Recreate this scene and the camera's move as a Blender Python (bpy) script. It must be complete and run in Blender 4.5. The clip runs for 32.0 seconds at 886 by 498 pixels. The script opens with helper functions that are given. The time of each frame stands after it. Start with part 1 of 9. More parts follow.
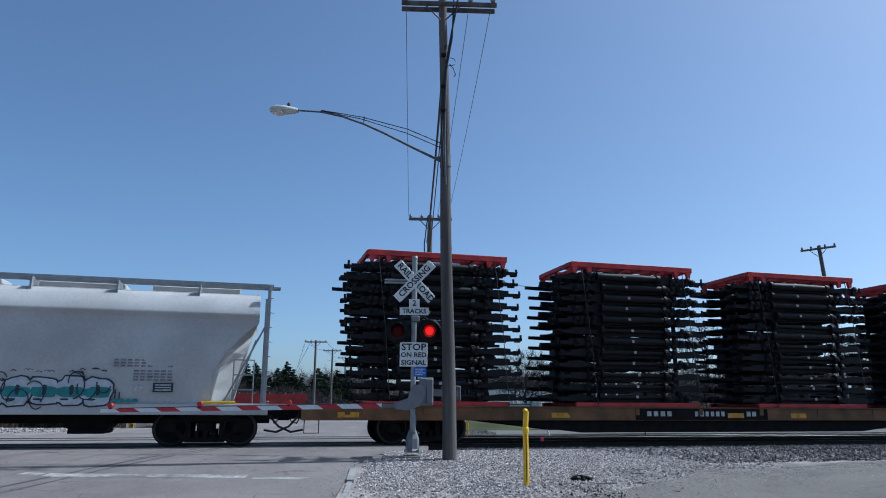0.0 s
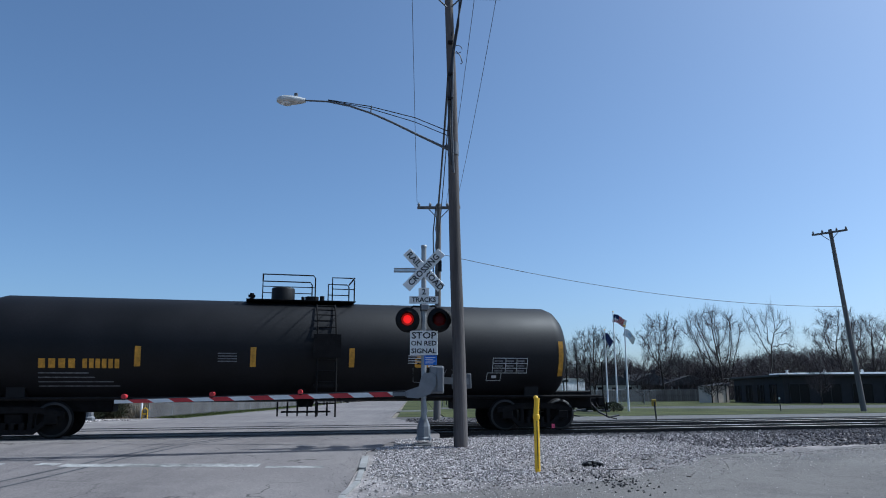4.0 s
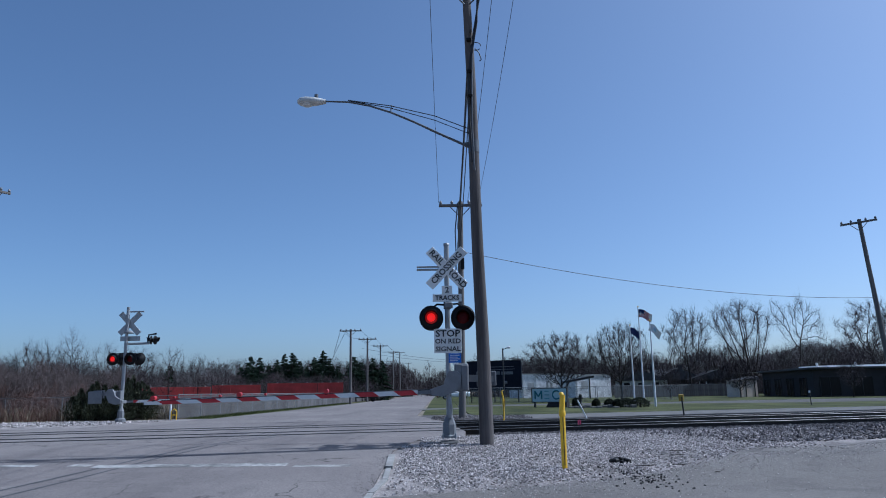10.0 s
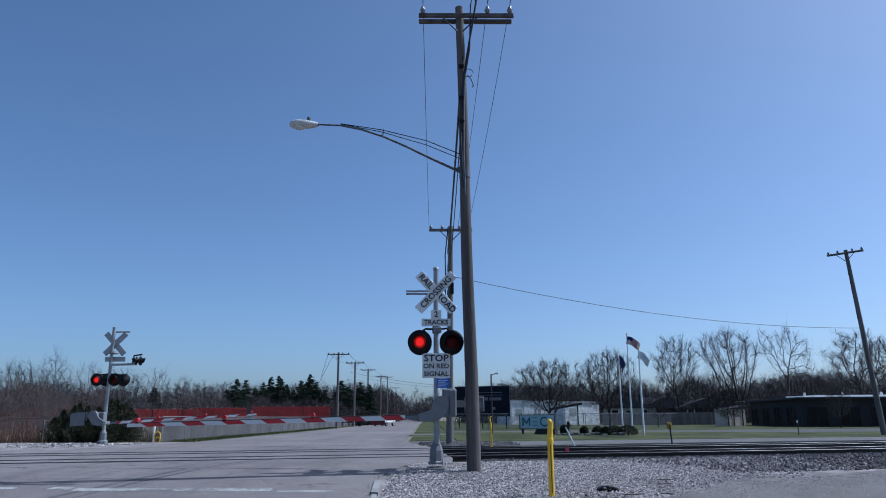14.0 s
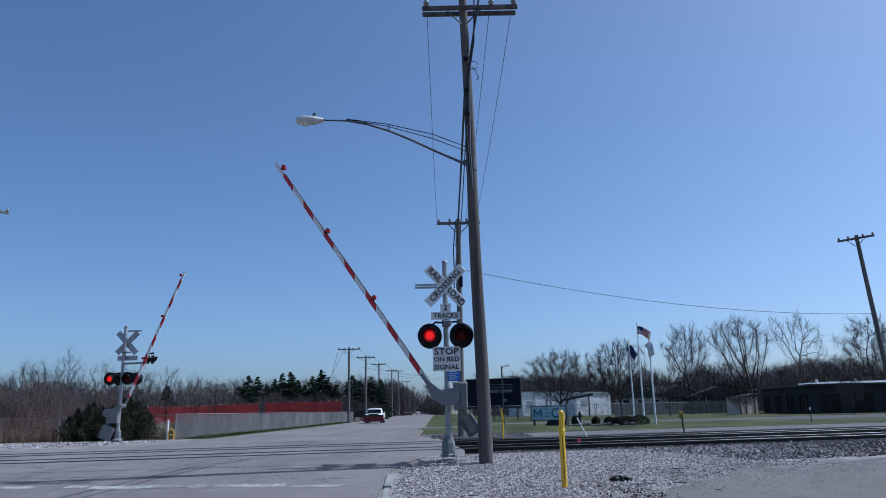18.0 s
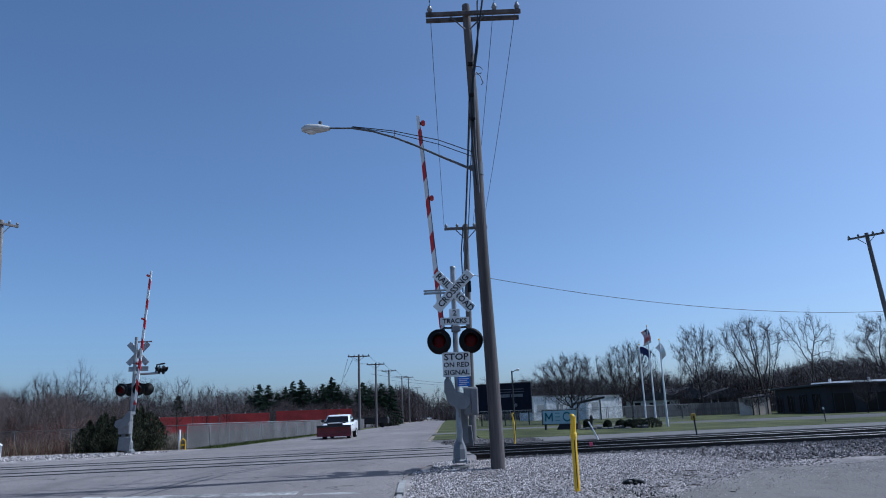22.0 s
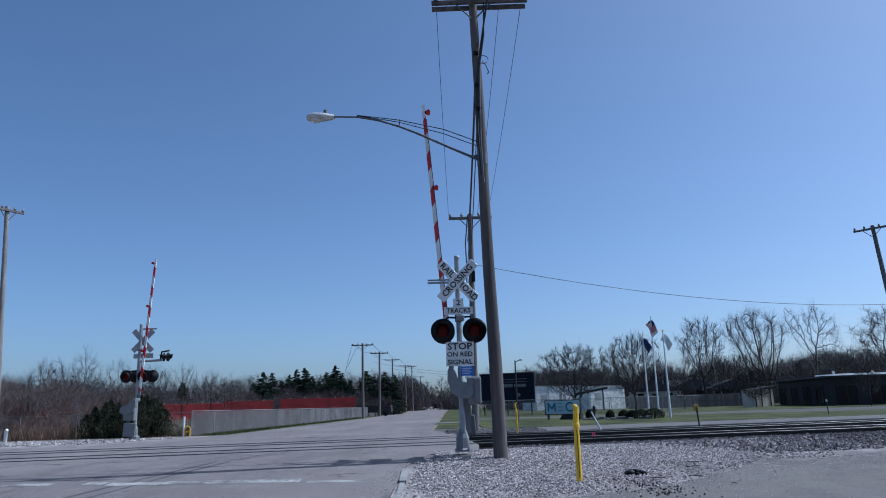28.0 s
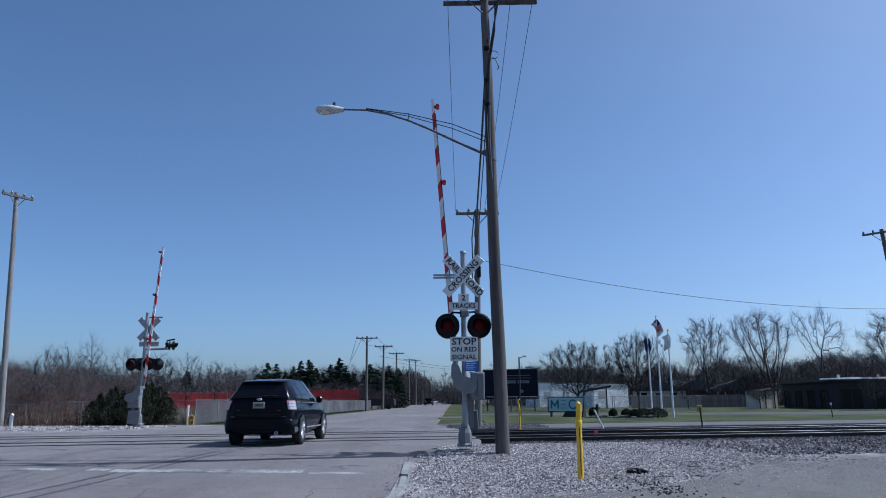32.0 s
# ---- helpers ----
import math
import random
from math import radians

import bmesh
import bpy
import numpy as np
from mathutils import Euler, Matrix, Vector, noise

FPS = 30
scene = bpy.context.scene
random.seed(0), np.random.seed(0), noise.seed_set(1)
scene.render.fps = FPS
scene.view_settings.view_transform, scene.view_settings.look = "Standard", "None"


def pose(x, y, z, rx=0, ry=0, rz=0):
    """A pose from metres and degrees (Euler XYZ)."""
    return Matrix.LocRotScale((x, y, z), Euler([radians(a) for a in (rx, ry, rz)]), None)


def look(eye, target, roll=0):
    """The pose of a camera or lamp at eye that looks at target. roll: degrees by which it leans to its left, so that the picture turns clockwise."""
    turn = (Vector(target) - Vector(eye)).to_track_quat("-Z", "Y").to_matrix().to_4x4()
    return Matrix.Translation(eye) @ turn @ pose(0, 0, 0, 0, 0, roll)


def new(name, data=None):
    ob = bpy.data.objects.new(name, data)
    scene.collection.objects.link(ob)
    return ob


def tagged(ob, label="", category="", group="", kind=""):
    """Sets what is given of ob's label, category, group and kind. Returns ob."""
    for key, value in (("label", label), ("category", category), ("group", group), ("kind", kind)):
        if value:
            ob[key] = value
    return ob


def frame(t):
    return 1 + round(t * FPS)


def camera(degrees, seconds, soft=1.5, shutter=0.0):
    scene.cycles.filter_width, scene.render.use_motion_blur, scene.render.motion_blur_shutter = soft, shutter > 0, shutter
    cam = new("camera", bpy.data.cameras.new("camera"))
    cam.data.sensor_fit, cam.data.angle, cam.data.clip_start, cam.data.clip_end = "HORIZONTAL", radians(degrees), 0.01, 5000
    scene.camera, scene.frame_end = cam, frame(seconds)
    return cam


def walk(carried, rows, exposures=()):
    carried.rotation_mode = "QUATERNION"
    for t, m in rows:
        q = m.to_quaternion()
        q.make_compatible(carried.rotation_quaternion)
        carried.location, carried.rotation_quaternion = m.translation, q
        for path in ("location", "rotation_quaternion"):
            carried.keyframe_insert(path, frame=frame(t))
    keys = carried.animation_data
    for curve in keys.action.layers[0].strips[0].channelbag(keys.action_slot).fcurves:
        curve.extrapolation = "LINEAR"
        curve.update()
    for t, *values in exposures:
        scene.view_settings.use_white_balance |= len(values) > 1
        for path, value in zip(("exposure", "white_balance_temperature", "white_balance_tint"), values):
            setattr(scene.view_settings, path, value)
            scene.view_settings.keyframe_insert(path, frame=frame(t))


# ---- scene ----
from itertools import product

# Camera: a phone in a parked car beside the road, turning in the hand.
EYE = 1.1
cam = camera(63.0, 32.0, soft=1.0)
TURNS = [  # seconds, yaw, pitch, roll
    (0.0, -2.53, 12.27, 0.31), (0.5, -2.56, 12.24, 0.19), (1.0, -2.82, 12.15, -0.03), (1.5, -2.89, 12.01, -0.14),
    (2.0, -3.04, 12.09, 0.15), (2.5, -2.75, 11.98, -0.31), (3.0, -2.21, 11.30, -0.36), (3.5, -1.95, 11.46, -0.39),
    (4.0, -1.81, 11.35, -0.23), (4.5, -1.80, 11.46, -0.43), (6.5, -1.79, 11.83, -0.06), (7.0, -2.02, 12.08, -0.12),
    (7.5, -2.13, 11.27, -0.07), (8.0, -1.64, 11.56, -0.48), (8.5, -0.37, 11.45, -0.93), (9.0, -0.44, 11.48, -1.08),
    (9.5, -0.29, 11.64, -1.23), (10.0, 0.00, 11.20, -0.95), (10.5, -0.21, 11.02, -0.57), (11.0, -0.56, 11.53, -0.29),
    (11.5, -0.90, 11.98, -0.34), (12.0, -0.76, 12.49, -0.23), (12.5, -0.88, 12.60, -0.01), (13.0, -1.03, 12.75, -0.01),
    (13.5, -0.89, 12.91, -0.12), (15.5, -0.53, 13.62, -1.08), (16.0, 0.25, 12.51, -1.52), (16.5, -0.04, 12.12, -1.22),
    (17.0, -0.19, 12.17, -1.50), (17.5, -0.14, 12.62, -1.30), (18.0, -0.17, 12.60, -1.23), (18.5, -0.14, 12.57, -1.26),
    (19.0, -0.12, 12.97, -1.60), (19.5, 0.09, 13.48, -2.18), (20.0, 0.19, 13.61, -2.36), (20.5, -0.10, 13.60, -1.98),
    (21.0, -0.15, 13.28, -1.91), (21.5, 0.43, 13.12, -1.99), (22.0, 0.45, 13.05, -2.15), (22.5, -0.02, 12.70, -1.98),
    (23.0, 0.24, 12.99, -1.75), (23.5, 0.69, 12.60, -1.60), (24.0, 0.44, 12.90, -1.65), (24.5, 0.61, 12.54, -1.32),
    (26.5, 0.40, 12.48, -1.84), (27.0, 0.99, 12.43, -1.77), (27.5, 0.97, 12.44, -2.19), (28.0, 0.82, 12.24, -1.67),
    (28.5, 1.04, 12.15, -1.62), (29.0, 1.06, 11.42, -2.12), (29.5, 0.72, 11.05, -2.15), (30.0, 0.51, 11.34, -1.78),
    (30.5, 0.83, 11.80, -1.26), (31.0, 0.80, 11.98, -0.60), (31.5, 0.71, 12.12, -0.53), (32.0, 1.34, 11.84, -0.36),
]
walk(cam, [(t, pose(0, 0, EYE, 90 + p, 0, y) @ pose(0, 0, 0, 0, 0, r)) for t, y, p, r in TURNS], [(0, 0.14, 5330, 0), (4.5, 0.14, 5330, 0), (7, -0.02, 5100, 4), (32, -0.02, 5100, 4)])

# World and sun
SUN = Vector((0.61, 0.155, 0.777)).normalized()
world = bpy.data.worlds.new("sky")
scene.world = world
world.use_nodes = True
wt = world.node_tree
sky = wt.nodes.new("ShaderNodeTexSky")
sky.sky_type, sky.sun_disc = "NISHITA", False
sky.sun_elevation, sky.sun_rotation = math.asin(SUN.z), math.atan2(SUN.x, SUN.y)
sky.altitude, sky.air_density, sky.dust_density, sky.ozone_density = 100, 0.7, 2.0, 1.6
wt.links.new(sky.outputs[0], wt.nodes["Background"].inputs[0])
wt.nodes["Background"].inputs[1].default_value = 0.122
sun_data = bpy.data.lights.new("sun", "SUN")
sun_data.energy, sun_data.angle, sun_data.color = 4.25, radians(0.53), (1.0, 0.93, 0.89)
sun = new("sun", sun_data)
sun.matrix_world = look(SUN * 60, (0, 0, 0))
scene.view_settings.exposure = 0.0


# ---- materials ----
def mat(name, base, rough=0.7, metal=0.0, vary=0.25, scale=6.0, bump=0.15, fine=60.0, tint=None, coat=0.0, rand=0.0, spec=0.5, grain=None, stretch=None):
    """A surface of one base colour, with stains at one scale, grain at another and fine relief."""
    m = bpy.data.materials.new(name)
    m.use_nodes = True
    nt = m.node_tree
    n, l = nt.nodes, nt.links
    b = n["Principled BSDF"]
    b.inputs["Roughness"].default_value, b.inputs["Metallic"].default_value = rough, metal
    b.inputs["Specular IOR Level"].default_value = spec
    if coat:
        b.inputs["Coat Weight"].default_value, b.inputs["Coat Roughness"].default_value = coat, 0.06
    geo = n.new("ShaderNodeTexCoord")
    big, small = n.new("ShaderNodeTexNoise"), n.new("ShaderNodeTexNoise")
    big.inputs["Scale"].default_value, big.inputs["Detail"].default_value = scale, 6
    small.inputs["Scale"].default_value, small.inputs["Detail"].default_value = fine, 3
    place = geo.outputs["Object"]
    if stretch:
        mp = n.new("ShaderNodeMapping")
        mp.inputs["Scale"].default_value = stretch
        l.new(place, mp.inputs["Vector"])
        place = mp.outputs[0]
    for t in (big, small):
        l.new(place, t.inputs["Vector"])
    dark = [c * (1 - vary) for c in base]
    light = [min(1.0, c * (1 + vary)) for c in (tint or base)]
    ramp = n.new("ShaderNodeValToRGB")
    ramp.color_ramp.elements[0].position, ramp.color_ramp.elements[1].position = 0.32, 0.68
    ramp.color_ramp.elements[0].color, ramp.color_ramp.elements[1].color = (*dark, 1), (*light, 1)
    l.new(big.outputs["Fac"], ramp.inputs["Fac"])
    mix = n.new("ShaderNodeMix")
    mix.data_type, mix.blend_type = "RGBA", "OVERLAY"
    mix.inputs["Factor"].default_value = min(1.0, vary * 1.4) if grain is None else grain
    l.new(ramp.outputs["Color"], mix.inputs["A"])
    l.new(small.outputs["Color"], mix.inputs["B"])
    bw = n.new("ShaderNodeRGBToBW")
    l.new(small.outputs["Color"], bw.inputs[0])
    l.new(bw.outputs[0], mix.inputs["B"])
    out = mix.outputs["Result"]
    if rand:
        info, hsv, mr = n.new("ShaderNodeObjectInfo"), n.new("ShaderNodeHueSaturation"), n.new("ShaderNodeMapRange")
        mr.inputs["To Min"].default_value, mr.inputs["To Max"].default_value = 1 - rand, 1 + rand
        l.new(info.outputs["Random"], mr.inputs["Value"])
        l.new(mr.outputs[0], hsv.inputs["Value"])
        l.new(out, hsv.inputs["Color"])
        out = hsv.outputs[0]
    l.new(out, b.inputs["Base Color"])
    rr = n.new("ShaderNodeMapRange")
    rr.inputs["To Min"].default_value, rr.inputs["To Max"].default_value = max(0.02, rough - 0.12), min(1, rough + 0.12)
    l.new(big.outputs["Fac"], rr.inputs["Value"])
    l.new(rr.outputs[0], b.inputs["Roughness"])
    if bump:
        bp = n.new("ShaderNodeBump")
        bp.inputs["Strength"].default_value, bp.inputs["Distance"].default_value = bump, 0.02
        l.new(small.outputs["Fac"], bp.inputs["Height"])
        l.new(bp.outputs[0], b.inputs["Normal"])
    return m


def glow(name, color, strength):
    m = bpy.data.materials.new(name)
    m.use_nodes = True
    b = m.node_tree.nodes["Principled BSDF"]
    b.inputs["Base Color"].default_value = (*[c * 0.2 for c in color], 1)
    b.inputs["Emission Color"].default_value, b.inputs["Emission Strength"].default_value = (*color, 1), strength
    return m


def glass(name, color, rough=0.05):
    m = bpy.data.materials.new(name)
    m.use_nodes = True
    b = m.node_tree.nodes["Principled BSDF"]
    b.inputs["Base Color"].default_value = (*color, 1)
    b.inputs["Roughness"].default_value, b.inputs["Specular IOR Level"].default_value = rough, 0.7
    return m


M = {}
def paving(name, base, pale, dark, streak=1.0, cracks=1.0, patch=0.12):
    """Old asphalt: broad bleached and stained patches, wheel-track streaks along the road, speckle of aggregate and fine cracks."""
    m = bpy.data.materials.new(name)
    m.use_nodes = True
    n, l = m.node_tree.nodes, m.node_tree.links
    b = n["Principled BSDF"]
    b.inputs["Roughness"].default_value, b.inputs["Specular IOR Level"].default_value = 0.9, 0.15
    geo = n.new("ShaderNodeTexCoord")
    def cloud(scale, detail, stretch=(1, 1, 1), rough=0.6):
        mp, t = n.new("ShaderNodeMapping"), n.new("ShaderNodeTexNoise")
        mp.inputs["Scale"].default_value = stretch
        t.inputs["Scale"].default_value, t.inputs["Detail"].default_value, t.inputs["Roughness"].default_value = scale, detail, rough
        l.new(geo.outputs["Object"], mp.inputs["Vector"])
        l.new(mp.outputs[0], t.inputs["Vector"])
        return t.outputs["Fac"]
    def ranged(src, a, z, lo, hi):
        q = n.new("ShaderNodeMapRange")
        for key, v in (("From Min", a), ("From Max", z), ("To Min", lo), ("To Max", hi)):
            q.inputs[key].default_value = v
        l.new(src, q.inputs["Value"])
        return q.outputs[0]
    def blend(kind, fac, a, c):
        q = n.new("ShaderNodeMix")
        q.data_type, q.blend_type = "RGBA", kind
        for key, v in (("Factor", fac), ("A", a), ("B", c)):
            if hasattr(v, "is_linked"):
                l.new(v, q.inputs[key])
            else:
                q.inputs[key].default_value = v if key == "Factor" else (*v, 1)
        return q.outputs["Result"]
    col = blend("MIX", ranged(cloud(patch, 5, rough=0.65), 0.40, 0.64, 0, 0.85), base, pale)
    col = blend("MIX", ranged(cloud(0.8, 5, (1, 0.10 if streak else 1, 1)), 0.48, 0.72, 0, 0.75), col, dark)
    col = blend("MIX", ranged(cloud(2.6, 6), 0.50, 0.75, 0, 0.45), col, pale)
    col = blend("OVERLAY", 0.75, col, cloud(30, 4, rough=0.75))
    col = blend("OVERLAY", 0.5, col, cloud(110, 2, rough=0.8))
    if cracks:
        wob, vor, add = n.new("ShaderNodeTexNoise"), n.new("ShaderNodeTexVoronoi"), n.new("ShaderNodeVectorMath")
        wob.inputs["Scale"].default_value, wob.inputs["Detail"].default_value = 1.4, 5
        l.new(geo.outputs["Object"], wob.inputs["Vector"])
        add.operation = "ADD"
        l.new(geo.outputs["Object"], add.inputs[0])
        l.new(wob.outputs["Color"], add.inputs[1])
        vor.feature = "DISTANCE_TO_EDGE"
        vor.inputs["Scale"].default_value = 0.55
        l.new(add.outputs[0], vor.inputs["Vector"])
        line = ranged(vor.outputs["Distance"], 0.004, 0.014, cracks, 0)
        gate = n.new("ShaderNodeMath")
        gate.operation = "MULTIPLY"
        l.new(line, gate.inputs[0])
        l.new(ranged(cloud(0.35, 3), 0.47, 0.6, 0, 0.8), gate.inputs[1])
        col = blend("MIX", gate.outputs[0], col, [c * 0.25 for c in base])
    l.new(col, b.inputs["Base Color"])
    bp = n.new("ShaderNodeBump")
    bp.inputs["Strength"].default_value, bp.inputs["Distance"].default_value = 0.55, 0.012
    l.new(cloud(55, 4, rough=0.7), bp.inputs["Height"])
    l.new(bp.outputs[0], b.inputs["Normal"])
    return m


M["asphalt"] = paving("road_asphalt", (0.170, 0.151, 0.146), (0.236, 0.213, 0.200), (0.116, 0.104, 0.102))
M["lot"] = paving("worn_lot_asphalt", (0.137, 0.125, 0.116), (0.174, 0.160, 0.147), (0.095, 0.087, 0.083), 0.0, 0.5, 0.3)
M["street"] = paving("dark_street_asphalt", (0.085, 0.082, 0.080), (0.12, 0.115, 0.11), (0.06, 0.058, 0.057), 0.0, 0.0, 0.1)
M["fines"] = mat("crushed_stone_fines", (0.235, 0.212, 0.202), 0.95, vary=0.4, scale=1.1, fine=26, bump=0.9, grain=0.9, spec=0.12)
M["patch"] = mat("dark_asphalt_seam", (0.05, 0.05, 0.055), 0.8, vary=0.3, scale=2, fine=40)
M["paint_white"] = mat("worn_road_paint", (0.27, 0.262, 0.25), 0.85, vary=0.5, scale=2.6, fine=12, bump=0.2, grain=1.0, spec=0.12)
M["kerb"] = mat("pale_worn_kerb", (0.27, 0.262, 0.25), 0.9, vary=0.2, scale=3, fine=25, bump=0.3, spec=0.12)
M["dirt"] = mat("dirt", (0.21, 0.18, 0.14), 0.95, vary=0.35, scale=0.25, fine=8, bump=0.4, spec=0.12)
M["ballast_bed"] = mat("ballast_bed", (0.10, 0.093, 0.09), 0.95, vary=0.3, scale=2.5, fine=22, bump=0.8, spec=0.12)
# near-black ballast: shade among rails and ties is put into the colour
M["shaded"] = mat("shade_darkened_ballast", (0.022, 0.02, 0.02), 0.95, vary=0.35, scale=2.5, fine=22, bump=0.8, spec=0.12)
M["gravel"] = mat("limestone_gravel", (0.44, 0.40, 0.382), 0.95, vary=0.3, scale=9, fine=60, bump=0.5, rand=0.2, spec=0.12)
M["stone"] = mat("ballast_stone", (0.105, 0.096, 0.097), 0.95, vary=0.4, scale=9, fine=60, bump=0.5, spec=0.12)
M["grass"] = mat("early_spring_grass", (0.040, 0.050, 0.017), 0.95, vary=0.4, scale=0.35, fine=7, bump=0.7, grain=0.9, tint=(0.066, 0.070, 0.026), spec=0.12)
M["drygrass"] = mat("dry_grass", (0.17, 0.14, 0.105), 0.95, vary=0.3, scale=1.2, fine=9, bump=0.4, spec=0.12)
M["concrete"] = mat("concrete", (0.135, 0.130, 0.124), 0.9, vary=0.2, scale=2, fine=30, bump=0.3, spec=0.12)
M["rail"] = mat("rusty_rail", (0.030, 0.025, 0.023), 0.75, 0.2, vary=0.35, scale=5)
M["railtop"] = mat("polished_rail_head", (0.075, 0.075, 0.078), 0.45, 0.3, vary=0.1, scale=2, bump=0.02)
M["tie"] = mat("creosoted_tie", (0.03, 0.026, 0.024), 0.95, vary=0.4, scale=3, fine=25, bump=0.5, rand=0.3, spec=0.12)
M["wood"] = mat("weathered_pole_wood", (0.092, 0.080, 0.075), 0.9, vary=0.4, scale=5, fine=45, bump=0.5, stretch=(1, 1, 0.06))
M["wood_far"] = mat("grey_pole_wood", (0.13, 0.12, 0.113), 0.9, vary=0.3, scale=4, fine=30, stretch=(1, 1, 0.08))
M["wood_pale"] = mat("pale_weathered_pole_wood", (0.221, 0.204, 0.192), 0.9, vary=0.3, scale=4, fine=30, stretch=(1, 1, 0.08))
M["galv"] = mat("galvanized_steel", (0.30, 0.31, 0.32), 0.55, 0.4, vary=0.15, scale=5, fine=40, bump=0.05)
M["alu"] = mat("grey_painted_casting", (0.17, 0.175, 0.185), 0.6, 0.1, vary=0.12, scale=6, bump=0.08)
M["sign_white"] = mat("white_sign_sheeting", (0.72, 0.72, 0.70), 0.45, vary=0.08, scale=5, bump=0.02)
M["sign_back"] = mat("bare_aluminium_sign_back", (0.36, 0.37, 0.38), 0.5, 0.5, vary=0.12, scale=5)
M["black"] = mat("black_paint", (0.009, 0.009, 0.010), 0.6, vary=0.3, scale=6, spec=0.2)
M["letter"] = mat("black_lettering", (0.02, 0.02, 0.022), 0.5, vary=0.1)
M["blue"] = mat("blue_sign", (0.02, 0.13, 0.52), 0.45, vary=0.1)
M["red"] = mat("red_sheeting", (0.46, 0.024, 0.03), 0.5, vary=0.15, scale=5, bump=0.03)
M["yellow"] = mat("yellow_plastic", (0.80, 0.48, 0.015), 0.5, vary=0.12, scale=5, bump=0.05)
M["lens_off"] = mat("dark_red_lens", (0.075, 0.003, 0.004), 0.35, vary=0.2, scale=20, bump=0.1, spec=0.12)
M["arm_steel"] = mat("dull_dark_steel_arm", (0.10, 0.105, 0.115), 0.6, 0.2, vary=0.2, scale=4)
M["lamp_on"] = glow("lit_red_lamp", (1.0, 0.012, 0.010), 0.85)
M["lamp_rim"] = glow("dim_red_lamp_ring", (1.0, 0.02, 0.015), 0.16)
M["wire"] = mat("cable", (0.02, 0.02, 0.024), 0.6, vary=0.1, bump=0)
M["lampgrey"] = mat("luminaire_paint", (0.52, 0.52, 0.50), 0.5, 0.1, vary=0.12, scale=5)
M["lampglass"] = glass("luminaire_glass", (0.62, 0.62, 0.60), 0.15)
M["porcelain"] = mat("grey_porcelain", (0.22, 0.22, 0.23), 0.3, vary=0.1, bump=0, spec=0.3)


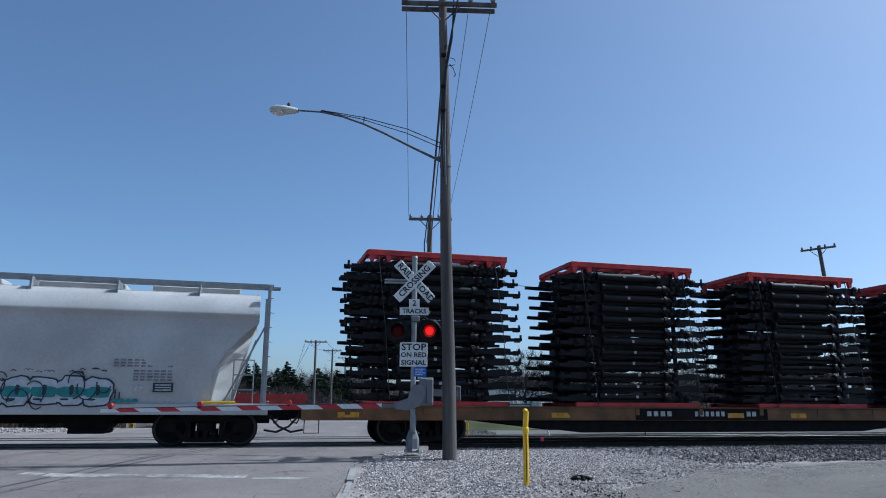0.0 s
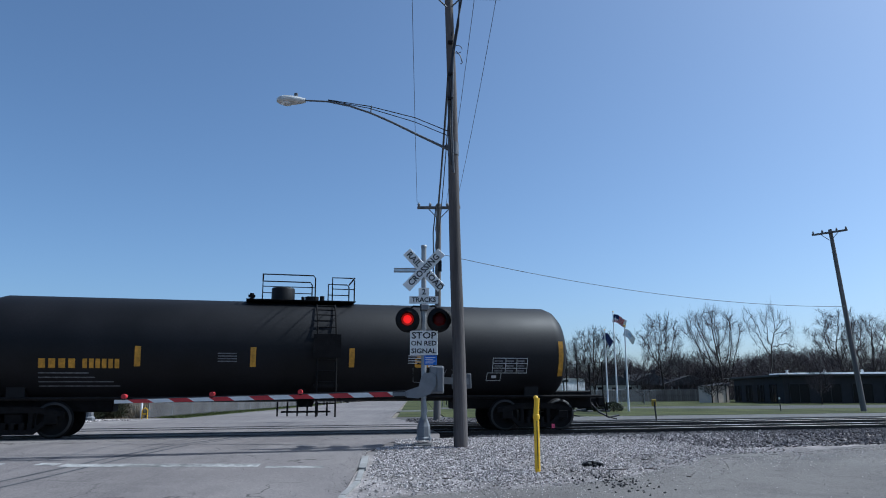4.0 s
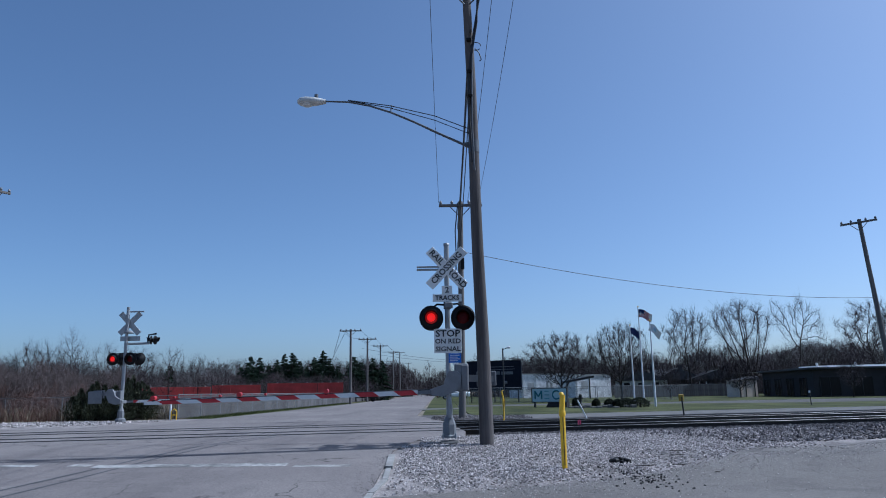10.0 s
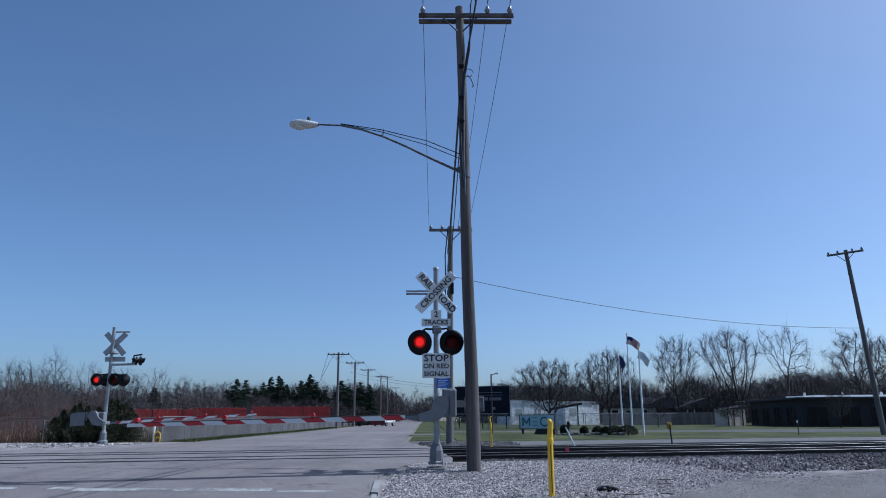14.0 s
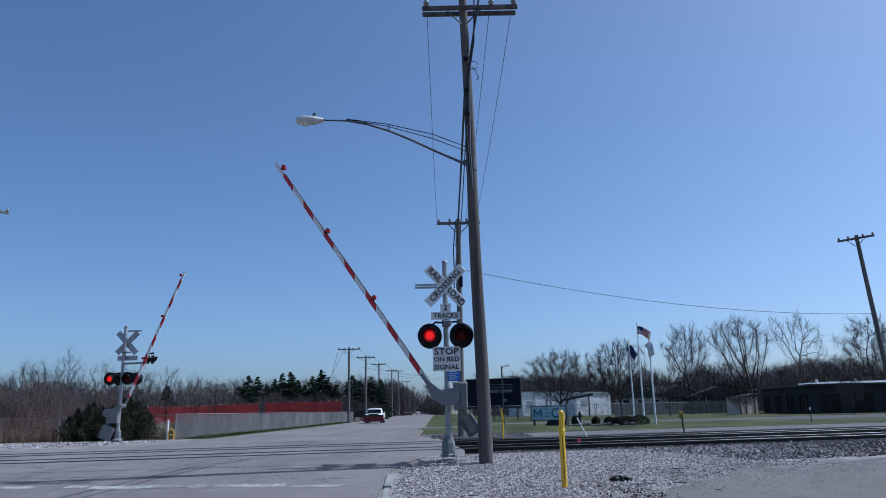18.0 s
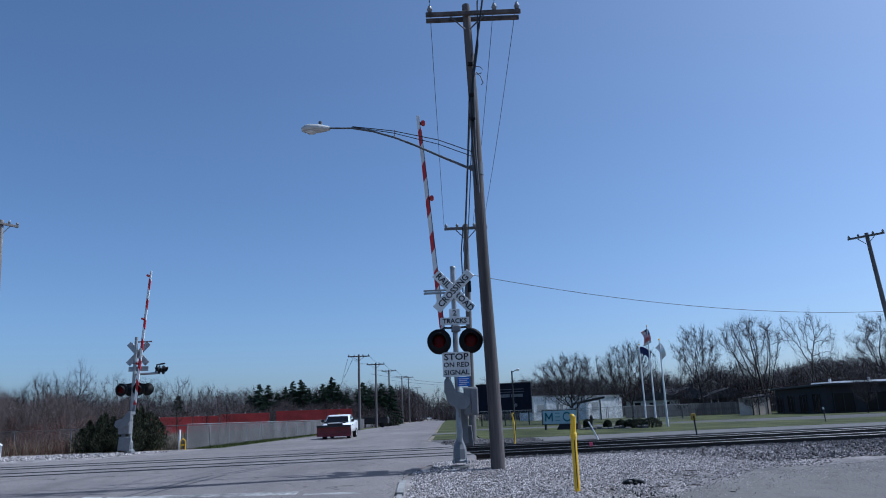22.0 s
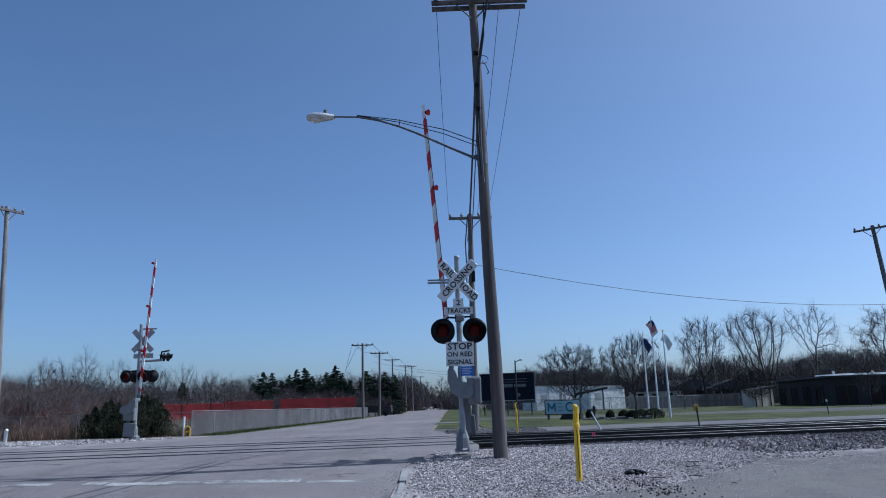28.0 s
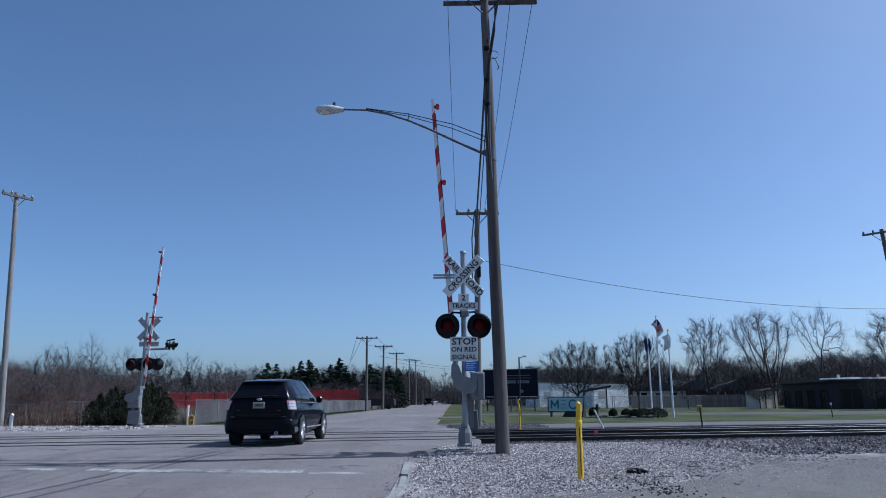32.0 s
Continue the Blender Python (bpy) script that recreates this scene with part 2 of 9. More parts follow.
# ---- mesh building ----
class Mesh:
    """Collects pieces of one mesh."""
    def __init__(self):
        self.v, self.f, self.smooth = [], [], []

    def add(self, verts, faces, smooth=False):
        k = len(self.v)
        self.v += [tuple(p) for p in verts]
        self.f += [[i + k for i in f] for f in faces]
        self.smooth += [smooth] * len(faces)
        return self

    def box(self, x0, x1, y0, y1, z0, z1, c=0.0):
        """A box; c chamfers its edges."""
        if not c:
            return self.add([(x, y, z) for x in (x0, x1) for y in (y0, y1) for z in (z0, z1)],
                            [(0, 1, 3, 2), (4, 6, 7, 5), (0, 4, 5, 1), (2, 3, 7, 6), (0, 2, 6, 4), (1, 5, 7, 3)])
        cx, cy, cz = [(a + b) / 2 for a, b in ((x0, x1), (y0, y1), (z0, z1))]
        h = [(x1 - x0) / 2, (y1 - y0) / 2, (z1 - z0) / 2]
        c = min(c, *[k * 0.95 for k in h])
        verts, ix = [], {}
        for s in product((-1, 1), repeat=3):
            for a in range(3):
                p = [s[k] * (h[k] if k == a else h[k] - c) for k in range(3)]
                ix[s, a] = len(verts)
                verts.append((cx + p[0], cy + p[1], cz + p[2]))
        faces = []
        for a in range(3):
            b, d = (a + 1) % 3, (a + 2) % 3
            for sa in (-1, 1):
                ring = []
                for sb, sd in ((-1, -1), (1, -1), (1, 1), (-1, 1)):
                    s = [0, 0, 0]
                    s[a], s[b], s[d] = sa, sb, sd
                    ring.append(ix[tuple(s), a])
                faces.append(ring if sa > 0 else ring[::-1])
            for sb, sd in product((-1, 1), repeat=2):
                s0, s1 = [0, 0, 0], [0, 0, 0]
                s0[a], s1[a] = -1, 1
                s0[b] = s1[b] = sb
                s0[d] = s1[d] = sd
                q = [ix[tuple(s0), b], ix[tuple(s1), b], ix[tuple(s1), d], ix[tuple(s0), d]]
                faces.append(q if sb * sd > 0 else q[::-1])
        for s in product((-1, 1), repeat=3):
            t = [ix[s, 0], ix[s, 1], ix[s, 2]]
            faces.append(t if s[0] * s[1] * s[2] > 0 else t[::-1])
        return self.add(verts, faces)

    def tube(self, points, radii, n=8, caps=True, smooth=True):
        """A round bar through the points."""
        pts = [Vector(p) for p in points]
        if not hasattr(radii, "__len__"):
            radii = [radii] * len(pts)
        verts, faces = [], []
        side = None
        for i, p in enumerate(pts):
            d = (pts[min(i + 1, len(pts) - 1)] - pts[max(i - 1, 0)]).normalized()
            if side is None:
                side = d.cross(Vector((0, 0, 1)) if abs(d.z) < 0.9 else Vector((1, 0, 0))).normalized()
            side = (side - d * side.dot(d)).normalized()
            up = d.cross(side)
            for k in range(n):
                a = 2 * math.pi * k / n
                verts.append(p + (side * math.cos(a) + up * math.sin(a)) * radii[i])
        for i in range(len(pts) - 1):
            for k in range(n):
                a, b = i * n + k, i * n + (k + 1) % n
                faces.append((a, b, b + n, a + n))
        self.add(verts, faces, smooth)
        if caps:
            m = len(verts)
            self.add(verts[:n], [list(range(n))[::-1]])
            self.add(verts[m - n:], [list(range(n))])
        return self

    def lathe(self, profile, origin=(0, 0, 0), axis="z", n=16, smooth=True):
        """Turns (radius, height) pairs about an axis."""
        o, verts, faces = Vector(origin), [], []
        for r, h in profile:
            for k in range(n):
                a = 2 * math.pi * k / n
                c, s = r * math.cos(a), r * math.sin(a)
                p = {"z": (c, s, h), "y": (s, h, c), "x": (h, c, s)}[axis]
                verts.append(o + Vector(p))
        for i in range(len(profile) - 1):
            for k in range(n):
                a, b = i * n + k, i * n + (k + 1) % n
                faces.append((a, b, b + n, a + n))
        return self.add(verts, faces, smooth)

    def prism(self, outline, h0, h1, axis="y"):
        """An outline pushed from h0 to h1 along an axis. Outline in (x, z) for y, (y, z) for x, (x, y) for z."""
        place = {"y": lambda a, b, h: (a, h, b), "x": lambda a, b, h: (h, a, b), "z": lambda a, b, h: (a, b, h)}[axis]
        n = len(outline)
        verts = [place(a, b, h) for h in (h0, h1) for a, b in outline]
        faces = [list(range(n))[::-1], list(range(n, 2 * n))] + [(i, (i + 1) % n, n + (i + 1) % n, n + i) for i in range(n)]
        return self.add(verts, faces)

    def moved(self, m):
        self.v = [tuple(m @ Vector(p)) for p in self.v]
        return self

    def data(self, name):
        me = bpy.data.meshes.new(name)
        me.from_pydata(self.v, [], self.f)
        me.polygons.foreach_set("use_smooth", self.smooth)
        bm = bmesh.new()
        bm.from_mesh(me)
        bmesh.ops.recalc_face_normals(bm, faces=bm.faces)
        bm.to_mesh(me)
        bm.free()
        return me


def part(name, mesh, material, parent=None, label="", m=None):
    """One mesh object under a thing or a part, or a thing of its own."""
    me = mesh if isinstance(mesh, bpy.types.Mesh) else mesh.data(name)
    if not me.materials:
        me.materials.append(M[material] if isinstance(material, str) else material)
    ob = new(name, me)
    if parent:
        ob.parent = parent
    if m is not None:
        ob.matrix_basis = m
    if label:
        ob["label"] = label
    return ob


def thing(name, m, label, category, group="", kind=""):
    ob = new(name)
    ob.empty_display_size = 0.2
    ob.matrix_basis = m
    return tagged(ob, label, category, group, kind)


def lettering(body, size, depth=0.004):
    """Letters as a mesh, upright in the x-z plane, centred, facing -y."""
    cu = bpy.data.curves.new("letters", "FONT")
    cu.body, cu.size, cu.extrude, cu.align_x, cu.align_y = body, size, depth, "CENTER", "CENTER"
    cu.resolution_u, cu.offset = 2, size * 0.022
    ob = bpy.data.objects.new("letters", cu)
    scene.collection.objects.link(ob)
    me = bpy.data.meshes.new_from_object(ob.evaluated_get(bpy.context.evaluated_depsgraph_get()))
    bpy.data.objects.remove(ob)
    me.transform(Matrix.Rotation(radians(90), 4, "X"))
    return me


# ---- plan: s runs along the tracks to the right, w across them ----
SKEW = 12.4
U = Vector((math.cos(radians(SKEW)), math.sin(radians(SKEW)), 0))
N = Vector((-U.y, U.x, 0))
RAILS = (21.3, 22.8, 25.4, 26.9)
def at(s, w, z=0.0):
    return U * s + N * w + Vector((0, 0, z))
def along(s, w, z=0.0):
    p = at(s, w, z)
    return pose(p.x, p.y, p.z, 0, 0, SKEW)
ROAD_L, ROAD_R = -11.3, -1.1


def ground_z(x, y):
    """The near ground falls away gently from the crossing towards the camera."""
    w = x * N.x + y * N.y
    return -0.0466 * min(max(17.9 - w, 0.0), 8.2)


def flat(outline, z, name, material, label, category="", kind="structure", thick=0.12):
    """A sheet with the given (x, y) outline that follows the ground, z above it."""
    bm = bmesh.new()
    bm.faces.new([bm.verts.new((x, y, 0)) for x, y in outline])
    for w in (9.7, 17.9):
        bmesh.ops.bisect_plane(bm, geom=bm.verts[:] + bm.edges[:] + bm.faces[:], plane_co=N * w, plane_no=N)
    top = bmesh.ops.extrude_face_region(bm, geom=bm.faces[:])
    upper = {g for g in top["geom"] if isinstance(g, bmesh.types.BMVert)}
    for v in bm.verts:
        v.co.z = ground_z(v.co.x, v.co.y) + z - (0 if v in upper else thick)
    bmesh.ops.recalc_face_normals(bm, faces=bm.faces)
    me = bpy.data.meshes.new(name)
    bm.to_mesh(me)
    bm.free()
    return tagged(part(name, me, material), label, category or name, kind=kind)


# ---- ground ----
def build_ground():
    me = Mesh()
    ws = [-2500, -400, -60, 0, 9.7, 17.9, 19.6, 28.2, 29.2, 60, 200, 800, 3500]
    zs = [-0.45, -0.45, -0.45, -0.45, -0.45, -0.07, -0.19, -0.19, -0.05, -0.05, -0.05, -0.05, -0.05]
    ss = [-4000, -600, -120, -40, 0, 40, 120, 600, 4000]
    verts = [at(s, w, z) for w, z in zip(ws, zs) for s in ss]
    k = len(ss)
    faces = [(i * k + j, i * k + j + 1, (i + 1) * k + j + 1, (i + 1) * k + j) for i in range(len(ws) - 1) for j in range(k - 1)]
    me.add(verts, faces)
    tagged(part("ground", me, "dirt"), "bare brown early-spring ground with dead grass", "ground", kind="structure")
    flat([(-15.0, -80), (-1.13, -80), (-1.13, 15.9), (-0.7, 17.9), (0.45, 18.6), (0.55, 21.0), (0.1, 27.5), (-0.3, 30), (ROAD_R - 0.3, 36), (-2.2, 120), (-5.2, 900), (-9.5, 900), (-10.6, 160),
          (-10.5, 75), (-11.4, 40), (-12.6, 31.6), (-20.0, 29.6), (-19.4, 20), (-17.5, 14)], 0.0, "road", "asphalt", "worn grey asphalt two-lane road over the crossing", thick=0.2)
    flat([(-1.05, -80), (80, -80), (80, 31.5), (*at(14, 14.9).xy,), (8.3, 16.3), (6.2, 15.8), (5.6, 14.9), (4.55, 13.75), (3.44, 12.65), (2.2, 11.9), (0.78, 11.3), (-1.05, 10.7)], -0.008, "pavement", "lot",
          "pale worn asphalt parking lot beside the road", thick=0.2)
    bed = []
    for s0, s1 in ((-400, -15.0), (5.75, 600)):
        me = Mesh()
        prof = [(17.9, -0.05), (19.6, -0.17), (28.3, -0.17), (29.3, -0.05)]
        me.add([at(s, w, z) for w, z in prof for s in (s0, s1)], [(2 * i, 2 * i + 1, 2 * i + 3, 2 * i + 2) for i in range(3)])
        bed.append(tagged(part("ballast_bed", me, "ballast_bed"), "grey crushed-stone ballast bed under the two tracks", "ballast", kind="structure"))
    flat([(-1.2, 10.6), (0.78, 11.2), (2.2, 11.8), (3.44, 12.55), (4.55, 13.65), (5.6, 14.8), (6.2, 15.7), (8.3, 16.2), tuple(at(14, 14.8).xy), tuple(at(120, 15.5).xy), tuple(at(120, 18.6).xy), tuple(at(4.0, 18.6).xy), (-0.8, 18.0), (-1.2, 15.9)],
         -0.03, "gravel_apron", "fines", "grey gravel apron round the pole and signal", "gravel")
    # dark sheet that paints the tracks' shade onto the bed
    shade_sheet = Mesh()
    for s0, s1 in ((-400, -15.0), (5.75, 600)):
        shade_sheet.add([at(s, w, -0.165) for w in (20.7, 27.5) for s in (s0, s1)], [(0, 1, 3, 2)])
    tagged(part("stained_ballast", shade_sheet, "shaded"), "ballast with the shade between the rails in its colour", "ballast", kind="structure")

build_ground()


def build_rails():
    for w in RAILS:
        me, top = Mesh(), Mesh()
        prof = [(-0.07, -0.16), (0.07, -0.16), (0.07, -0.145), (0.012, -0.125), (0.012, -0.03), (0.036, -0.02), (0.036, 0.012), (-0.036, 0.012), (-0.036, -0.02), (-0.012, -0.03), (-0.012, -0.125), (-0.07, -0.145)]
        n = len(prof)
        verts = [at(s, w + a, z) for s in (-400, 600) for a, z in prof]
        me.add(verts, [(i, (i + 1) % n, n + (i + 1) % n, n + i) for i in range(n)])
        top.add([at(s, w + a, z) for s in (-400, 600) for a, z in ((-0.03, 0.0125), (-0.024, 0.018), (0.024, 0.018), (0.03, 0.0125))], [(0, 1, 5, 4), (1, 2, 6, 5), (2, 3, 7, 6)])
        rail = tagged(part("rail", me, "rail"), "rusty steel rail with a polished head", "rail", "rails of the crossing")
        part("rail_head", top, "railtop", rail, "polished bright running surface")
        # flangeway gap along the rail through the road
        gap = Mesh()
        for a in (-0.12, 0.12):
            gap.add([at(s, w + a + b, 0.004) for b in (-0.05, 0.05) for s in (-20.0, 5.7)], [(0, 1, 3, 2)])
        tagged(part("flangeway", gap, "patch"), "dark rubber flangeway strips beside the rail", "flangeway", kind="structure")


build_rails()


def build_ties():
    me = Mesh().box(-0.115, 0.115, -1.3, 1.3, -0.22, -0.135, 0.012).data("tie")
    for c in (22.05, 26.15):
        bed = thing("track_ties", pose(0, 0, 0), "creosoted wooden ties under the rails", "ties", "ties of the two tracks", "structure")
        far = Mesh()
        for i in range(-110, 460):
            s = i * 0.53
            if -14.2 < s < 5.8:
                continue
            if 4.9 <= s < 70 or -30 < s:
                if s < 75:
                    part("tie", me, "tie", bed, m=along(s, c) @ pose(0, random.uniform(-0.04, 0.04), random.uniform(-0.012, 0.006)))
                    continue
            p = [at(s + a, c + b, z) for z in (-0.19, -0.138) for a, b in ((-0.115, -1.3), (0.115, -1.3), (0.115, 1.3), (-0.115, 1.3))]
            far.add(p, [(4, 5, 6, 7), (0, 1, 5, 4), (1, 2, 6, 5), (2, 3, 7, 6), (3, 0, 4, 7)])
        tagged(part("far_ties", far, "tie", bed), kind="stuff")


build_ties()


def ribbon(points, width, lift):
    """A flat band that follows the ground through (x, y) points."""
    me = Mesh()
    pts = []
    for (xa, ya), (xb, yb) in zip(points, points[1:]):
        n = max(1, int(math.hypot(xb - xa, yb - ya) / 0.5))
        pts += [(xa + (xb - xa) * i / n, ya + (yb - ya) * i / n) for i in range(n)]
    pts.append(points[-1])
    verts = []
    for i, (x, y) in enumerate(pts):
        q, p = pts[min(i + 1, len(pts) - 1)], pts[max(i - 1, 0)]
        d = Vector((q[0] - p[0], q[1] - p[1])).normalized() * width / 2
        for s in (-1, 1):
            vx, vy = x - s * d.y, y + s * d.x
            verts.append((vx, vy, ground_z(vx, vy) + lift))
    me.add(verts, [(2 * i, 2 * i + 1, 2 * i + 3, 2 * i + 2) for i in range(len(pts) - 1)])
    return me


def road_marks():
    for pts, w in (([(-8.6, 13.9), (-7.6, 13.95)], 0.30), ([(-7.0, 13.95), (-6.6, 13.92)], 0.26), ([(-6.5, 13.80), (-4.7, 13.86), (-2.95, 13.92)], 0.40), ([(-2.8, 13.72), (-1.75, 13.74)], 0.24)):
        tagged(part("stop_line", ribbon(pts, w, 0.004), "paint_white"), "worn white stop line painted across the lane", "road marking", kind="structure")
    def edging(pts, width, top, label):
        kerb = Mesh()
        for (xa, ya), (xb, yb) in zip(pts, pts[1:]):
            out = [(xa, ya + 0.02), (xb, yb - 0.02), (xb + width, yb - 0.02), (xa + width, ya + 0.02)]
            k = len(kerb.v)
            kerb.prism(out, -0.1, top, "z")
            kerb.v[k:] = [(x, y, z + ground_z(x, y)) for x, y, z in kerb.v[k:]]
        tagged(part("kerb", kerb, "kerb"), label, "kerb", kind="structure")
    edging([(-1.10, 13.45), (-1.16, 15.1)], 0.13, 0.03, "low worn concrete kerb stone beside the lane")
    edging([(-1.20, 7.0), (-1.19, 9.6), (-1.16, 11.0), (-1.05, 12.2), (-1.08, 13.43)], 0.09, 0.006, "sunken pale concrete edge strip beside the lane")
    for pts, w in (([(-6.9, 10.6), (-6.5, 12.5), (-6.06, 14.86), (-5.3, 18.0), (-4.6, 21.0)], 0.07), ([(-6.45, 10.6), (-6.1, 12.5), (-5.75, 14.86), (-5.0, 18.0), (-4.3, 21.0)], 0.06),
                   ([(-13.5, 29.0), (-6.0, 30.2), (-1.2, 31.4)], 0.10), ([(-13, 19.0), (-7, 19.9)], 0.07)):
        tagged(part("tar_seam", ribbon(pts, w, 0.003), "patch"), "dark tar seam or tyre mark across the asphalt", "seam", kind="structure")


road_marks()


# ---- poles, wires and signals ----
def wire(name, a, b, sag, r=0.012, n=14, label="thin black overhead cable between poles"):
    a, b = Vector(a), Vector(b)
    pts = [a.lerp(b, i / n) - Vector((0, 0, 4 * sag * (i / n) * (1 - i / n))) for i in range(n + 1)]
    return tagged(part(name, Mesh().tube(pts, r, 5), "wire"), label, "cable", "overhead cables")


def insulator(x, y, z, parent, s=1.0):
    me = Mesh().lathe([(0.0, 0), (0.055 * s, 0), (0.05 * s, 0.04 * s), (0.075 * s, 0.06 * s), (0.06 * s, 0.11 * s), (0.035 * s, 0.13 * s), (0.045 * s, 0.16 * s), (0, 0.175 * s)], (x, y, z), n=10)
    return part("insulator", me, "porcelain", parent)


def street_pole():
    """The tall wooden pole with its crossarm and lamp arm."""
    p = thing("utility_pole", pose(0.92, 16.88, -0.075), "tall weathered wooden utility pole with crossarms and street lamp arm", "utility pole")
    p.scale = (1.068,) * 3
    pts = [(-0.20 * z / 10.8 + 0.012 * math.sin(z), 0, z) for z in np.linspace(-0.3, 10.82, 16)]
    part("pole_shaft", Mesh().tube(pts, [0.152 - 0.0054 * q[2] for q in pts], 20), "wood", p)
    top = -0.20
    part("crossarm", Mesh().box(-1.19, 1.09, -0.22, -0.13, 10.45, 10.55, 0.012), "wood", p, "front weathered wooden crossarm")
    part("crossarm", Mesh().box(-1.19, 1.07, 0.05, 0.14, 10.45, 10.55, 0.012), "wood", p, "rear weathered wooden crossarm")
    for s in (-1, 1):
        part("brace", Mesh().tube([(top + s * 0.42, -0.17, 10.46), (top + s * 0.06, -0.14, 10.10)], 0.018, 6), "arm_steel", p)
    for x in (-1.09, 0.46, 1.0):
        insulator(x, -0.19, 10.56, p, 0.95)
        part("pin", Mesh().tube([(x, -0.19, 10.5), (x, -0.19, 10.6)], 0.014, 6), "galv", p)
    # conduit and cables clipped to the pole
    part("conduit", Mesh().tube([(-0.12, -0.16, 6.0), (-0.15, -0.17, 7.0), (-0.13, -0.17, 8.2), (-0.10, -0.17, 9.0)], 0.022, 8), "arm_steel", p, "grey cable conduit strapped to the pole")
    part("riser_cable", Mesh().tube([(-0.16, -0.12, 6.2), (-0.21, -0.14, 7.3), (-0.19, -0.15, 8.4), (-0.05, -0.18, 9.4), (0.1, -0.2, 10.3), (0.2, -0.22, 10.9)], 0.024, 7), "wire", p)
    part("riser_cable", Mesh().tube([(-0.13, -0.15, 7.6), (-0.15, -0.17, 8.6), (0.02, -0.2, 9.6), (0.06, -0.2, 10.8)], 0.018, 7), "wire", p)
    loop = [(-0.06 + 0.12 * math.cos(a) + 0.04, -0.18, 9.0 + 0.1 * math.sin(a)) for a in np.linspace(0, 5.6, 14)]
    part("cable_loop", Mesh().tube(loop, 0.009, 5), "wire", p)
    part("cable_tail", Mesh().tube([(-0.04, -0.18, 8.95), (0.05, -0.2, 8.83), (0.10, -0.2, 8.66), (0.06, -0.2, 8.62)], 0.012, 5), "wire", p)
    for z in (7.75, 8.35, 9.15):
        part("clamp", Mesh().box(-0.24, -0.12, -0.20, -0.10, z, z + 0.07, 0.01), "black", p)
    # lamp arm
    arm = [(-0.14, 0, 6.56), (-0.42, 0, 6.70), (-0.95, 0.0, 6.96), (-1.5, 0, 7.24), (-2.0, -0.02, 7.46), (-2.5, -0.03, 7.63), (-3.0, -0.04, 7.73), (-3.54, -0.05, 7.75)]
    part("lamp_arm", Mesh().tube(arm, [0.034, 0.031, 0.029, 0.027, 0.025, 0.024, 0.022, 0.02], 8), "arm_steel", p, "curved grey steel lamp arm")
    part("arm_bracket", Mesh().prism([(-0.13, 6.48), (-0.12, 6.74), (-0.32, 6.70)], -0.04, 0.04, "y").tube([(-0.118, 0, 6.46), (-0.118, 0, 6.76)], 0.128, 14), "arm_steel", p)
    part("stay", Mesh().tube([(-0.1, -0.03, 6.98), (-1.0, -0.03, 7.36), (-2.04, -0.05, 7.62), (-3.0, -0.05, 7.77)], 0.011, 5), "wire", p)
    part("stay", Mesh().tube([(-0.1, -0.05, 6.86), (-1.0, -0.04, 7.25), (-2.05, -0.05, 7.57), (-3.0, -0.05, 7.76)], 0.010, 5), "wire", p)
    part("stay_post", Mesh().tube([(-2.02, -0.03, 7.46), (-2.0, -0.04, 7.64)], 0.016, 6), "galv", p)
    head = Mesh()
    prof = [(-3.52, 0.055, 0.055), (-3.62, 0.10, 0.08), (-3.77, 0.15, 0.105), (-3.97, 0.175, 0.12), (-4.10, 0.15, 0.10), (-4.17, 0.07, 0.05), (-4.18, 0.0, 0.0)]
    k, verts, faces = 14, [], []
    for x, ry, rz in prof:
        for i in range(k):
            a = 2 * math.pi * i / k
            verts.append((x, -0.05 + ry * math.cos(a), 7.74 + (rz * math.sin(a) if math.sin(a) > 0 else 0.75 * rz * math.sin(a))))
    for j in range(len(prof) - 1):
        for i in range(k):
            faces.append((j * k + i, j * k + (i + 1) % k, (j + 1) * k + (i + 1) % k, (j + 1) * k + i))
    head.add(verts, faces, True)
    lamp = part("luminaire", head, "lampgrey", p, "pale grey cobra-head street lamp, unlit")
    part("lens", Mesh().lathe([(0.0, 7.625), (0.08, 7.635), (0.125, 7.655), (0.13, 7.69)], (-3.95, -0.05, 0), n=14), "lampglass", lamp, "frosted drop lens")
    part("photocell", Mesh().tube([(-3.74, -0.05, 7.83), (-3.74, -0.05, 7.92)], 0.045, 10), "arm_steel", lamp)
    return p


street_pole()


def line_pole(name, x, y, h, lean=0.0, arm=1.9, azimuth=0.0, label="weathered wooden utility pole with a crossarm", r=0.16, two=False, back=0.0, wood="wood_far"):
    p = thing(name, pose(x, y, 0, 0, 0, azimuth), label, "utility pole", "line poles")
    part("pole_shaft", Mesh().tube([(lean * z / h, back * z / h, z) for z in np.linspace(-0.3, h, 6)], list(np.linspace(r, r * 0.68, 6)), 12), wood, p)
    for j in range(2 if two else 1):
        z = h - 0.28 - j * 0.7
        part("crossarm", Mesh().box(lean - arm / 2, lean + arm / 2, back - 0.22, back - 0.11, z, z + 0.12, 0.01), "wood_far", p)
        for s in (-1, 1):
            part("brace", Mesh().tube([(lean + s * arm * 0.24, back - 0.17, z), (lean + s * 0.06, back - 0.14, z - 0.42)], 0.022, 5), "wood_far", p)
        for k in (-0.46, -0.2, 0.2, 0.46):
            insulator(lean + arm * k, back - 0.165, z + 0.12, p, 1.0)
    return p


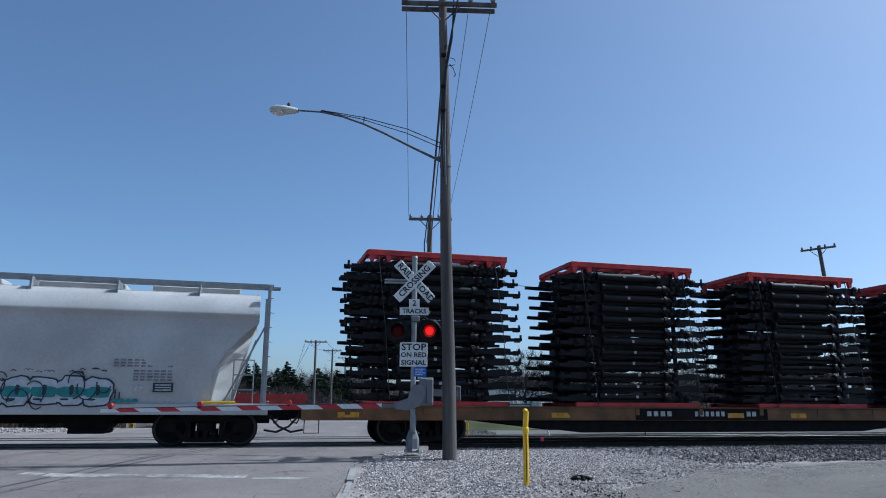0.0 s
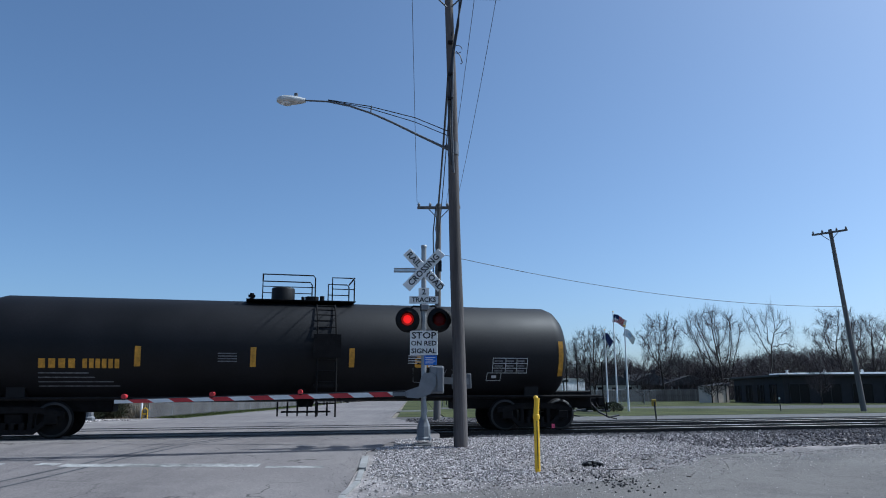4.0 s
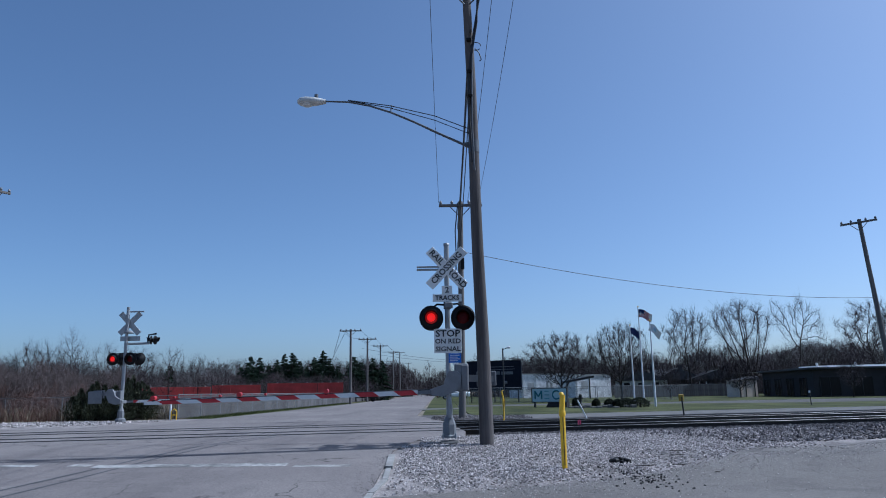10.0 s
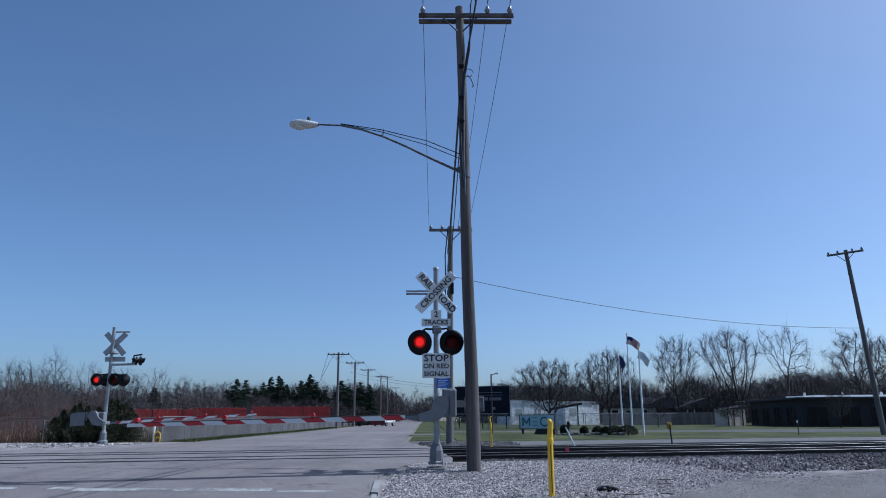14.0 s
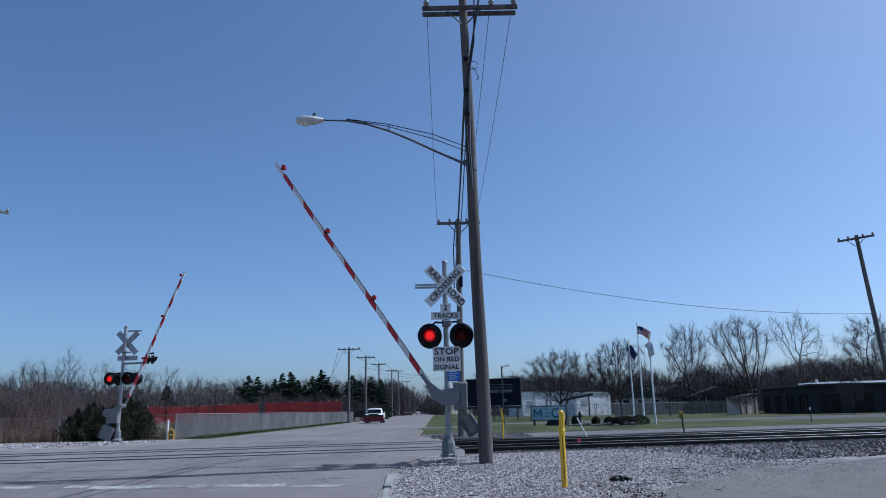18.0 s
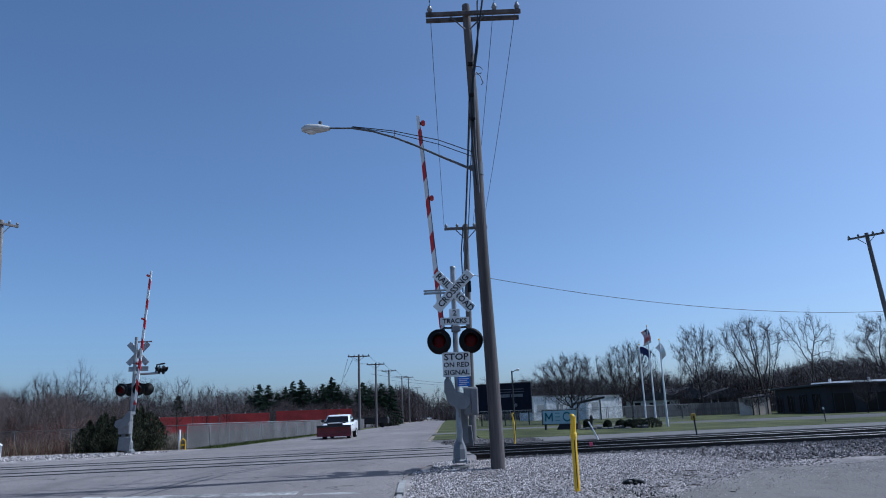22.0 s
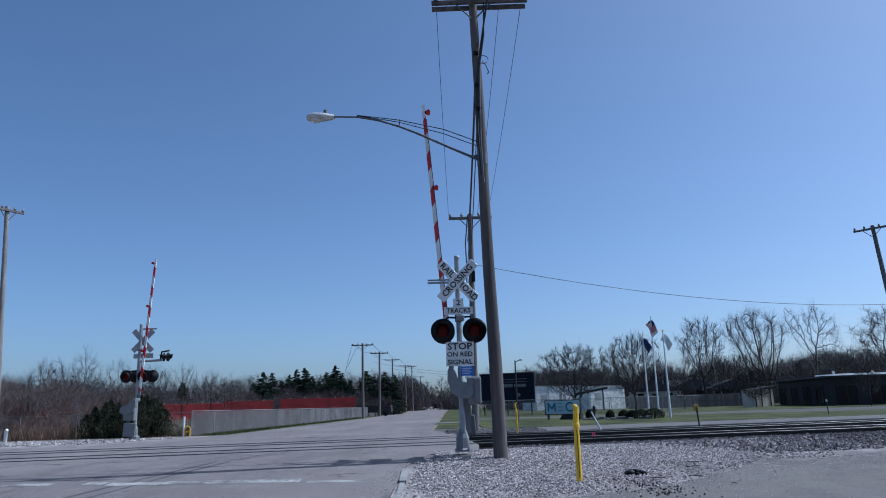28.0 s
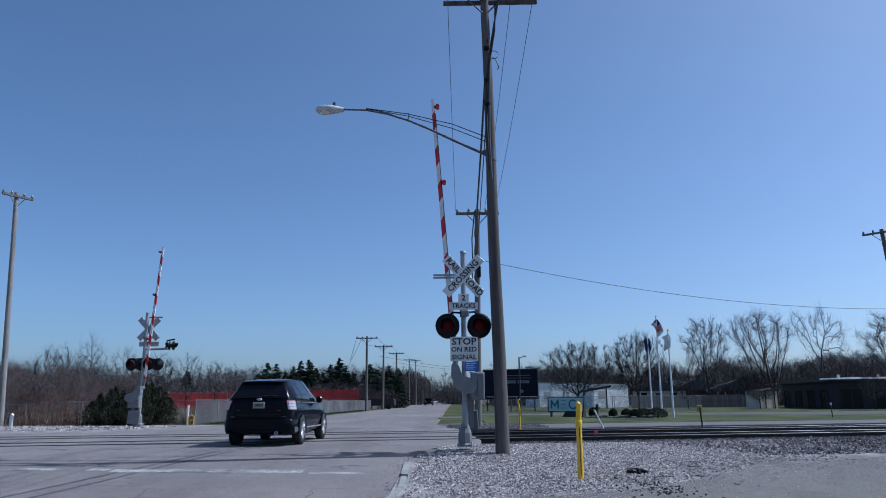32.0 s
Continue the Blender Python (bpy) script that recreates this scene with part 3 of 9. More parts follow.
pole_b = line_pole("utility_pole", 0.72, 31.9, 9.6, 0.1, 1.95)
part("cable_bundle", Mesh().tube([(-0.02, -0.2, 9.5), (-0.16, -0.22, 8.2), (-0.14, -0.2, 7.2), (-0.16, -0.18, 6.2)], 0.03, 6), "wire", pole_b)
part("junction_box", Mesh().box(0.06, 0.22, -0.26, -0.1, 6.45, 6.95, 0.02), "black", pole_b)
for x0, x1 in ((-0.24, -0.16), (1.41, 1.14), (1.99, 1.6)):
    wire("overhead_cable", (x0, 16.67, 11.42), (x1, 31.7, 9.5), 0.25, 0.008)
for k, (x0, z0, x1, z1) in enumerate(((0.77, 9.97, 0.80, 9.45), (0.66, 8.8, 0.66, 8.3), (0.64, 8.37, 0.62, 7.2), (0.70, 8.05, 0.64, 6.4))):
    wire("overhead_cable", (x0, 16.66, z0), (x1, 31.75, z1), 0.3, 0.018 if k < 2 else 0.015)
wire("overhead_cable", (0.9, 31.8, 7.25), (25.9, 43.2, 6.25), 0.62, 0.014, 24)
# over the camera, behind
for x0, z0 in ((-0.24, 11.43), (1.41, 11.43), (1.99, 11.43), (0.98, 11.36), (1.1, 11.5)):
    wire("overhead_cable", (x0, 16.62, z0), (x0 + 0.6, -30, 10.4), 0.3, 0.012)

line_pole("utility_pole", 26.35, 43.2, 11.2, -0.75, 2.1, -48, "weathered wooden utility pole leaning beside the tracks", 0.17)
line_pole("utility_pole", -22.35, 35.5, 11.9, -0.03, 1.6, 60, "tall pale wooden utility pole beside the brush", 0.15, back=0.96, wood="wood_pale")
for i, (x, y, h) in enumerate(((-10.3, 80, 8.1), (-10.3, 97, 8.4), (-10.6, 121, 9.0), (-11.3, 160, 10.1), (-11.3, 185, 11.3), (-12.2, 245, 11), (-12.6, 310, 11))):
    line_pole("utility_pole", x, y, h, random.uniform(-0.15, 0.1), 2.4, label="grey wooden roadside utility pole with a crossarm")
ROADSIDE = ((-10.3, 80, 8.1), (-10.3, 97, 8.4), (-10.6, 121, 9.0), (-11.3, 160, 10.1), (-11.3, 185, 11.3), (-12.2, 245, 11), (-12.6, 310, 11))
for (xa, ya, ha), (xb, yb, hb) in zip(ROADSIDE, ROADSIDE[1:]):
    for dx in (-1.05, 1.05):
        wire("overhead_cable", (xa + dx, ya - 0.16, ha - 0.04), (xb + dx, yb - 0.16, hb - 0.04), 0.4, 0.018, 8)
guy = Mesh().tube([(-11.0, 79.9, 7.6), (-12.2, 78.5, 4.6)], 0.02, 5).tube([(-11.5, 79.8, 7.7), (-12.0, 79, 5.4)], 0.02, 5)
tagged(part("guy_wire", guy, "wire"), "loose guy wires hanging from the roadside pole", "cable")
line_pole("utility_pole", 12, 128.2, 6.9, 0, 1.6, label="grey wooden utility pole far behind the billboard")
line_pole("utility_pole", 14, 140.2, 7.2, 0, 1.6, label="grey wooden utility pole far behind the billboard")
wire("overhead_cable", (-11.0, 97, 7.0), (12, 128, 6.5), 0.8, 0.02)
wire("overhead_cable", (-11.0, 121, 7.4), (14, 140, 6.8), 0.8, 0.02)

REFLECTORS = {}


def flasher(parent, x, y, z, face=-1, key=None, lens="lens_off"):
    """One round signal lamp with its black background and hood. face -1 looks to -y."""
    lamp = part("signal_lamp", Mesh().lathe([(0.0, 0.02), (0.10, 0.02), (0.285, 0.0), (0.285, 0.02), (0.12, 0.05), (0.11, 0.16), (0.05, 0.2), (0, 0.2)], axis="y", n=24), "black", parent,
                "round black signal lamp with a hood", pose(x, y, z, 0, 0, 0 if face < 0 else 180))
    part("lens", Mesh().lathe([(0, -0.016), (0.09, -0.012), (0.152, 0.0), (0.155, 0.02)], axis="y", n=20), lens, lamp, "dark red lens")
    hood, n = Mesh(), 12
    verts = []
    for r, d0 in ((0.175, 0.0), (0.165, 0.0)):
        for i in range(n + 1):
            a = radians(-35 + 250 * i / n)
            for d in (0.0, -0.30 + 0.16 * abs(i / n - 0.5) * 2):
                verts.append((r * math.cos(a), d, r * math.sin(a)))
    k = 2 * (n + 1)
    faces = []
    for i in range(n):
        a = 2 * i
        faces += [(a, a + 1, a + 3, a + 2), (k + a, k + a + 2, k + a + 3, k + a + 1), (a + 1, k + a + 1, k + a + 3, a + 3)]
    faces += [(0, k, k + 1, 1), (k - 2, k - 1, 2 * k - 1, 2 * k - 2)]
    part("hood", hood.add(verts, faces, True), "black", lamp)
    if key:
        disc = Mesh().lathe([(0.0, -0.012), (0.05, -0.009), (0.10, -0.003), (0.095, 0.008)], (0, 0, 0), "y", 20)
        REFLECTORS[key] = part("reflector", disc, "lamp_on", lamp, "sliding lit red reflector of the lamp", pose(0, 0.035, 0))
        part("reflector_rim", Mesh().lathe([(0.10, -0.004), (0.145, 0.002), (0.146, 0.008), (0.10, 0.006)], (0, 0, 0), "y", 20), "lamp_rim", REFLECTORS[key], "dimly lit red outer ring")
    return lamp


def near_signal():
    p = thing("crossing_signal", pose(0.08, 17.2, -0.03), "grey railroad crossing signal mast with crossbuck, lamps and signs", "crossing signal")
    part("mast", Mesh().tube([(0, 0, 0.3), (0, 0, 4.66)], 0.062, 16), "galv", p, "round galvanized mast")
    part("mast_cap", Mesh().lathe([(0.07, 4.62), (0.07, 4.67), (0.0, 4.69)], n=14), "galv", p)
    part("foundation", Mesh().box(-0.22, 0.22, -0.22, 0.22, -0.25, 0.03, 0.03), "concrete", p, "concrete foundation block")
    part("base_casting", Mesh().lathe([(0.19, 0.10), (0.19, 0.14), (0.16, 0.17), (0.15, 0.40), (0.11, 0.52), (0.075, 0.60), (0.06, 0.62)], n=8, smooth=False), "alu", p, "grey octagonal base casting")
    for a in range(4):
        part("bolt", Mesh().tube([(0.2 * math.cos(a * 1.57 + 0.78), 0.2 * math.sin(a * 1.57 + 0.78), 0.08), (0.2 * math.cos(a * 1.57 + 0.78), 0.2 * math.sin(a * 1.57 + 0.78), 0.2)], 0.02, 6), "galv", p)
    part("side_conduit", Mesh().tube([(-0.02, -0.09, 1.1), (0.03, -0.12, 0.8), (0.02, -0.1, 0.55)], 0.055, 10), "galv", p)
    # crossbuck
    cb = (0.0, -0.09, 4.05)
    for turn, body, dy in ((47, "RAIL ROAD", -0.016), (-46, "CROSSING", -0.03)):
        b = part("crossbuck_blade", Mesh().box(-0.61, 0.61, -0.006, 0.006, -0.118, 0.118, 0.005), "sign_white", p, "white crossbuck blade with black letters", pose(cb[0], cb[1] + dy, cb[2], 0, turn, 0))
        if body == "CROSSING":
            part("letters", lettering(body, 0.205), "letter", b, m=pose(0, -0.009, 0))
        else:
            part("letters", lettering("RAIL", 0.205), "letter", b, m=pose(-0.35, -0.009, 0))
            part("letters", lettering("ROAD", 0.205), "letter", b, m=pose(0.35, -0.009, 0))
    part("bracket_arm", Mesh().box(-0.72, -0.02, -0.06, -0.02, 4.0, 4.05, 0.006).box(-0.72, -0.02, -0.06, -0.02, 4.07, 4.11, 0.006), "galv", p, "bare metal arm behind the crossbuck")
    t = Mesh().prism([(-0.345, 3.24), (0.345, 3.24), (0.345, 3.42), (0.125, 3.42), (0.125, 3.62), (-0.125, 3.62), (-0.125, 3.42), (-0.345, 3.42)], -0.088, -0.078, "y")
    tr = part("tracks_sign", t, "sign_white", p, "white sign that gives the number of tracks")
    part("letters", lettering("2", 0.19), "letter", tr, m=pose(0, -0.092, 3.52))
    part("letters", lettering("TRACKS", 0.155), "letter", tr, m=pose(0, -0.092, 3.33))
    # lamps on their cross bar
    part("lamp_bracket", Mesh().tube([(-0.37, -0.12, 3.08), (-0.25, -0.06, 3.18), (0, -0.02, 3.17), (0.25, -0.06, 3.19), (0.37, -0.12, 3.08)], 0.024, 8).tube([(0, 0, 3.08), (0, 0, 3.24)], 0.09, 12), "black", p, "black lamp bracket")
    part("junction_box", Mesh().box(-0.07, 0.13, -0.16, -0.05, 3.08, 3.22, 0.02), "alu", p)
    flasher(p, -0.385, -0.16, 2.86, key="left")
    flasher(p, 0.365, -0.16, 2.86, key="right")
    flasher(p, -0.385, 0.16, 2.86, 1)
    flasher(p, 0.365, 0.16, 2.86, 1)
    st = part("stop_sign", Mesh().box(-0.325, 0.325, -0.095, -0.085, 2.03, 2.60, 0.006), "sign_white", p, "white sign with black letters")
    part("letters", lettering("STOP", 0.215), "letter", st, m=pose(0, -0.1, 2.48) @ Matrix.Diagonal((1.12, 1, 1, 1)))
    part("letters", lettering("ON RED", 0.155), "letter", st, m=pose(0, -0.1, 2.30) @ Matrix.Diagonal((1.05, 1, 1, 1)))
    part("letters", lettering("SIGNAL", 0.155), "letter", st, m=pose(0, -0.1, 2.12) @ Matrix.Diagonal((1.12, 1, 1, 1)))
    bs = part("notice", Mesh().box(0.01, 0.30, -0.10, -0.09, 1.80, 2.02, 0.005), "blue", p, "small blue notice plate")
    for i in range(4):
        part("text_bar", Mesh().box(0.04, 0.27 - 0.05 * (i % 2), -0.104, -0.1, 1.965 - i * 0.042, 1.98 - i * 0.042), "sign_white", bs)
    part("text_bar", Mesh().box(0.1, 0.22, -0.104, -0.09, 1.752, 1.79), "sign_white", bs)
    # gate mechanism
    part("gate_machine", Mesh().box(0.14, 0.47, -0.16, 0.30, 1.14, 1.78, 0.03), "alu", p, "grey steel gate machine housing")
    part("machine_door", Mesh().box(0.30, 0.45, -0.185, -0.16, 1.18, 1.74, 0.012), "alu", p)
    part("gearbox", Mesh().lathe([(0, -0.24), (0.15, -0.22), (0.17, -0.16), (0.17, 0.2), (0, 0.22)], (0.13, 0, 1.45), "y", 18), "alu", p, "rounded grey gearbox cover")
    gate = part("gate", Mesh().lathe([(0, -0.05), (0.1, -0.05), (0.1, 0.32), (0, 0.32)], (0, 0, 0), "y", 14), "alu", p, "red and white striped gate arm on its pivot", pose(0.12, 0.12, 1.45))
    build_gate(gate, 7.32, -1, 0.30)
    return p, gate


def build_gate(gate, length, side, drop=0.0):
    """Arm that reaches to side from its pivot, with stripes, lamps and counterweight."""
    if drop:
        root = Mesh().prism([(0.17, 0.05), (0.05, 0.17), (-0.12, 0.15), (-0.2, 0.0), (-0.24, -0.14), (-0.50, -drop + 0.08), (-0.52, -drop - 0.08), (-0.25, -drop - 0.11), (0.02, -drop - 0.02), (0.16, -0.12)], -0.42, -0.30, "y")
        root.box(-0.56, -0.42, -0.36, 0.14, -drop - 0.07, -drop + 0.07, 0.02)
    else:
        root = Mesh().prism([(0.15, 0.24), (-0.16, 0.30), (-0.34, 0.16), (-0.62, 0.06), (-0.66, -0.12), (-0.3, -0.16), (0.12, -0.12)], 0.05, 0.16, "y")
    if side > 0:
        root.v = [(-x, y, z) for x, y, z in root.v]
    part("arm_root", root, "alu", gate, "cast grey root of the arm")
    part("arm_tube", Mesh().prism([(side * 0.5, -0.045 - drop), (side * 0.92, -0.042 - drop), (side * 0.92, 0.042 - drop), (side * 0.5, 0.045 - drop)], 0.085, 0.125, "y"), "alu", gate, "bare grey inner length of the arm")
    n, x1, lean = 0, length, 0.075
    while x1 > 0.9:
        x = max(x1 - (0.38 if n == 0 else 0.45 if n % 2 else 0.48), 0.86)
        h0, h1 = 0.058 - 0.018 * x / length, 0.058 - 0.018 * x1 / length
        l0, l1 = (lean if x > 0.87 else 0), (lean if n else 0)
        out = [(side * (x - l0), -h0 - drop), (side * (x1 - l1), -h1 - drop), (side * (x1 + l1), h1 - drop), (side * (x + l0), h0 - drop)]
        part("stripe", Mesh().prism(out, 0.08, 0.13, "y"), "red" if n % 2 else "sign_white", gate)
        n += 1
        x1 = x
    wire_pts = [(side * a, 0.10, 0.066 - 0.018 * a / length - drop) for a in np.linspace(0.5, length - 0.4, 12)]
    part("lamp_cable", Mesh().tube(wire_pts, 0.012, 5), "wire", gate)
    for a in (length - 0.22, length - 2.25, length - 4.3):
        l = part("gate_lamp", Mesh().tube([(side * a, 0.03, 0.115 - drop), (side * a, 0.17, 0.115 - drop)], 0.055, 14), "red", gate, "small red lamp on the arm")
        part("lamp_foot", Mesh().box(side * a - 0.03, side * a + 0.03, 0.07, 0.13, 0.035 - drop, 0.08 - drop), "black", l)
    part("counterweight_arm", Mesh().prism([(side * -0.05, -0.08), (side * -0.05, 0.10), (side * -0.95, 0.02), (side * -0.95, -0.12)], 0.16, 0.2, "y"), "alu", gate)
    part("counterweight", Mesh().box(min(side * -1.02, side * -0.55), max(side * -1.02, side * -0.55), 0.2, 0.32, -0.22, 0.14, 0.02), "arm_steel", gate, "dull grey counterweight plates")


def far_signal():
    p = thing("crossing_signal", pose(-14.62, 33.3, 0), "galvanized crossing signal seen from behind, with lamps and gate", "crossing signal")
    part("mast", Mesh().tube([(0.0, 0, 0.3), (0.03, 0, 5.2)], 0.075, 14), "galv", p)
    part("base_casting", Mesh().lathe([(0.24, -0.1), (0.24, 0.14), (0.16, 0.2), (0.15, 0.5), (0.08, 0.62)], n=8, smooth=False), "alu", p)
    for turn, dy in ((47, 0.1), (-46, 0.12)):
        part("crossbuck_blade", Mesh().box(-0.66, 0.66, -0.008, 0.008, -0.13, 0.13, 0.005), "sign_back", p, "bare aluminium back of a crossbuck blade", pose(0.1, dy, 4.45, 0, turn, 0))
    part("crossbuck_bracket", Mesh().box(-0.05, 0.75, 0.02, 0.07, 4.95, 5.02, 0.01), "galv", p)
    part("tracks_sign", Mesh().box(-0.3, 0.62, 0.09, 0.1, 3.64, 3.86, 0.006), "sign_back", p, "bare aluminium sign back")
    part("bell", Mesh().lathe([(0, 0.14), (0.12, 0.13), (0.2, 0.05), (0.21, 0), (0, 0)], (0.12, 0, 3.98), n=14), "alu", p, "grey warning bell")
    part("side_arm", Mesh().tube([(0, 0, 3.5), (1.1, 0, 3.52)], 0.055, 10), "galv", p, "bright horizontal lamp arm")
    part("side_bracket", Mesh().tube([(1.0, 0, 3.5), (1.05, 0, 3.9), (1.4, 0, 3.95)], 0.04, 8), "black", p)
    for turn, dx in ((84, 1.36), (-84, 1.16)):
        side = flasher(p, dx, 0.0, 3.66, lens="black")
        side.matrix_basis = pose(dx, 0, 3.66, 0, 0, turn) @ Matrix.Scale(0.72, 4)
    part("lamp_bracket", Mesh().tube([(-0.62, 0, 3.03), (0, 0, 3.09), (0.64, 0, 3.03)], 0.03, 8), "black", p)
    flasher(p, -0.46, -0.16, 2.82, key="far_left")
    flasher(p, 0.33, -0.16, 2.82, key="far_right")
    flasher(p, -0.17, 0.16, 2.82, 1)
    flasher(p, 0.62, 0.16, 2.82, 1)
    part("gate_machine", Mesh().box(-0.42, 0.1, -0.36, -0.08, 0.85, 1.4, 0.03), "alu", p, "grey gate machine housing")
    gate = part("gate", Mesh().lathe([(0, -0.05), (0.1, -0.05), (0.1, 0.32), (0, 0.32)], (0, 0, 0), "y", 14), "alu", p, "red and white striped gate arm on its pivot", pose(-0.2, -0.4, 1.3))
    build_gate(gate, 6.98, 1, 0.4)
    part("counterweight_plate", Mesh().box(-1.15, -0.55, 0.0, 0.08, -0.45, 0.1, 0.02), "alu", gate, "pale grey counterweight plate")
    return p, gate


signal_a, gate_a = near_signal()
signal_b, gate_b = far_signal()


def marker_post(x, y, h, r, label, lean=0.0):
    p = thing("marker_post", pose(x, y, ground_z(x, y)), label, "marker post", "yellow marker posts")
    part("tube", Mesh().tube([(lean * -0.05, 0, -0.1), (0, 0, h - 0.32), (lean, 0, h - r)], r, 12).lathe([(r, h - r), (r * 0.8, h - r * 0.4), (r * 0.4, h - 0.1 * r), (0, h)], n=12), "yellow", p)
    part("collar", Mesh().lathe([(r * 1.18, h - 0.42), (r * 1.22, h - 0.38), (r * 1.18, h - 0.34), (r, h - 0.33)], n=12), "yellow", p)
    part("strip", Mesh().box(-0.006, 0.006, -r - 0.004, -r + 0.004, 0.05, h - 0.45), "letter", p)
    return p


marker_post(2.09, 13.31, 1.32, 0.05, "yellow plastic pipeline marker post with a thin dark stripe", 0.02)
marker_post(2.3, 29.4, 1.15, 0.032, "thin yellow marker post beyond the tracks", -0.06)


# ---- train ----
M["train_steel"] = mat("grimy_car_steel", (0.011, 0.010, 0.010), 0.85, 0.0, vary=0.4, scale=4, fine=30, bump=0.3, spec=0.15)
M["wheel"] = mat("worn_wheel_steel", (0.013, 0.012, 0.012), 0.75, 0.1, vary=0.3, scale=5, spec=0.2)
M["tread"] = mat("wheel_rim_steel", (0.05, 0.047, 0.045), 0.6, 0.3, vary=0.2, scale=5)
M["deck_yellow"] = mat("faded_yellow_brown_sill", (0.13, 0.075, 0.024), 0.75, vary=0.4, scale=1.6, fine=25, bump=0.2, tint=(0.15, 0.07, 0.03))
M["deck"] = mat("stained_wood_deck", (0.10, 0.075, 0.06), 0.9, vary=0.35, scale=2)
M["chassis"] = mat("black_chassis_enamel", (0.0055, 0.0055, 0.0075), 0.6, vary=0.3, scale=6, bump=0.06, rand=0.35, spec=0.25)
M["rack_red"] = mat("faded_red_rack_paint", (0.42, 0.035, 0.035), 0.65, vary=0.3, scale=2.5, fine=20, bump=0.15)
M["tank_black"] = mat("dusty_black_tank_paint", (0.0075, 0.0072, 0.0085), 0.6, vary=0.45, scale=0.7, fine=18, bump=0.06, spec=0.25)
M["hopper"] = mat("light_grey_hopper_paint", (0.43, 0.425, 0.42), 0.6, vary=0.16, scale=0.6, fine=15, bump=0.08)
M["mark_yellow"] = mat("yellow_stencil", (0.50, 0.25, 0.02), 0.6, vary=0.3, scale=9)
M["mark_white"] = mat("white_stencil", (0.45, 0.45, 0.45), 0.6, vary=0.3, scale=9)
M["mark_grey"] = mat("faint_grey_chalk", (0.14, 0.14, 0.145), 0.8, vary=0.4, scale=9)
M["stencil"] = mat("faded_stencil_paint", (0.20, 0.20, 0.21), 0.7, vary=0.3, scale=9)
M["teal"] = mat("teal_spray_paint", (0.035, 0.20, 0.20), 0.6, vary=0.3, scale=4)
M["pale"] = mat("pale_spray_paint", (0.44, 0.46, 0.49), 0.6, vary=0.2, scale=4)
M["ink"] = mat("dark_spray_paint", (0.02, 0.03, 0.045), 0.6, vary=0.2, scale=4)

TRAIN = []  # things of the train with their place along it


def car(name, s, label, category, group=""):
    c = thing(name, along(s, 22.05), label, category, group)
    TRAIN.append((c, s, 22.05, 0.0))
    return c


def bogie(parent, x, wheel_r=0.46):
    """A two-axle truck: side frames, bolster, springs and wheels."""
    b = part("bogie", Mesh().box(x - 0.22, x + 0.22, -0.95, 0.95, 0.36, 0.66, 0.04), "train_steel", parent, "grimy two-axle truck")
    for s in (-1, 1):
        y = s * 0.98
        fr = Mesh().prism([(x - 1.2, 0.56), (x - 0.5, 0.66), (x + 0.5, 0.66), (x + 1.2, 0.56), (x + 1.2, 0.68), (x + 0.5, 0.82), (x - 0.5, 0.82), (x - 1.2, 0.68)], y - 0.07, y + 0.07, "y")
        fr.prism([(x - 1.0, 0.56), (x - 0.62, 0.22), (x - 0.5, 0.12), (x + 0.5, 0.12), (x + 0.62, 0.22), (x + 1.0, 0.56), (x + 0.84, 0.58), (x + 0.46, 0.24), (x - 0.46, 0.24), (x - 0.84, 0.58)], y - 0.06, y + 0.06, "y")
        for ax in (-0.89, 0.89):
            fr.box(x + ax - 0.17, x + ax + 0.17, y - 0.08, y + 0.08, 0.36, 0.62, 0.03)
        for ax in (-0.42, 0.42):
            fr.box(x + ax - 0.06, x + ax + 0.06, y - 0.06, y + 0.06, 0.2, 0.7, 0.02)
        part("side_frame", fr, "train_steel", b)
        for k in (-0.22, 0, 0.22):
            part("spring", Mesh().lathe([(0.085, 0.14 + i * 0.035) if i % 2 else (0.062, 0.14 + i * 0.035) for i in range(9)], (x + k, y, 0), n=9), "train_steel", b)
        for ax in (-0.89, 0.89):
            part("bearing_cap", Mesh().lathe([(0.13, 0), (0.13, 0.06), (0.07, 0.09), (0, 0.09)], (x + ax, y + s * 0.05, wheel_r), "y", 12).moved(Matrix.Identity(4)), "wheel", b)
    for ax in (-0.89, 0.89):
        w = Mesh()
        for s in (-1, 1):
            y = s * 0.755
            w.lathe([(0.12, y + s * 0.06), (0.14, y + s * 0.03), (wheel_r - 0.09, y + s * 0.0), (wheel_r - 0.07, y + s * 0.06), (wheel_r, y + s * 0.055), (wheel_r + 0.005, y - s * 0.06), (wheel_r + 0.028, y - s * 0.07), (wheel_r + 0.02, y - s * 0.09), (wheel_r - 0.08, y - s * 0.09), (0.1, y - s * 0.05)], (x + ax, 0, wheel_r + 0.018), "y", 28)
        w.tube([(x + ax, -0.8, wheel_r), (x + ax, 0.8, wheel_r)], 0.08, 10)
        wh = part("wheelset", w, "wheel", b, "worn steel wheels on their axle")
        rim = Mesh()
        rim.lathe([(wheel_r - 0.07, -0.818), (wheel_r - 0.005, -0.816), (wheel_r - 0.005, -0.80), (wheel_r - 0.07, -0.80)], (x + ax, 0, wheel_r + 0.018), "y", 28)
        part("rim", rim, "tread", wh)
    return b


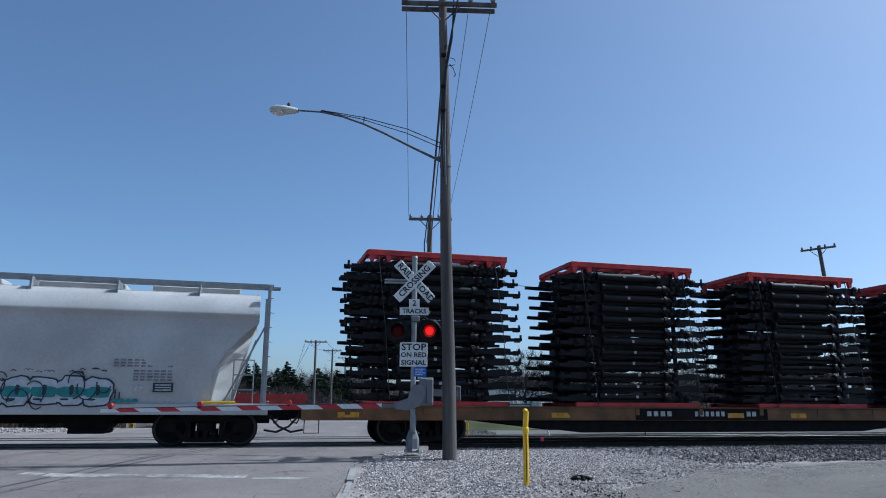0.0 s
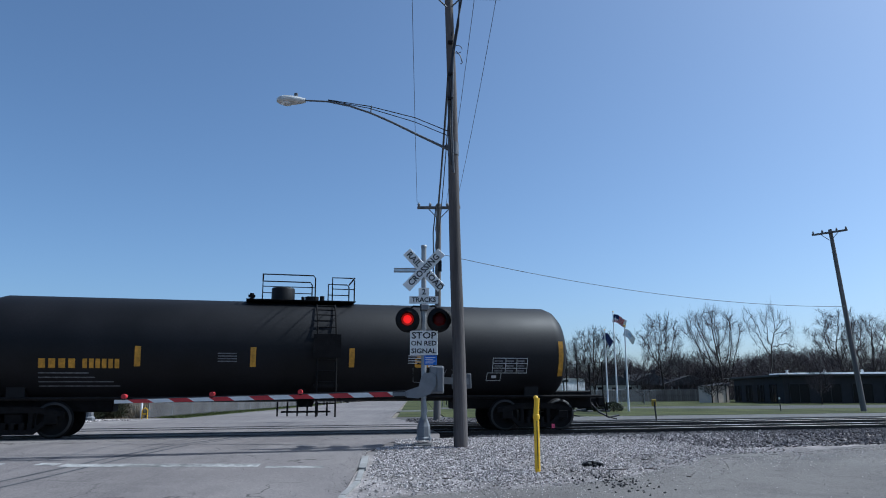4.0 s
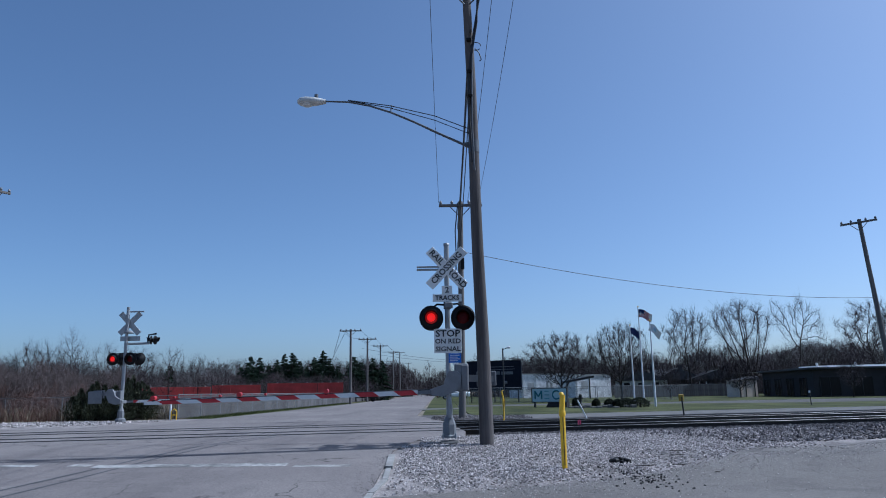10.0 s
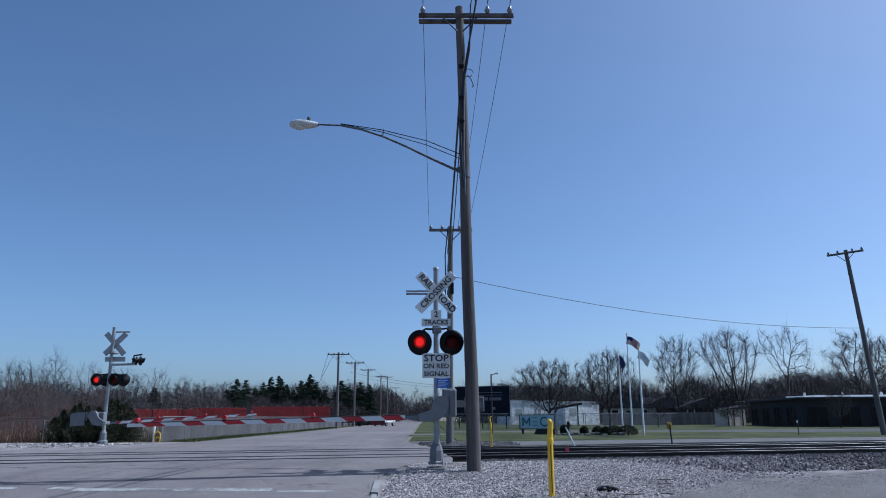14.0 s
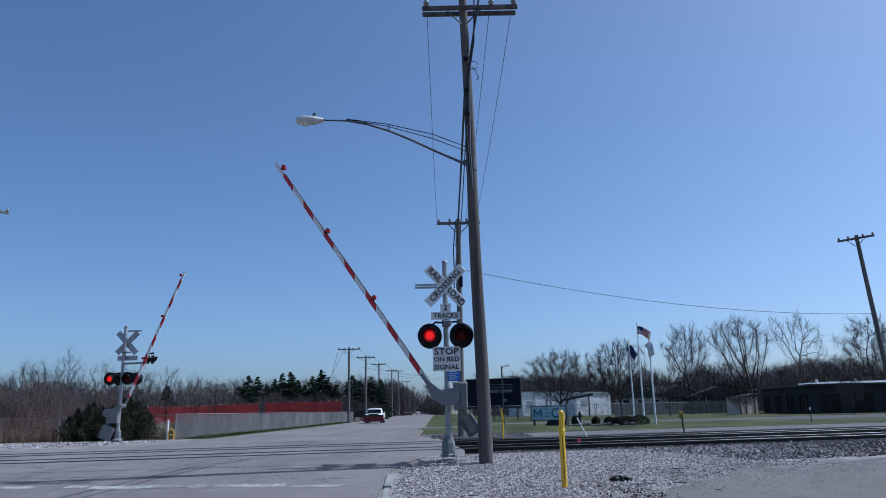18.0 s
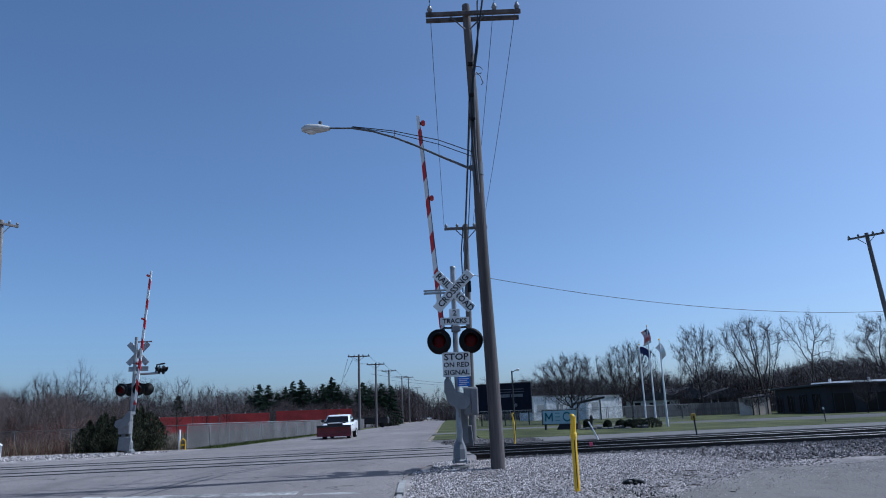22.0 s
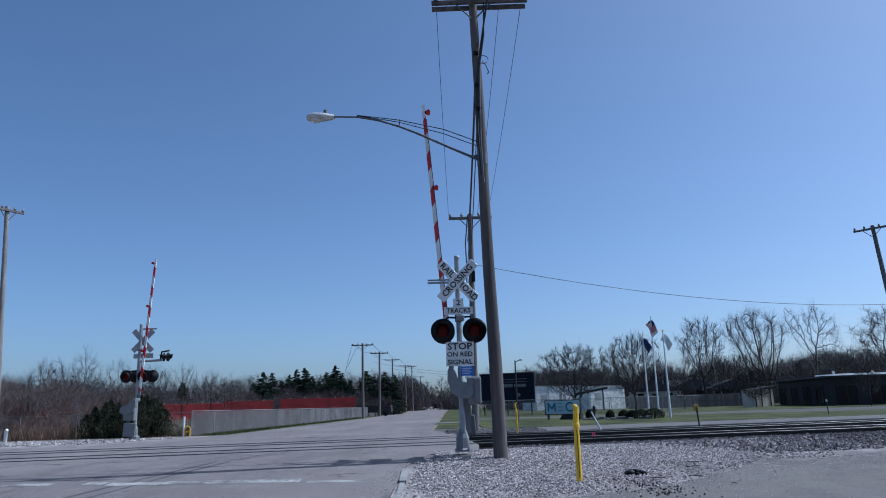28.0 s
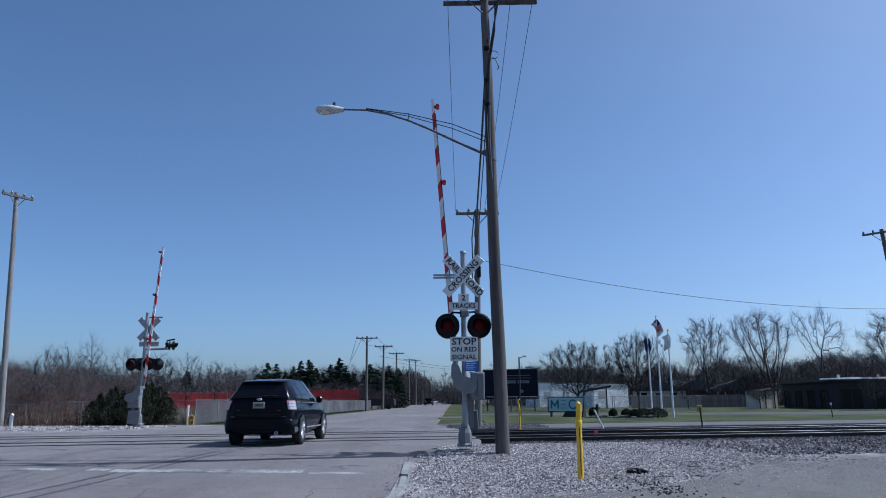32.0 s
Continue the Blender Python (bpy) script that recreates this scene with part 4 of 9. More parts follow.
def coupler(parent, x, d):
    c = part("coupler", Mesh().box(min(x, x + d * 0.6), max(x, x + d * 0.6), -0.12, 0.12, 0.72, 0.98, 0.03), "train_steel", parent)
    part("knuckle", Mesh().box(x + d * 0.45 - 0.16, x + d * 0.45 + 0.16, -0.2, 0.2, 0.68, 1.02, 0.06), "train_steel", c)
    part("air_hose", Mesh().tube([(x, -0.35, 0.8), (x + d * 0.25, -0.4, 0.52), (x + d * 0.6, -0.4, 0.36), (x + d * 0.95, -0.4, 0.42)], 0.032, 7), "wire", c)
    part("uncoupling_lever", Mesh().tube([(x, -1.45, 0.85), (x + d * 0.1, -1.3, 0.62), (x + d * 0.2, -0.5, 0.66), (x + d * 0.3, 0, 0.9)], 0.018, 6), "train_steel", c)
    return c


def bars(parent, x, z, w, h, n, material, y, gap=0.3, rows=1, label=""):
    """A line of plain bars in place of a stencil."""
    for j in range(rows):
        x0, cw = x, w / n
        for i in range(n):
            k = random.uniform(0.75, 1.0)
            part("stencil_bar", Mesh().box(x0, x0 + cw * (1 - gap) * k, y - 0.004, y, z - j * h * 1.7, z - j * h * 1.7 + h), material, parent, label)
            x0 += cw


def flat_car(s, first):
    L = 27.2
    c = car("flat_car", s, "long yellow-brown flat car loaded with stacked black chassis frames", "flat car", "cars of the train")
    y = -1.36
    sill = Mesh()
    out = [(0, 1.08), (0, 0.72), (0.5, 0.70), (5.6, 0.70), (8.6, 0.36), (L - 8.6, 0.36), (L - 5.6, 0.70), (L - 0.5, 0.70), (L, 0.72), (L, 1.08)]
    part("centre_sill", Mesh().prism(out, -0.5, 0.5, "y"), "train_steel", c, "dark fish-belly centre sill")
    for sgn in (-1, 1):
        part("side_sill", Mesh().box(0, L, sgn * 1.36 - 0.05, sgn * 1.36 + 0.05, 0.70, 1.08, 0.012), "deck_yellow", c, "faded yellow-brown side sill")
        part("sill_flange", Mesh().box(0, L, sgn * 1.36 - 0.09, sgn * 1.36 + 0.09, 1.08, 1.11), "deck_yellow", c)
        belly = [(5.2, 0.70), (8.4, 0.34), (L - 8.4, 0.34), (L - 5.2, 0.70)]
        part("side_girder", Mesh().prism(belly, sgn * 1.25 - 0.03, sgn * 1.25 + 0.03, "y"), "train_steel", c)
    part("deck", Mesh().box(0, L, -1.33, 1.33, 1.03, 1.085), "deck", c)
    bogie(c, 3.55)
    bogie(c, L - 3.55)
    coupler(c, 0, -1)
    coupler(c, L, 1)
    for x in (1.0, 7.4, 13.5, 19.8, L - 1.6, 15.9, 22.3):
        part("reflector", Mesh().box(x, x + 0.6, y - 0.056, y - 0.05, 0.78, 0.93), "mark_yellow", c, "yellow reflective patch")
    for x in (0.1, L - 0.5):
        part("stirrup", Mesh().tube([(x, y, 0.72), (x, y, 0.36), (x + 0.4, y, 0.36), (x + 0.4, y, 0.72)], 0.016, 6, smooth=False), "train_steel", c)
    part("number_panel", Mesh().box(10.2, 15.0, y - 0.054, y - 0.05, 0.72, 1.06), "train_steel", c, "blackened number panel")
    bars(c, 10.6, 0.83, 0.95, 0.15, 4, "mark_white", y - 0.056)
    bars(c, 12.3, 0.83, 1.15, 0.15, 6, "mark_white", y - 0.056)
    bars(c, 14.2, 0.83, 0.42, 0.15, 2, "mark_white", y - 0.056)
    for i in range(12):
        x = 1.2 + i * 2.25
        part("stake_pocket", Mesh().box(x, x + 0.14, y - 0.075, y - 0.05, 0.86, 1.07, 0.008), "deck_yellow", c)
    return c


LAYERS = 12


def chassis_layer(rnd, open_middle=False):
    """One black chassis frame: two side rails with stepped ends, cross tubes, a driveline mass and brackets."""
    me = Mesh()
    for y in (-1.22, 1.22):
        e0, e1 = rnd.uniform(-0.42, -0.2), rnd.uniform(4.85, 5.1)
        me.prism([(e0, 0.03), (e0, 0.13), (0.1, 0.13), (0.1, 0.20), (0.55, 0.22), (0.75, 0.16), (1.0, 0.27 if not open_middle else 0.12), (3.5, 0.27 if not open_middle else 0.12), (3.8, 0.17), (4.2, 0.22), (4.6, 0.20), (4.6, 0.12), (e1, 0.12), (e1, 0.04), (4.2, 0.0), (3.6, 0.04), (3.4, -0.03), (1.1, -0.03), (0.85, 0.04), (0.5, 0.0)], y - 0.05, y + 0.05, "y")
    for y in (-0.55, 0.55):
        me.prism([(-0.15, 0.02), (-0.15, 0.2), (4.7, 0.22), (4.7, 0.04)] if not open_middle else [(-0.15, 0.03), (-0.15, 0.13), (4.7, 0.13), (4.7, 0.04)], y - 0.05, y + 0.05, "y")
    for x in (0.2, 0.62, 3.72, 4.3):
        me.tube([(x, -1.25, 0.12), (x, 1.25, 0.12)], 0.06, 8)
    if not open_middle:
        me.box(1.0 + rnd.uniform(-0.1, 0.2), 3.5 + rnd.uniform(-0.5, 0.1), -0.9, 0.9, 0.0, rnd.choice((0.31, 0.30, 0.25, 0.24)), 0.05)
    for _ in range(5):
        x, y = rnd.uniform(0.2, 4.2), rnd.uniform(-1.1, 0.9)
        if open_middle:
            x = rnd.choice((rnd.uniform(0.2, 0.7), rnd.uniform(3.5, 4.2)))
        me.box(x, x + rnd.uniform(0.15, 0.6), y, y + rnd.uniform(0.1, 0.5), rnd.uniform(-0.04, 0.1), rnd.uniform(0.2, 0.36), 0.03)
    return me


def chassis_parts(seed, open_middle=False):
    rnd = random.Random(seed)
    a0, a1 = 1.15 + rnd.uniform(-0.1, 0.15), 3.3 + rnd.uniform(-0.2, 0.1)
    axle = Mesh().tube([(a0, -1.34, 0.13), ((a0 + a1) / 2, -1.34, 0.125), (a1, -1.34, 0.13)], [0.105, 0.13, 0.105] if not open_middle else [0.06, 0.075, 0.06], 10)
    axle.tube([(a0 - 0.1, -1.34, 0.13), (a0, -1.34, 0.13)], 0.14, 10).tube([(a1, -1.34, 0.13), (a1 + 0.12, -1.34, 0.13)], 0.14, 10)
    tips = []
    for x in (-0.3, 4.92):
        x += rnd.uniform(-0.08, 0.08)
        end = Mesh().tube([(x, -1.24, 0.05 - rnd.uniform(0, 0.08)), (x, -1.24, 0.18 + rnd.uniform(0, 0.08))], 0.035, 7)
        end.tube([(x, -0.75, 0.10), (x, -1.3, 0.10)], 0.03, 7).box(x - 0.1, x + 0.1, -1.0, -0.9, 0.02, 0.16, 0.02)
        tips.append(("end_bracket", end))
    for x in (0.3, 0.45, 0.72, 0.95, 3.5, 3.72, 3.95, 4.25, 4.5):
        if rnd.random() < (0.4 if open_middle else 0.7):
            x += rnd.uniform(-0.06, 0.06)
            b = Mesh().box(x - 0.06, x + 0.06, -1.33, -1.2, -0.02 - rnd.uniform(0, 0.03), 0.15 + rnd.uniform(0, 0.08), 0.02)
            b.lathe([(0, -1.37), (0.085, -1.36), (0.09, -1.30), (0.03, -1.28)], (x + 0.03, 0, rnd.uniform(0.08, 0.2)), "y", 8)
            tips.append(("bracket", b))
    tips.append(("hose", Mesh().tube([(0.9, -1.28, 0.3), (1.6, -1.36, 0.26), (2.2, -1.3, 0.3)], 0.018, 5)))
    tag = Mesh().box(2.32, 2.40, -1.485, -1.475, 0.10, 0.18)
    return chassis_layer(rnd, open_middle).data("chassis_frame"), axle.data("axle_tube"), [(k, me.data(k)) for k, me in tips], tag.data("tag")


CHASSIS = [chassis_parts(k) for k in range(5)]
OPEN = [chassis_parts(k, True) for k in (11, 12, 13)]


def rack(z, top=True):
    """Red steel rack: an open frame of channels, piece by piece."""
    h = 0.17 if top else 0.13
    out = [("side_channel", Mesh().box(0.0, 4.33, y - 0.06, y + 0.06, z, z + h, 0.012)) for y in (-1.30, 1.30)]
    for x in ((0.02, 0.55, 1.1, 1.95, 2.6, 3.3, 3.85, 4.27) if top else (0.3, 1.4, 2.9, 4.0)):
        out.append(("cross_channel", Mesh().box(x - 0.05, x + 0.05, -1.24, 1.24, z + 0.03, z + h - 0.01)))
    if top:
        for x in (0.12, 0.62, 3.75, 4.2):
            for y in (-1.30, 1.30):
                out.append(("foot", Mesh().prism([(x - 0.09, z), (x + 0.09, z), (x + 0.04, z - 0.2), (x - 0.04, z - 0.2)], y - 0.05, y + 0.05, "y")))
        for y in (-0.5, 0.5):
            out.append(("long_channel", Mesh().box(0, 4.33, y - 0.04, y + 0.04, z + 0.05, z + h - 0.02)))
    return [(name, me.data(name)) for name, me in out]


RACKS = rack(5.46), rack(1.11, False)


def stack(s, lean):
    p = thing("chassis_stack", along(s, 22.05), "stack of black chassis frames under a red steel rack", "stack", "stacks on the flat cars")
    TRAIN.append((p, s, 22.05, 0.0))
    for name, pieces in (("rack_top", RACKS[0]), ("rack_base", RACKS[1])):
        first = part(name, pieces[0][1], "rack_red", p, "red steel rack")
        for kind, me in pieces[1:]:
            part(kind, me, "rack_red", first)
    step = (5.42 - 1.28) / LAYERS
    for i in range(LAYERS):
        kind = random.choice(OPEN if i < 5 or (i < 8 and random.random() < 0.4) else CHASSIS)
        f = part("chassis_frame", kind[0], "chassis", p, m=pose(-0.2 + lean * (i / LAYERS - 0.5) + random.uniform(-0.07, 0.07) + 0.0, 0, 1.26 + i * step, 0, random.uniform(-0.4, 0.4), 0))
        part("axle_tube", kind[1], "chassis", f)
        for name, me in kind[2]:
            part(name, me, "chassis", f)
        part("tag", kind[3], "mark_white", f, m=pose(random.uniform(-0.04, 0.04) - 0.04 * i, 0, 0))
    for x in (0.3, 3.9):
        part("chain", Mesh().tube([(x, -1.42, 5.4), (x + 0.25, -1.42, 3.2), (x + 0.42, -1.40, 1.12)], 0.013, 5), "wire", p)
    for x in (0.62, 3.72):
        for y in (-1.0, 1.0):
            part("upright", Mesh().box(x - 0.05, x + 0.05, y - 0.05, y + 0.05, 1.24, 5.46), "chassis", p)
    return p


def tank_car(s):
    """s: place of the front end of the shell."""
    c = car("tank_car", s, "dusty black tank car with a railed top platform and yellow marks", "tank car", "cars of the train")
    L, r, z = 16.3, 1.45, 2.35
    prof = [(0.0, -0.55), (r * 0.35, -0.52), (r * 0.62, -0.43), (r * 0.82, -0.28), (r * 0.94, -0.08), (r, 0.22), (r, L - 0.66), (r * 0.94, L - 0.42), (r * 0.82, L - 0.25), (r * 0.62, L - 0.11), (r * 0.35, L - 0.03), (0, L)]
    shell = Mesh().lathe(prof, (0, 0, z), "x", 48)
    part("tank", shell, "tank_black", c, "dusty black cylindrical tank")
    for x0, x1 in ((-1.4, 3.1), (L - 3.6, L + 0.9)):
        part("stub_sill", Mesh().box(x0, x1, -0.42, 0.42, 0.66, 1.18, 0.03), "train_steel", c)
        part("saddle", Mesh().prism([(-1.0, 1.05), (1.0, 1.05), (1.02, 1.42), (0.8, 1.25), (0, 1.1), (-0.8, 1.25), (-1.02, 1.42)], (x0 + x1) / 2 - 0.22, (x0 + x1) / 2 + 0.22, "x"), "tank_black", c)
    for sgn in (-1, 1):
        part("side_rail", Mesh().tube([(-1.2, sgn * 1.38, 1.02), (L + 0.7, sgn * 1.38, 1.02)], 0.045, 8), "train_steel", c)
        for x in (0.2, 3.4, L - 3.4, L - 0.2):
            part("rail_bracket", Mesh().box(x - 0.04, x + 0.04, min(sgn * 0.4, sgn * 1.38), max(sgn * 0.4, sgn * 1.38), 0.98, 1.05), "train_steel", c)
    for x0 in (-1.4, L + 0.15):
        part("end_platform", Mesh().box(x0, x0 + 0.7, -1.4, 1.4, 0.98, 1.04), "train_steel", c)
        for y in (-1.35, 1.35):
            xe = x0 if x0 < 0 else x0 + 0.7
            part("end_rail", Mesh().tube([(xe, y, 1.0), (xe, y, 2.05), (xe, y * 0.35, 2.05), (xe, y * 0.35, 1.0)], 0.02, 6, smooth=False), "train_steel", c)
            part("stirrup", Mesh().tube([(xe, y, 1.0), (xe + 0.1, y, 0.4), (xe + 0.42, y, 0.34)], 0.02, 6, smooth=False), "train_steel", c)
    bogie(c, 0.85)
    bogie(c, L - 1.25)
    coupler(c, -1.4, -1)
    coupler(c, L + 0.9, 1)
    # top fittings
    t = z + r
    cx = 8.05
    part("top_platform", Mesh().box(cx - 1.6, cx + 1.55, -0.7, 0.7, t - 0.01, t + 0.015, 0.005), "train_steel", c)
    part("manway", Mesh().lathe([(0.34, t), (0.34, t + 0.38), (0.32, t + 0.42), (0, t + 0.44)], (cx - 0.55, -0.1, 0), n=20), "tank_black", c, "black manway housing")
    part("valve", Mesh().tube([(cx - 1.45, -0.3, t), (cx - 1.45, -0.3, t + 0.22)], 0.06, 10).box(cx - 1.55, cx - 1.35, -0.36, -0.24, t + 0.1, t + 0.17), "train_steel", c)
    part("fittings", Mesh().tube([(cx + 0.3, -0.1, t), (cx + 0.3, -0.1, t + 0.18)], 0.2, 12).tube([(cx + 0.62, 0.1, t), (cx + 0.62, 0.1, t + 0.24)], 0.07, 8).tube([(cx + 0.05, 0.2, t), (cx + 0.05, 0.2, t + 0.22)], 0.05, 8), "train_steel", c)
    def railing(x0, x1, y, h, inner):
        part("railing", Mesh().tube([(x0, y, t), (x0, y, t + h), (x1 - 0.06, y, t + h), (x1, y, t + h - 0.08), (x1, y, t)], 0.02, 7, smooth=False).tube([(x0, y, t + h * 0.52), (x1, y, t + h * 0.52)], 0.014, 6), "train_steel", c, "tubular top railing")
    railing(cx - 1.15, cx + 0.35, -0.68, 0.74, 0)
    railing(cx - 1.15, cx + 0.35, 0.68, 0.74, 0)
    railing(cx + 0.85, cx + 1.5, -0.68, 0.70, 0)
    railing(cx + 0.85, cx + 1.5, 0.68, 0.70, 0)
    part("railing", Mesh().tube([(cx - 1.15, -0.68, t + 0.74), (cx - 1.15, 0.68, t + 0.74)], 0.024, 7).tube([(cx + 1.5, -0.68, t + 0.7), (cx + 1.5, 0.68, t + 0.7)], 0.024, 7), "train_steel", c)
    # side ladder that follows the shell
    lad = part("ladder", Mesh().box(cx + 0.3, cx + 1.0, -1.6, -1.5, 1.3, 1.4), "train_steel", c, "black side ladder")
    arc = [(cx, -(r + 0.09) * math.sin(a), z + (r + 0.09) * math.cos(a)) for a in np.linspace(0.55, 1.57, 8)] + [(cx, -1.62, 1.9), (cx, -1.62, 0.5)]
    for dx in (0.4, 0.92):
        part("ladder_side", Mesh().tube([(x + dx, y, q) for x, y, q in arc], 0.025, 6), "train_steel", lad)
    for k in range(13):
        a = 0.6 + k * 0.14
        y, q = (-(r + 0.1) * math.sin(a), z + (r + 0.1) * math.cos(a)) if a < 1.57 else (-1.62, z - (a - 1.57) * 2.1)
        part("rung", Mesh().tube([(cx + 0.4, y, q), (cx + 0.92, y, q)], 0.017, 6), "train_steel", lad)
    part("ladder_shield", Mesh().box(cx + 0.28, cx + 1.04, -1.66, -1.63, 2.1, 2.75), "train_steel", lad, "dark plate behind the ladder")
    part("outlet_valve", Mesh().lathe([(0.22, 0.75), (0.26, 0.9), (0.3, 1.15)], (cx + 0.2, 0, 0), n=12).tube([(cx - 0.5, -0.5, 0.62), (cx + 0.9, -0.5, 0.62)], 0.03, 6), "train_steel", c)
    for k in range(6):
        part("hanger", Mesh().tube([(cx - 0.6 + k * 0.28, -0.5, 0.9), (cx - 0.6 + k * 0.28, -0.5, 0.50)], 0.028, 6), "train_steel", c)
    # yellow reflectors and stencils that hug the shell
    def on_shell(x0, x1, z0, z1, material, lift=0.006, name="marking", label=""):
        me = Mesh()
        k = 5
        for i in range(k):
            za, zb = z0 + (z1 - z0) * i / k, z0 + (z1 - z0) * (i + 1) / k
            ya, yb = [-math.sqrt(max(0.0, (r + lift) ** 2 - (q - z) ** 2)) for q in (za, zb)]
            me.add([(x0, ya, za), (x1, ya, za), (x1, yb, zb), (x0, yb, zb)], [(0, 1, 2, 3)])
        return part(name, me, material, c, label)
    for x in (3.7, 6.65, 9.35, 11.3, 15.7):
        tall = x == 15.7
        on_shell(x, x + 0.15, 1.62 if tall else 1.85, 2.66 if tall else 2.38, "mark_yellow", name="reflector", label="yellow reflective strip")
    for i in range(4):
        on_shell(1.41 + i * 0.235, 1.57 + i * 0.235, 1.80, 2.04, "mark_yellow")
    for i in range(6):
        on_shell(2.45 + i * 0.155, 2.56 + i * 0.155, 1.80, 2.04, "mark_yellow")
    for i in range(4):
        on_shell(1.4, 2.6 + 0.15 * (i % 2) + (0.6 if i > 1 else 0), 1.66 - i * 0.11, 1.69 - i * 0.11, "mark_grey")
    for i in range(4):
        on_shell(5.8, 6.3, 1.98 + i * 0.07, 2.01 + i * 0.07, "mark_grey")
        on_shell(11.05, 11.6, 1.96 + i * 0.07, 1.99 + i * 0.07, "mark_white")
    on_shell(11.25, 11.8, 1.86, 2.10, "mark_yellow", label="yellow panel")
    for i in range(2):
        on_shell(11.3, 11.75, 1.94 + i * 0.11, 1.98 + i * 0.11, "train_steel", 0.009)
    for x0, x1, z0, z1 in ((14.0, 15.1, 2.13, 2.15), (14.0, 15.1, 1.98, 2.0), (14.0, 15.1, 1.84, 1.86), (14.0, 15.1, 1.70, 1.72), (14.0, 14.02, 1.7, 2.15), (14.4, 14.42, 1.7, 2.15), (14.75, 14.77, 1.7, 2.15), (15.08, 15.1, 1.7, 2.15)):
        on_shell(x0 - 0.4, x1 - 0.4, z0, z1, "mark_white")
    for j in range(3):
        for i in range(3):
            on_shell(13.66 + 0.36 * i, 13.92 + 0.34 * i, 1.75 + j * 0.14, 1.80 + j * 0.14, "mark_grey")
    for x0, x1, z0, z1 in ((13.45, 13.9, 1.7, 1.72), (13.45, 13.9, 1.48, 1.5), (13.45, 13.47, 1.48, 1.72), (13.88, 13.9, 1.48, 1.72), (13.6, 13.75, 1.56, 1.64)):
        on_shell(x0, x1, z0, z1, "mark_white")
    # chalk scrawl on the side and the front end
    def scrawl(pts, w, material):
        for (xa, za), (xb, zb) in zip(pts, pts[1:]):
            ya, yb = [-math.sqrt((r + 0.008) ** 2 - (q - z) ** 2) for q in (za, zb)]
            part("chalk_line", Mesh().tube([(xa, ya, za), (xb, yb, zb)], w, 4), material, c)
    scrawl([(11.2, 1.85), (11.25, 1.45), (11.55, 1.42), (11.75, 1.8), (11.85, 1.45), (12.1, 1.5), (12.2, 1.8), (12.0, 1.42), (12.4, 1.40), (12.6, 1.65), (12.35, 1.8)], 0.010, "mark_grey")
    ring = [(0.13, 0.62 * math.cos(a) - 0.5, z + 0.3 + 0.5 * math.sin(a)) for a in np.linspace(0, 6.3, 16)]
    part("chalk_line", Mesh().tube([(0.02 + 0.2 * ((y / 1.5) ** 2 + ((q - z) / 1.5) ** 2), y, q) for x, y, q in ring], 0.022, 5), "mark_grey", c)
    part("chalk_line", Mesh().tube([(0.08, -0.9, z + 0.6), (0.02, -0.5, z + 0.1), (0.03, -0.2, z + 0.6), (0.01, -0.1, z - 0.1)], 0.02, 5), "mark_grey", c)
    return c


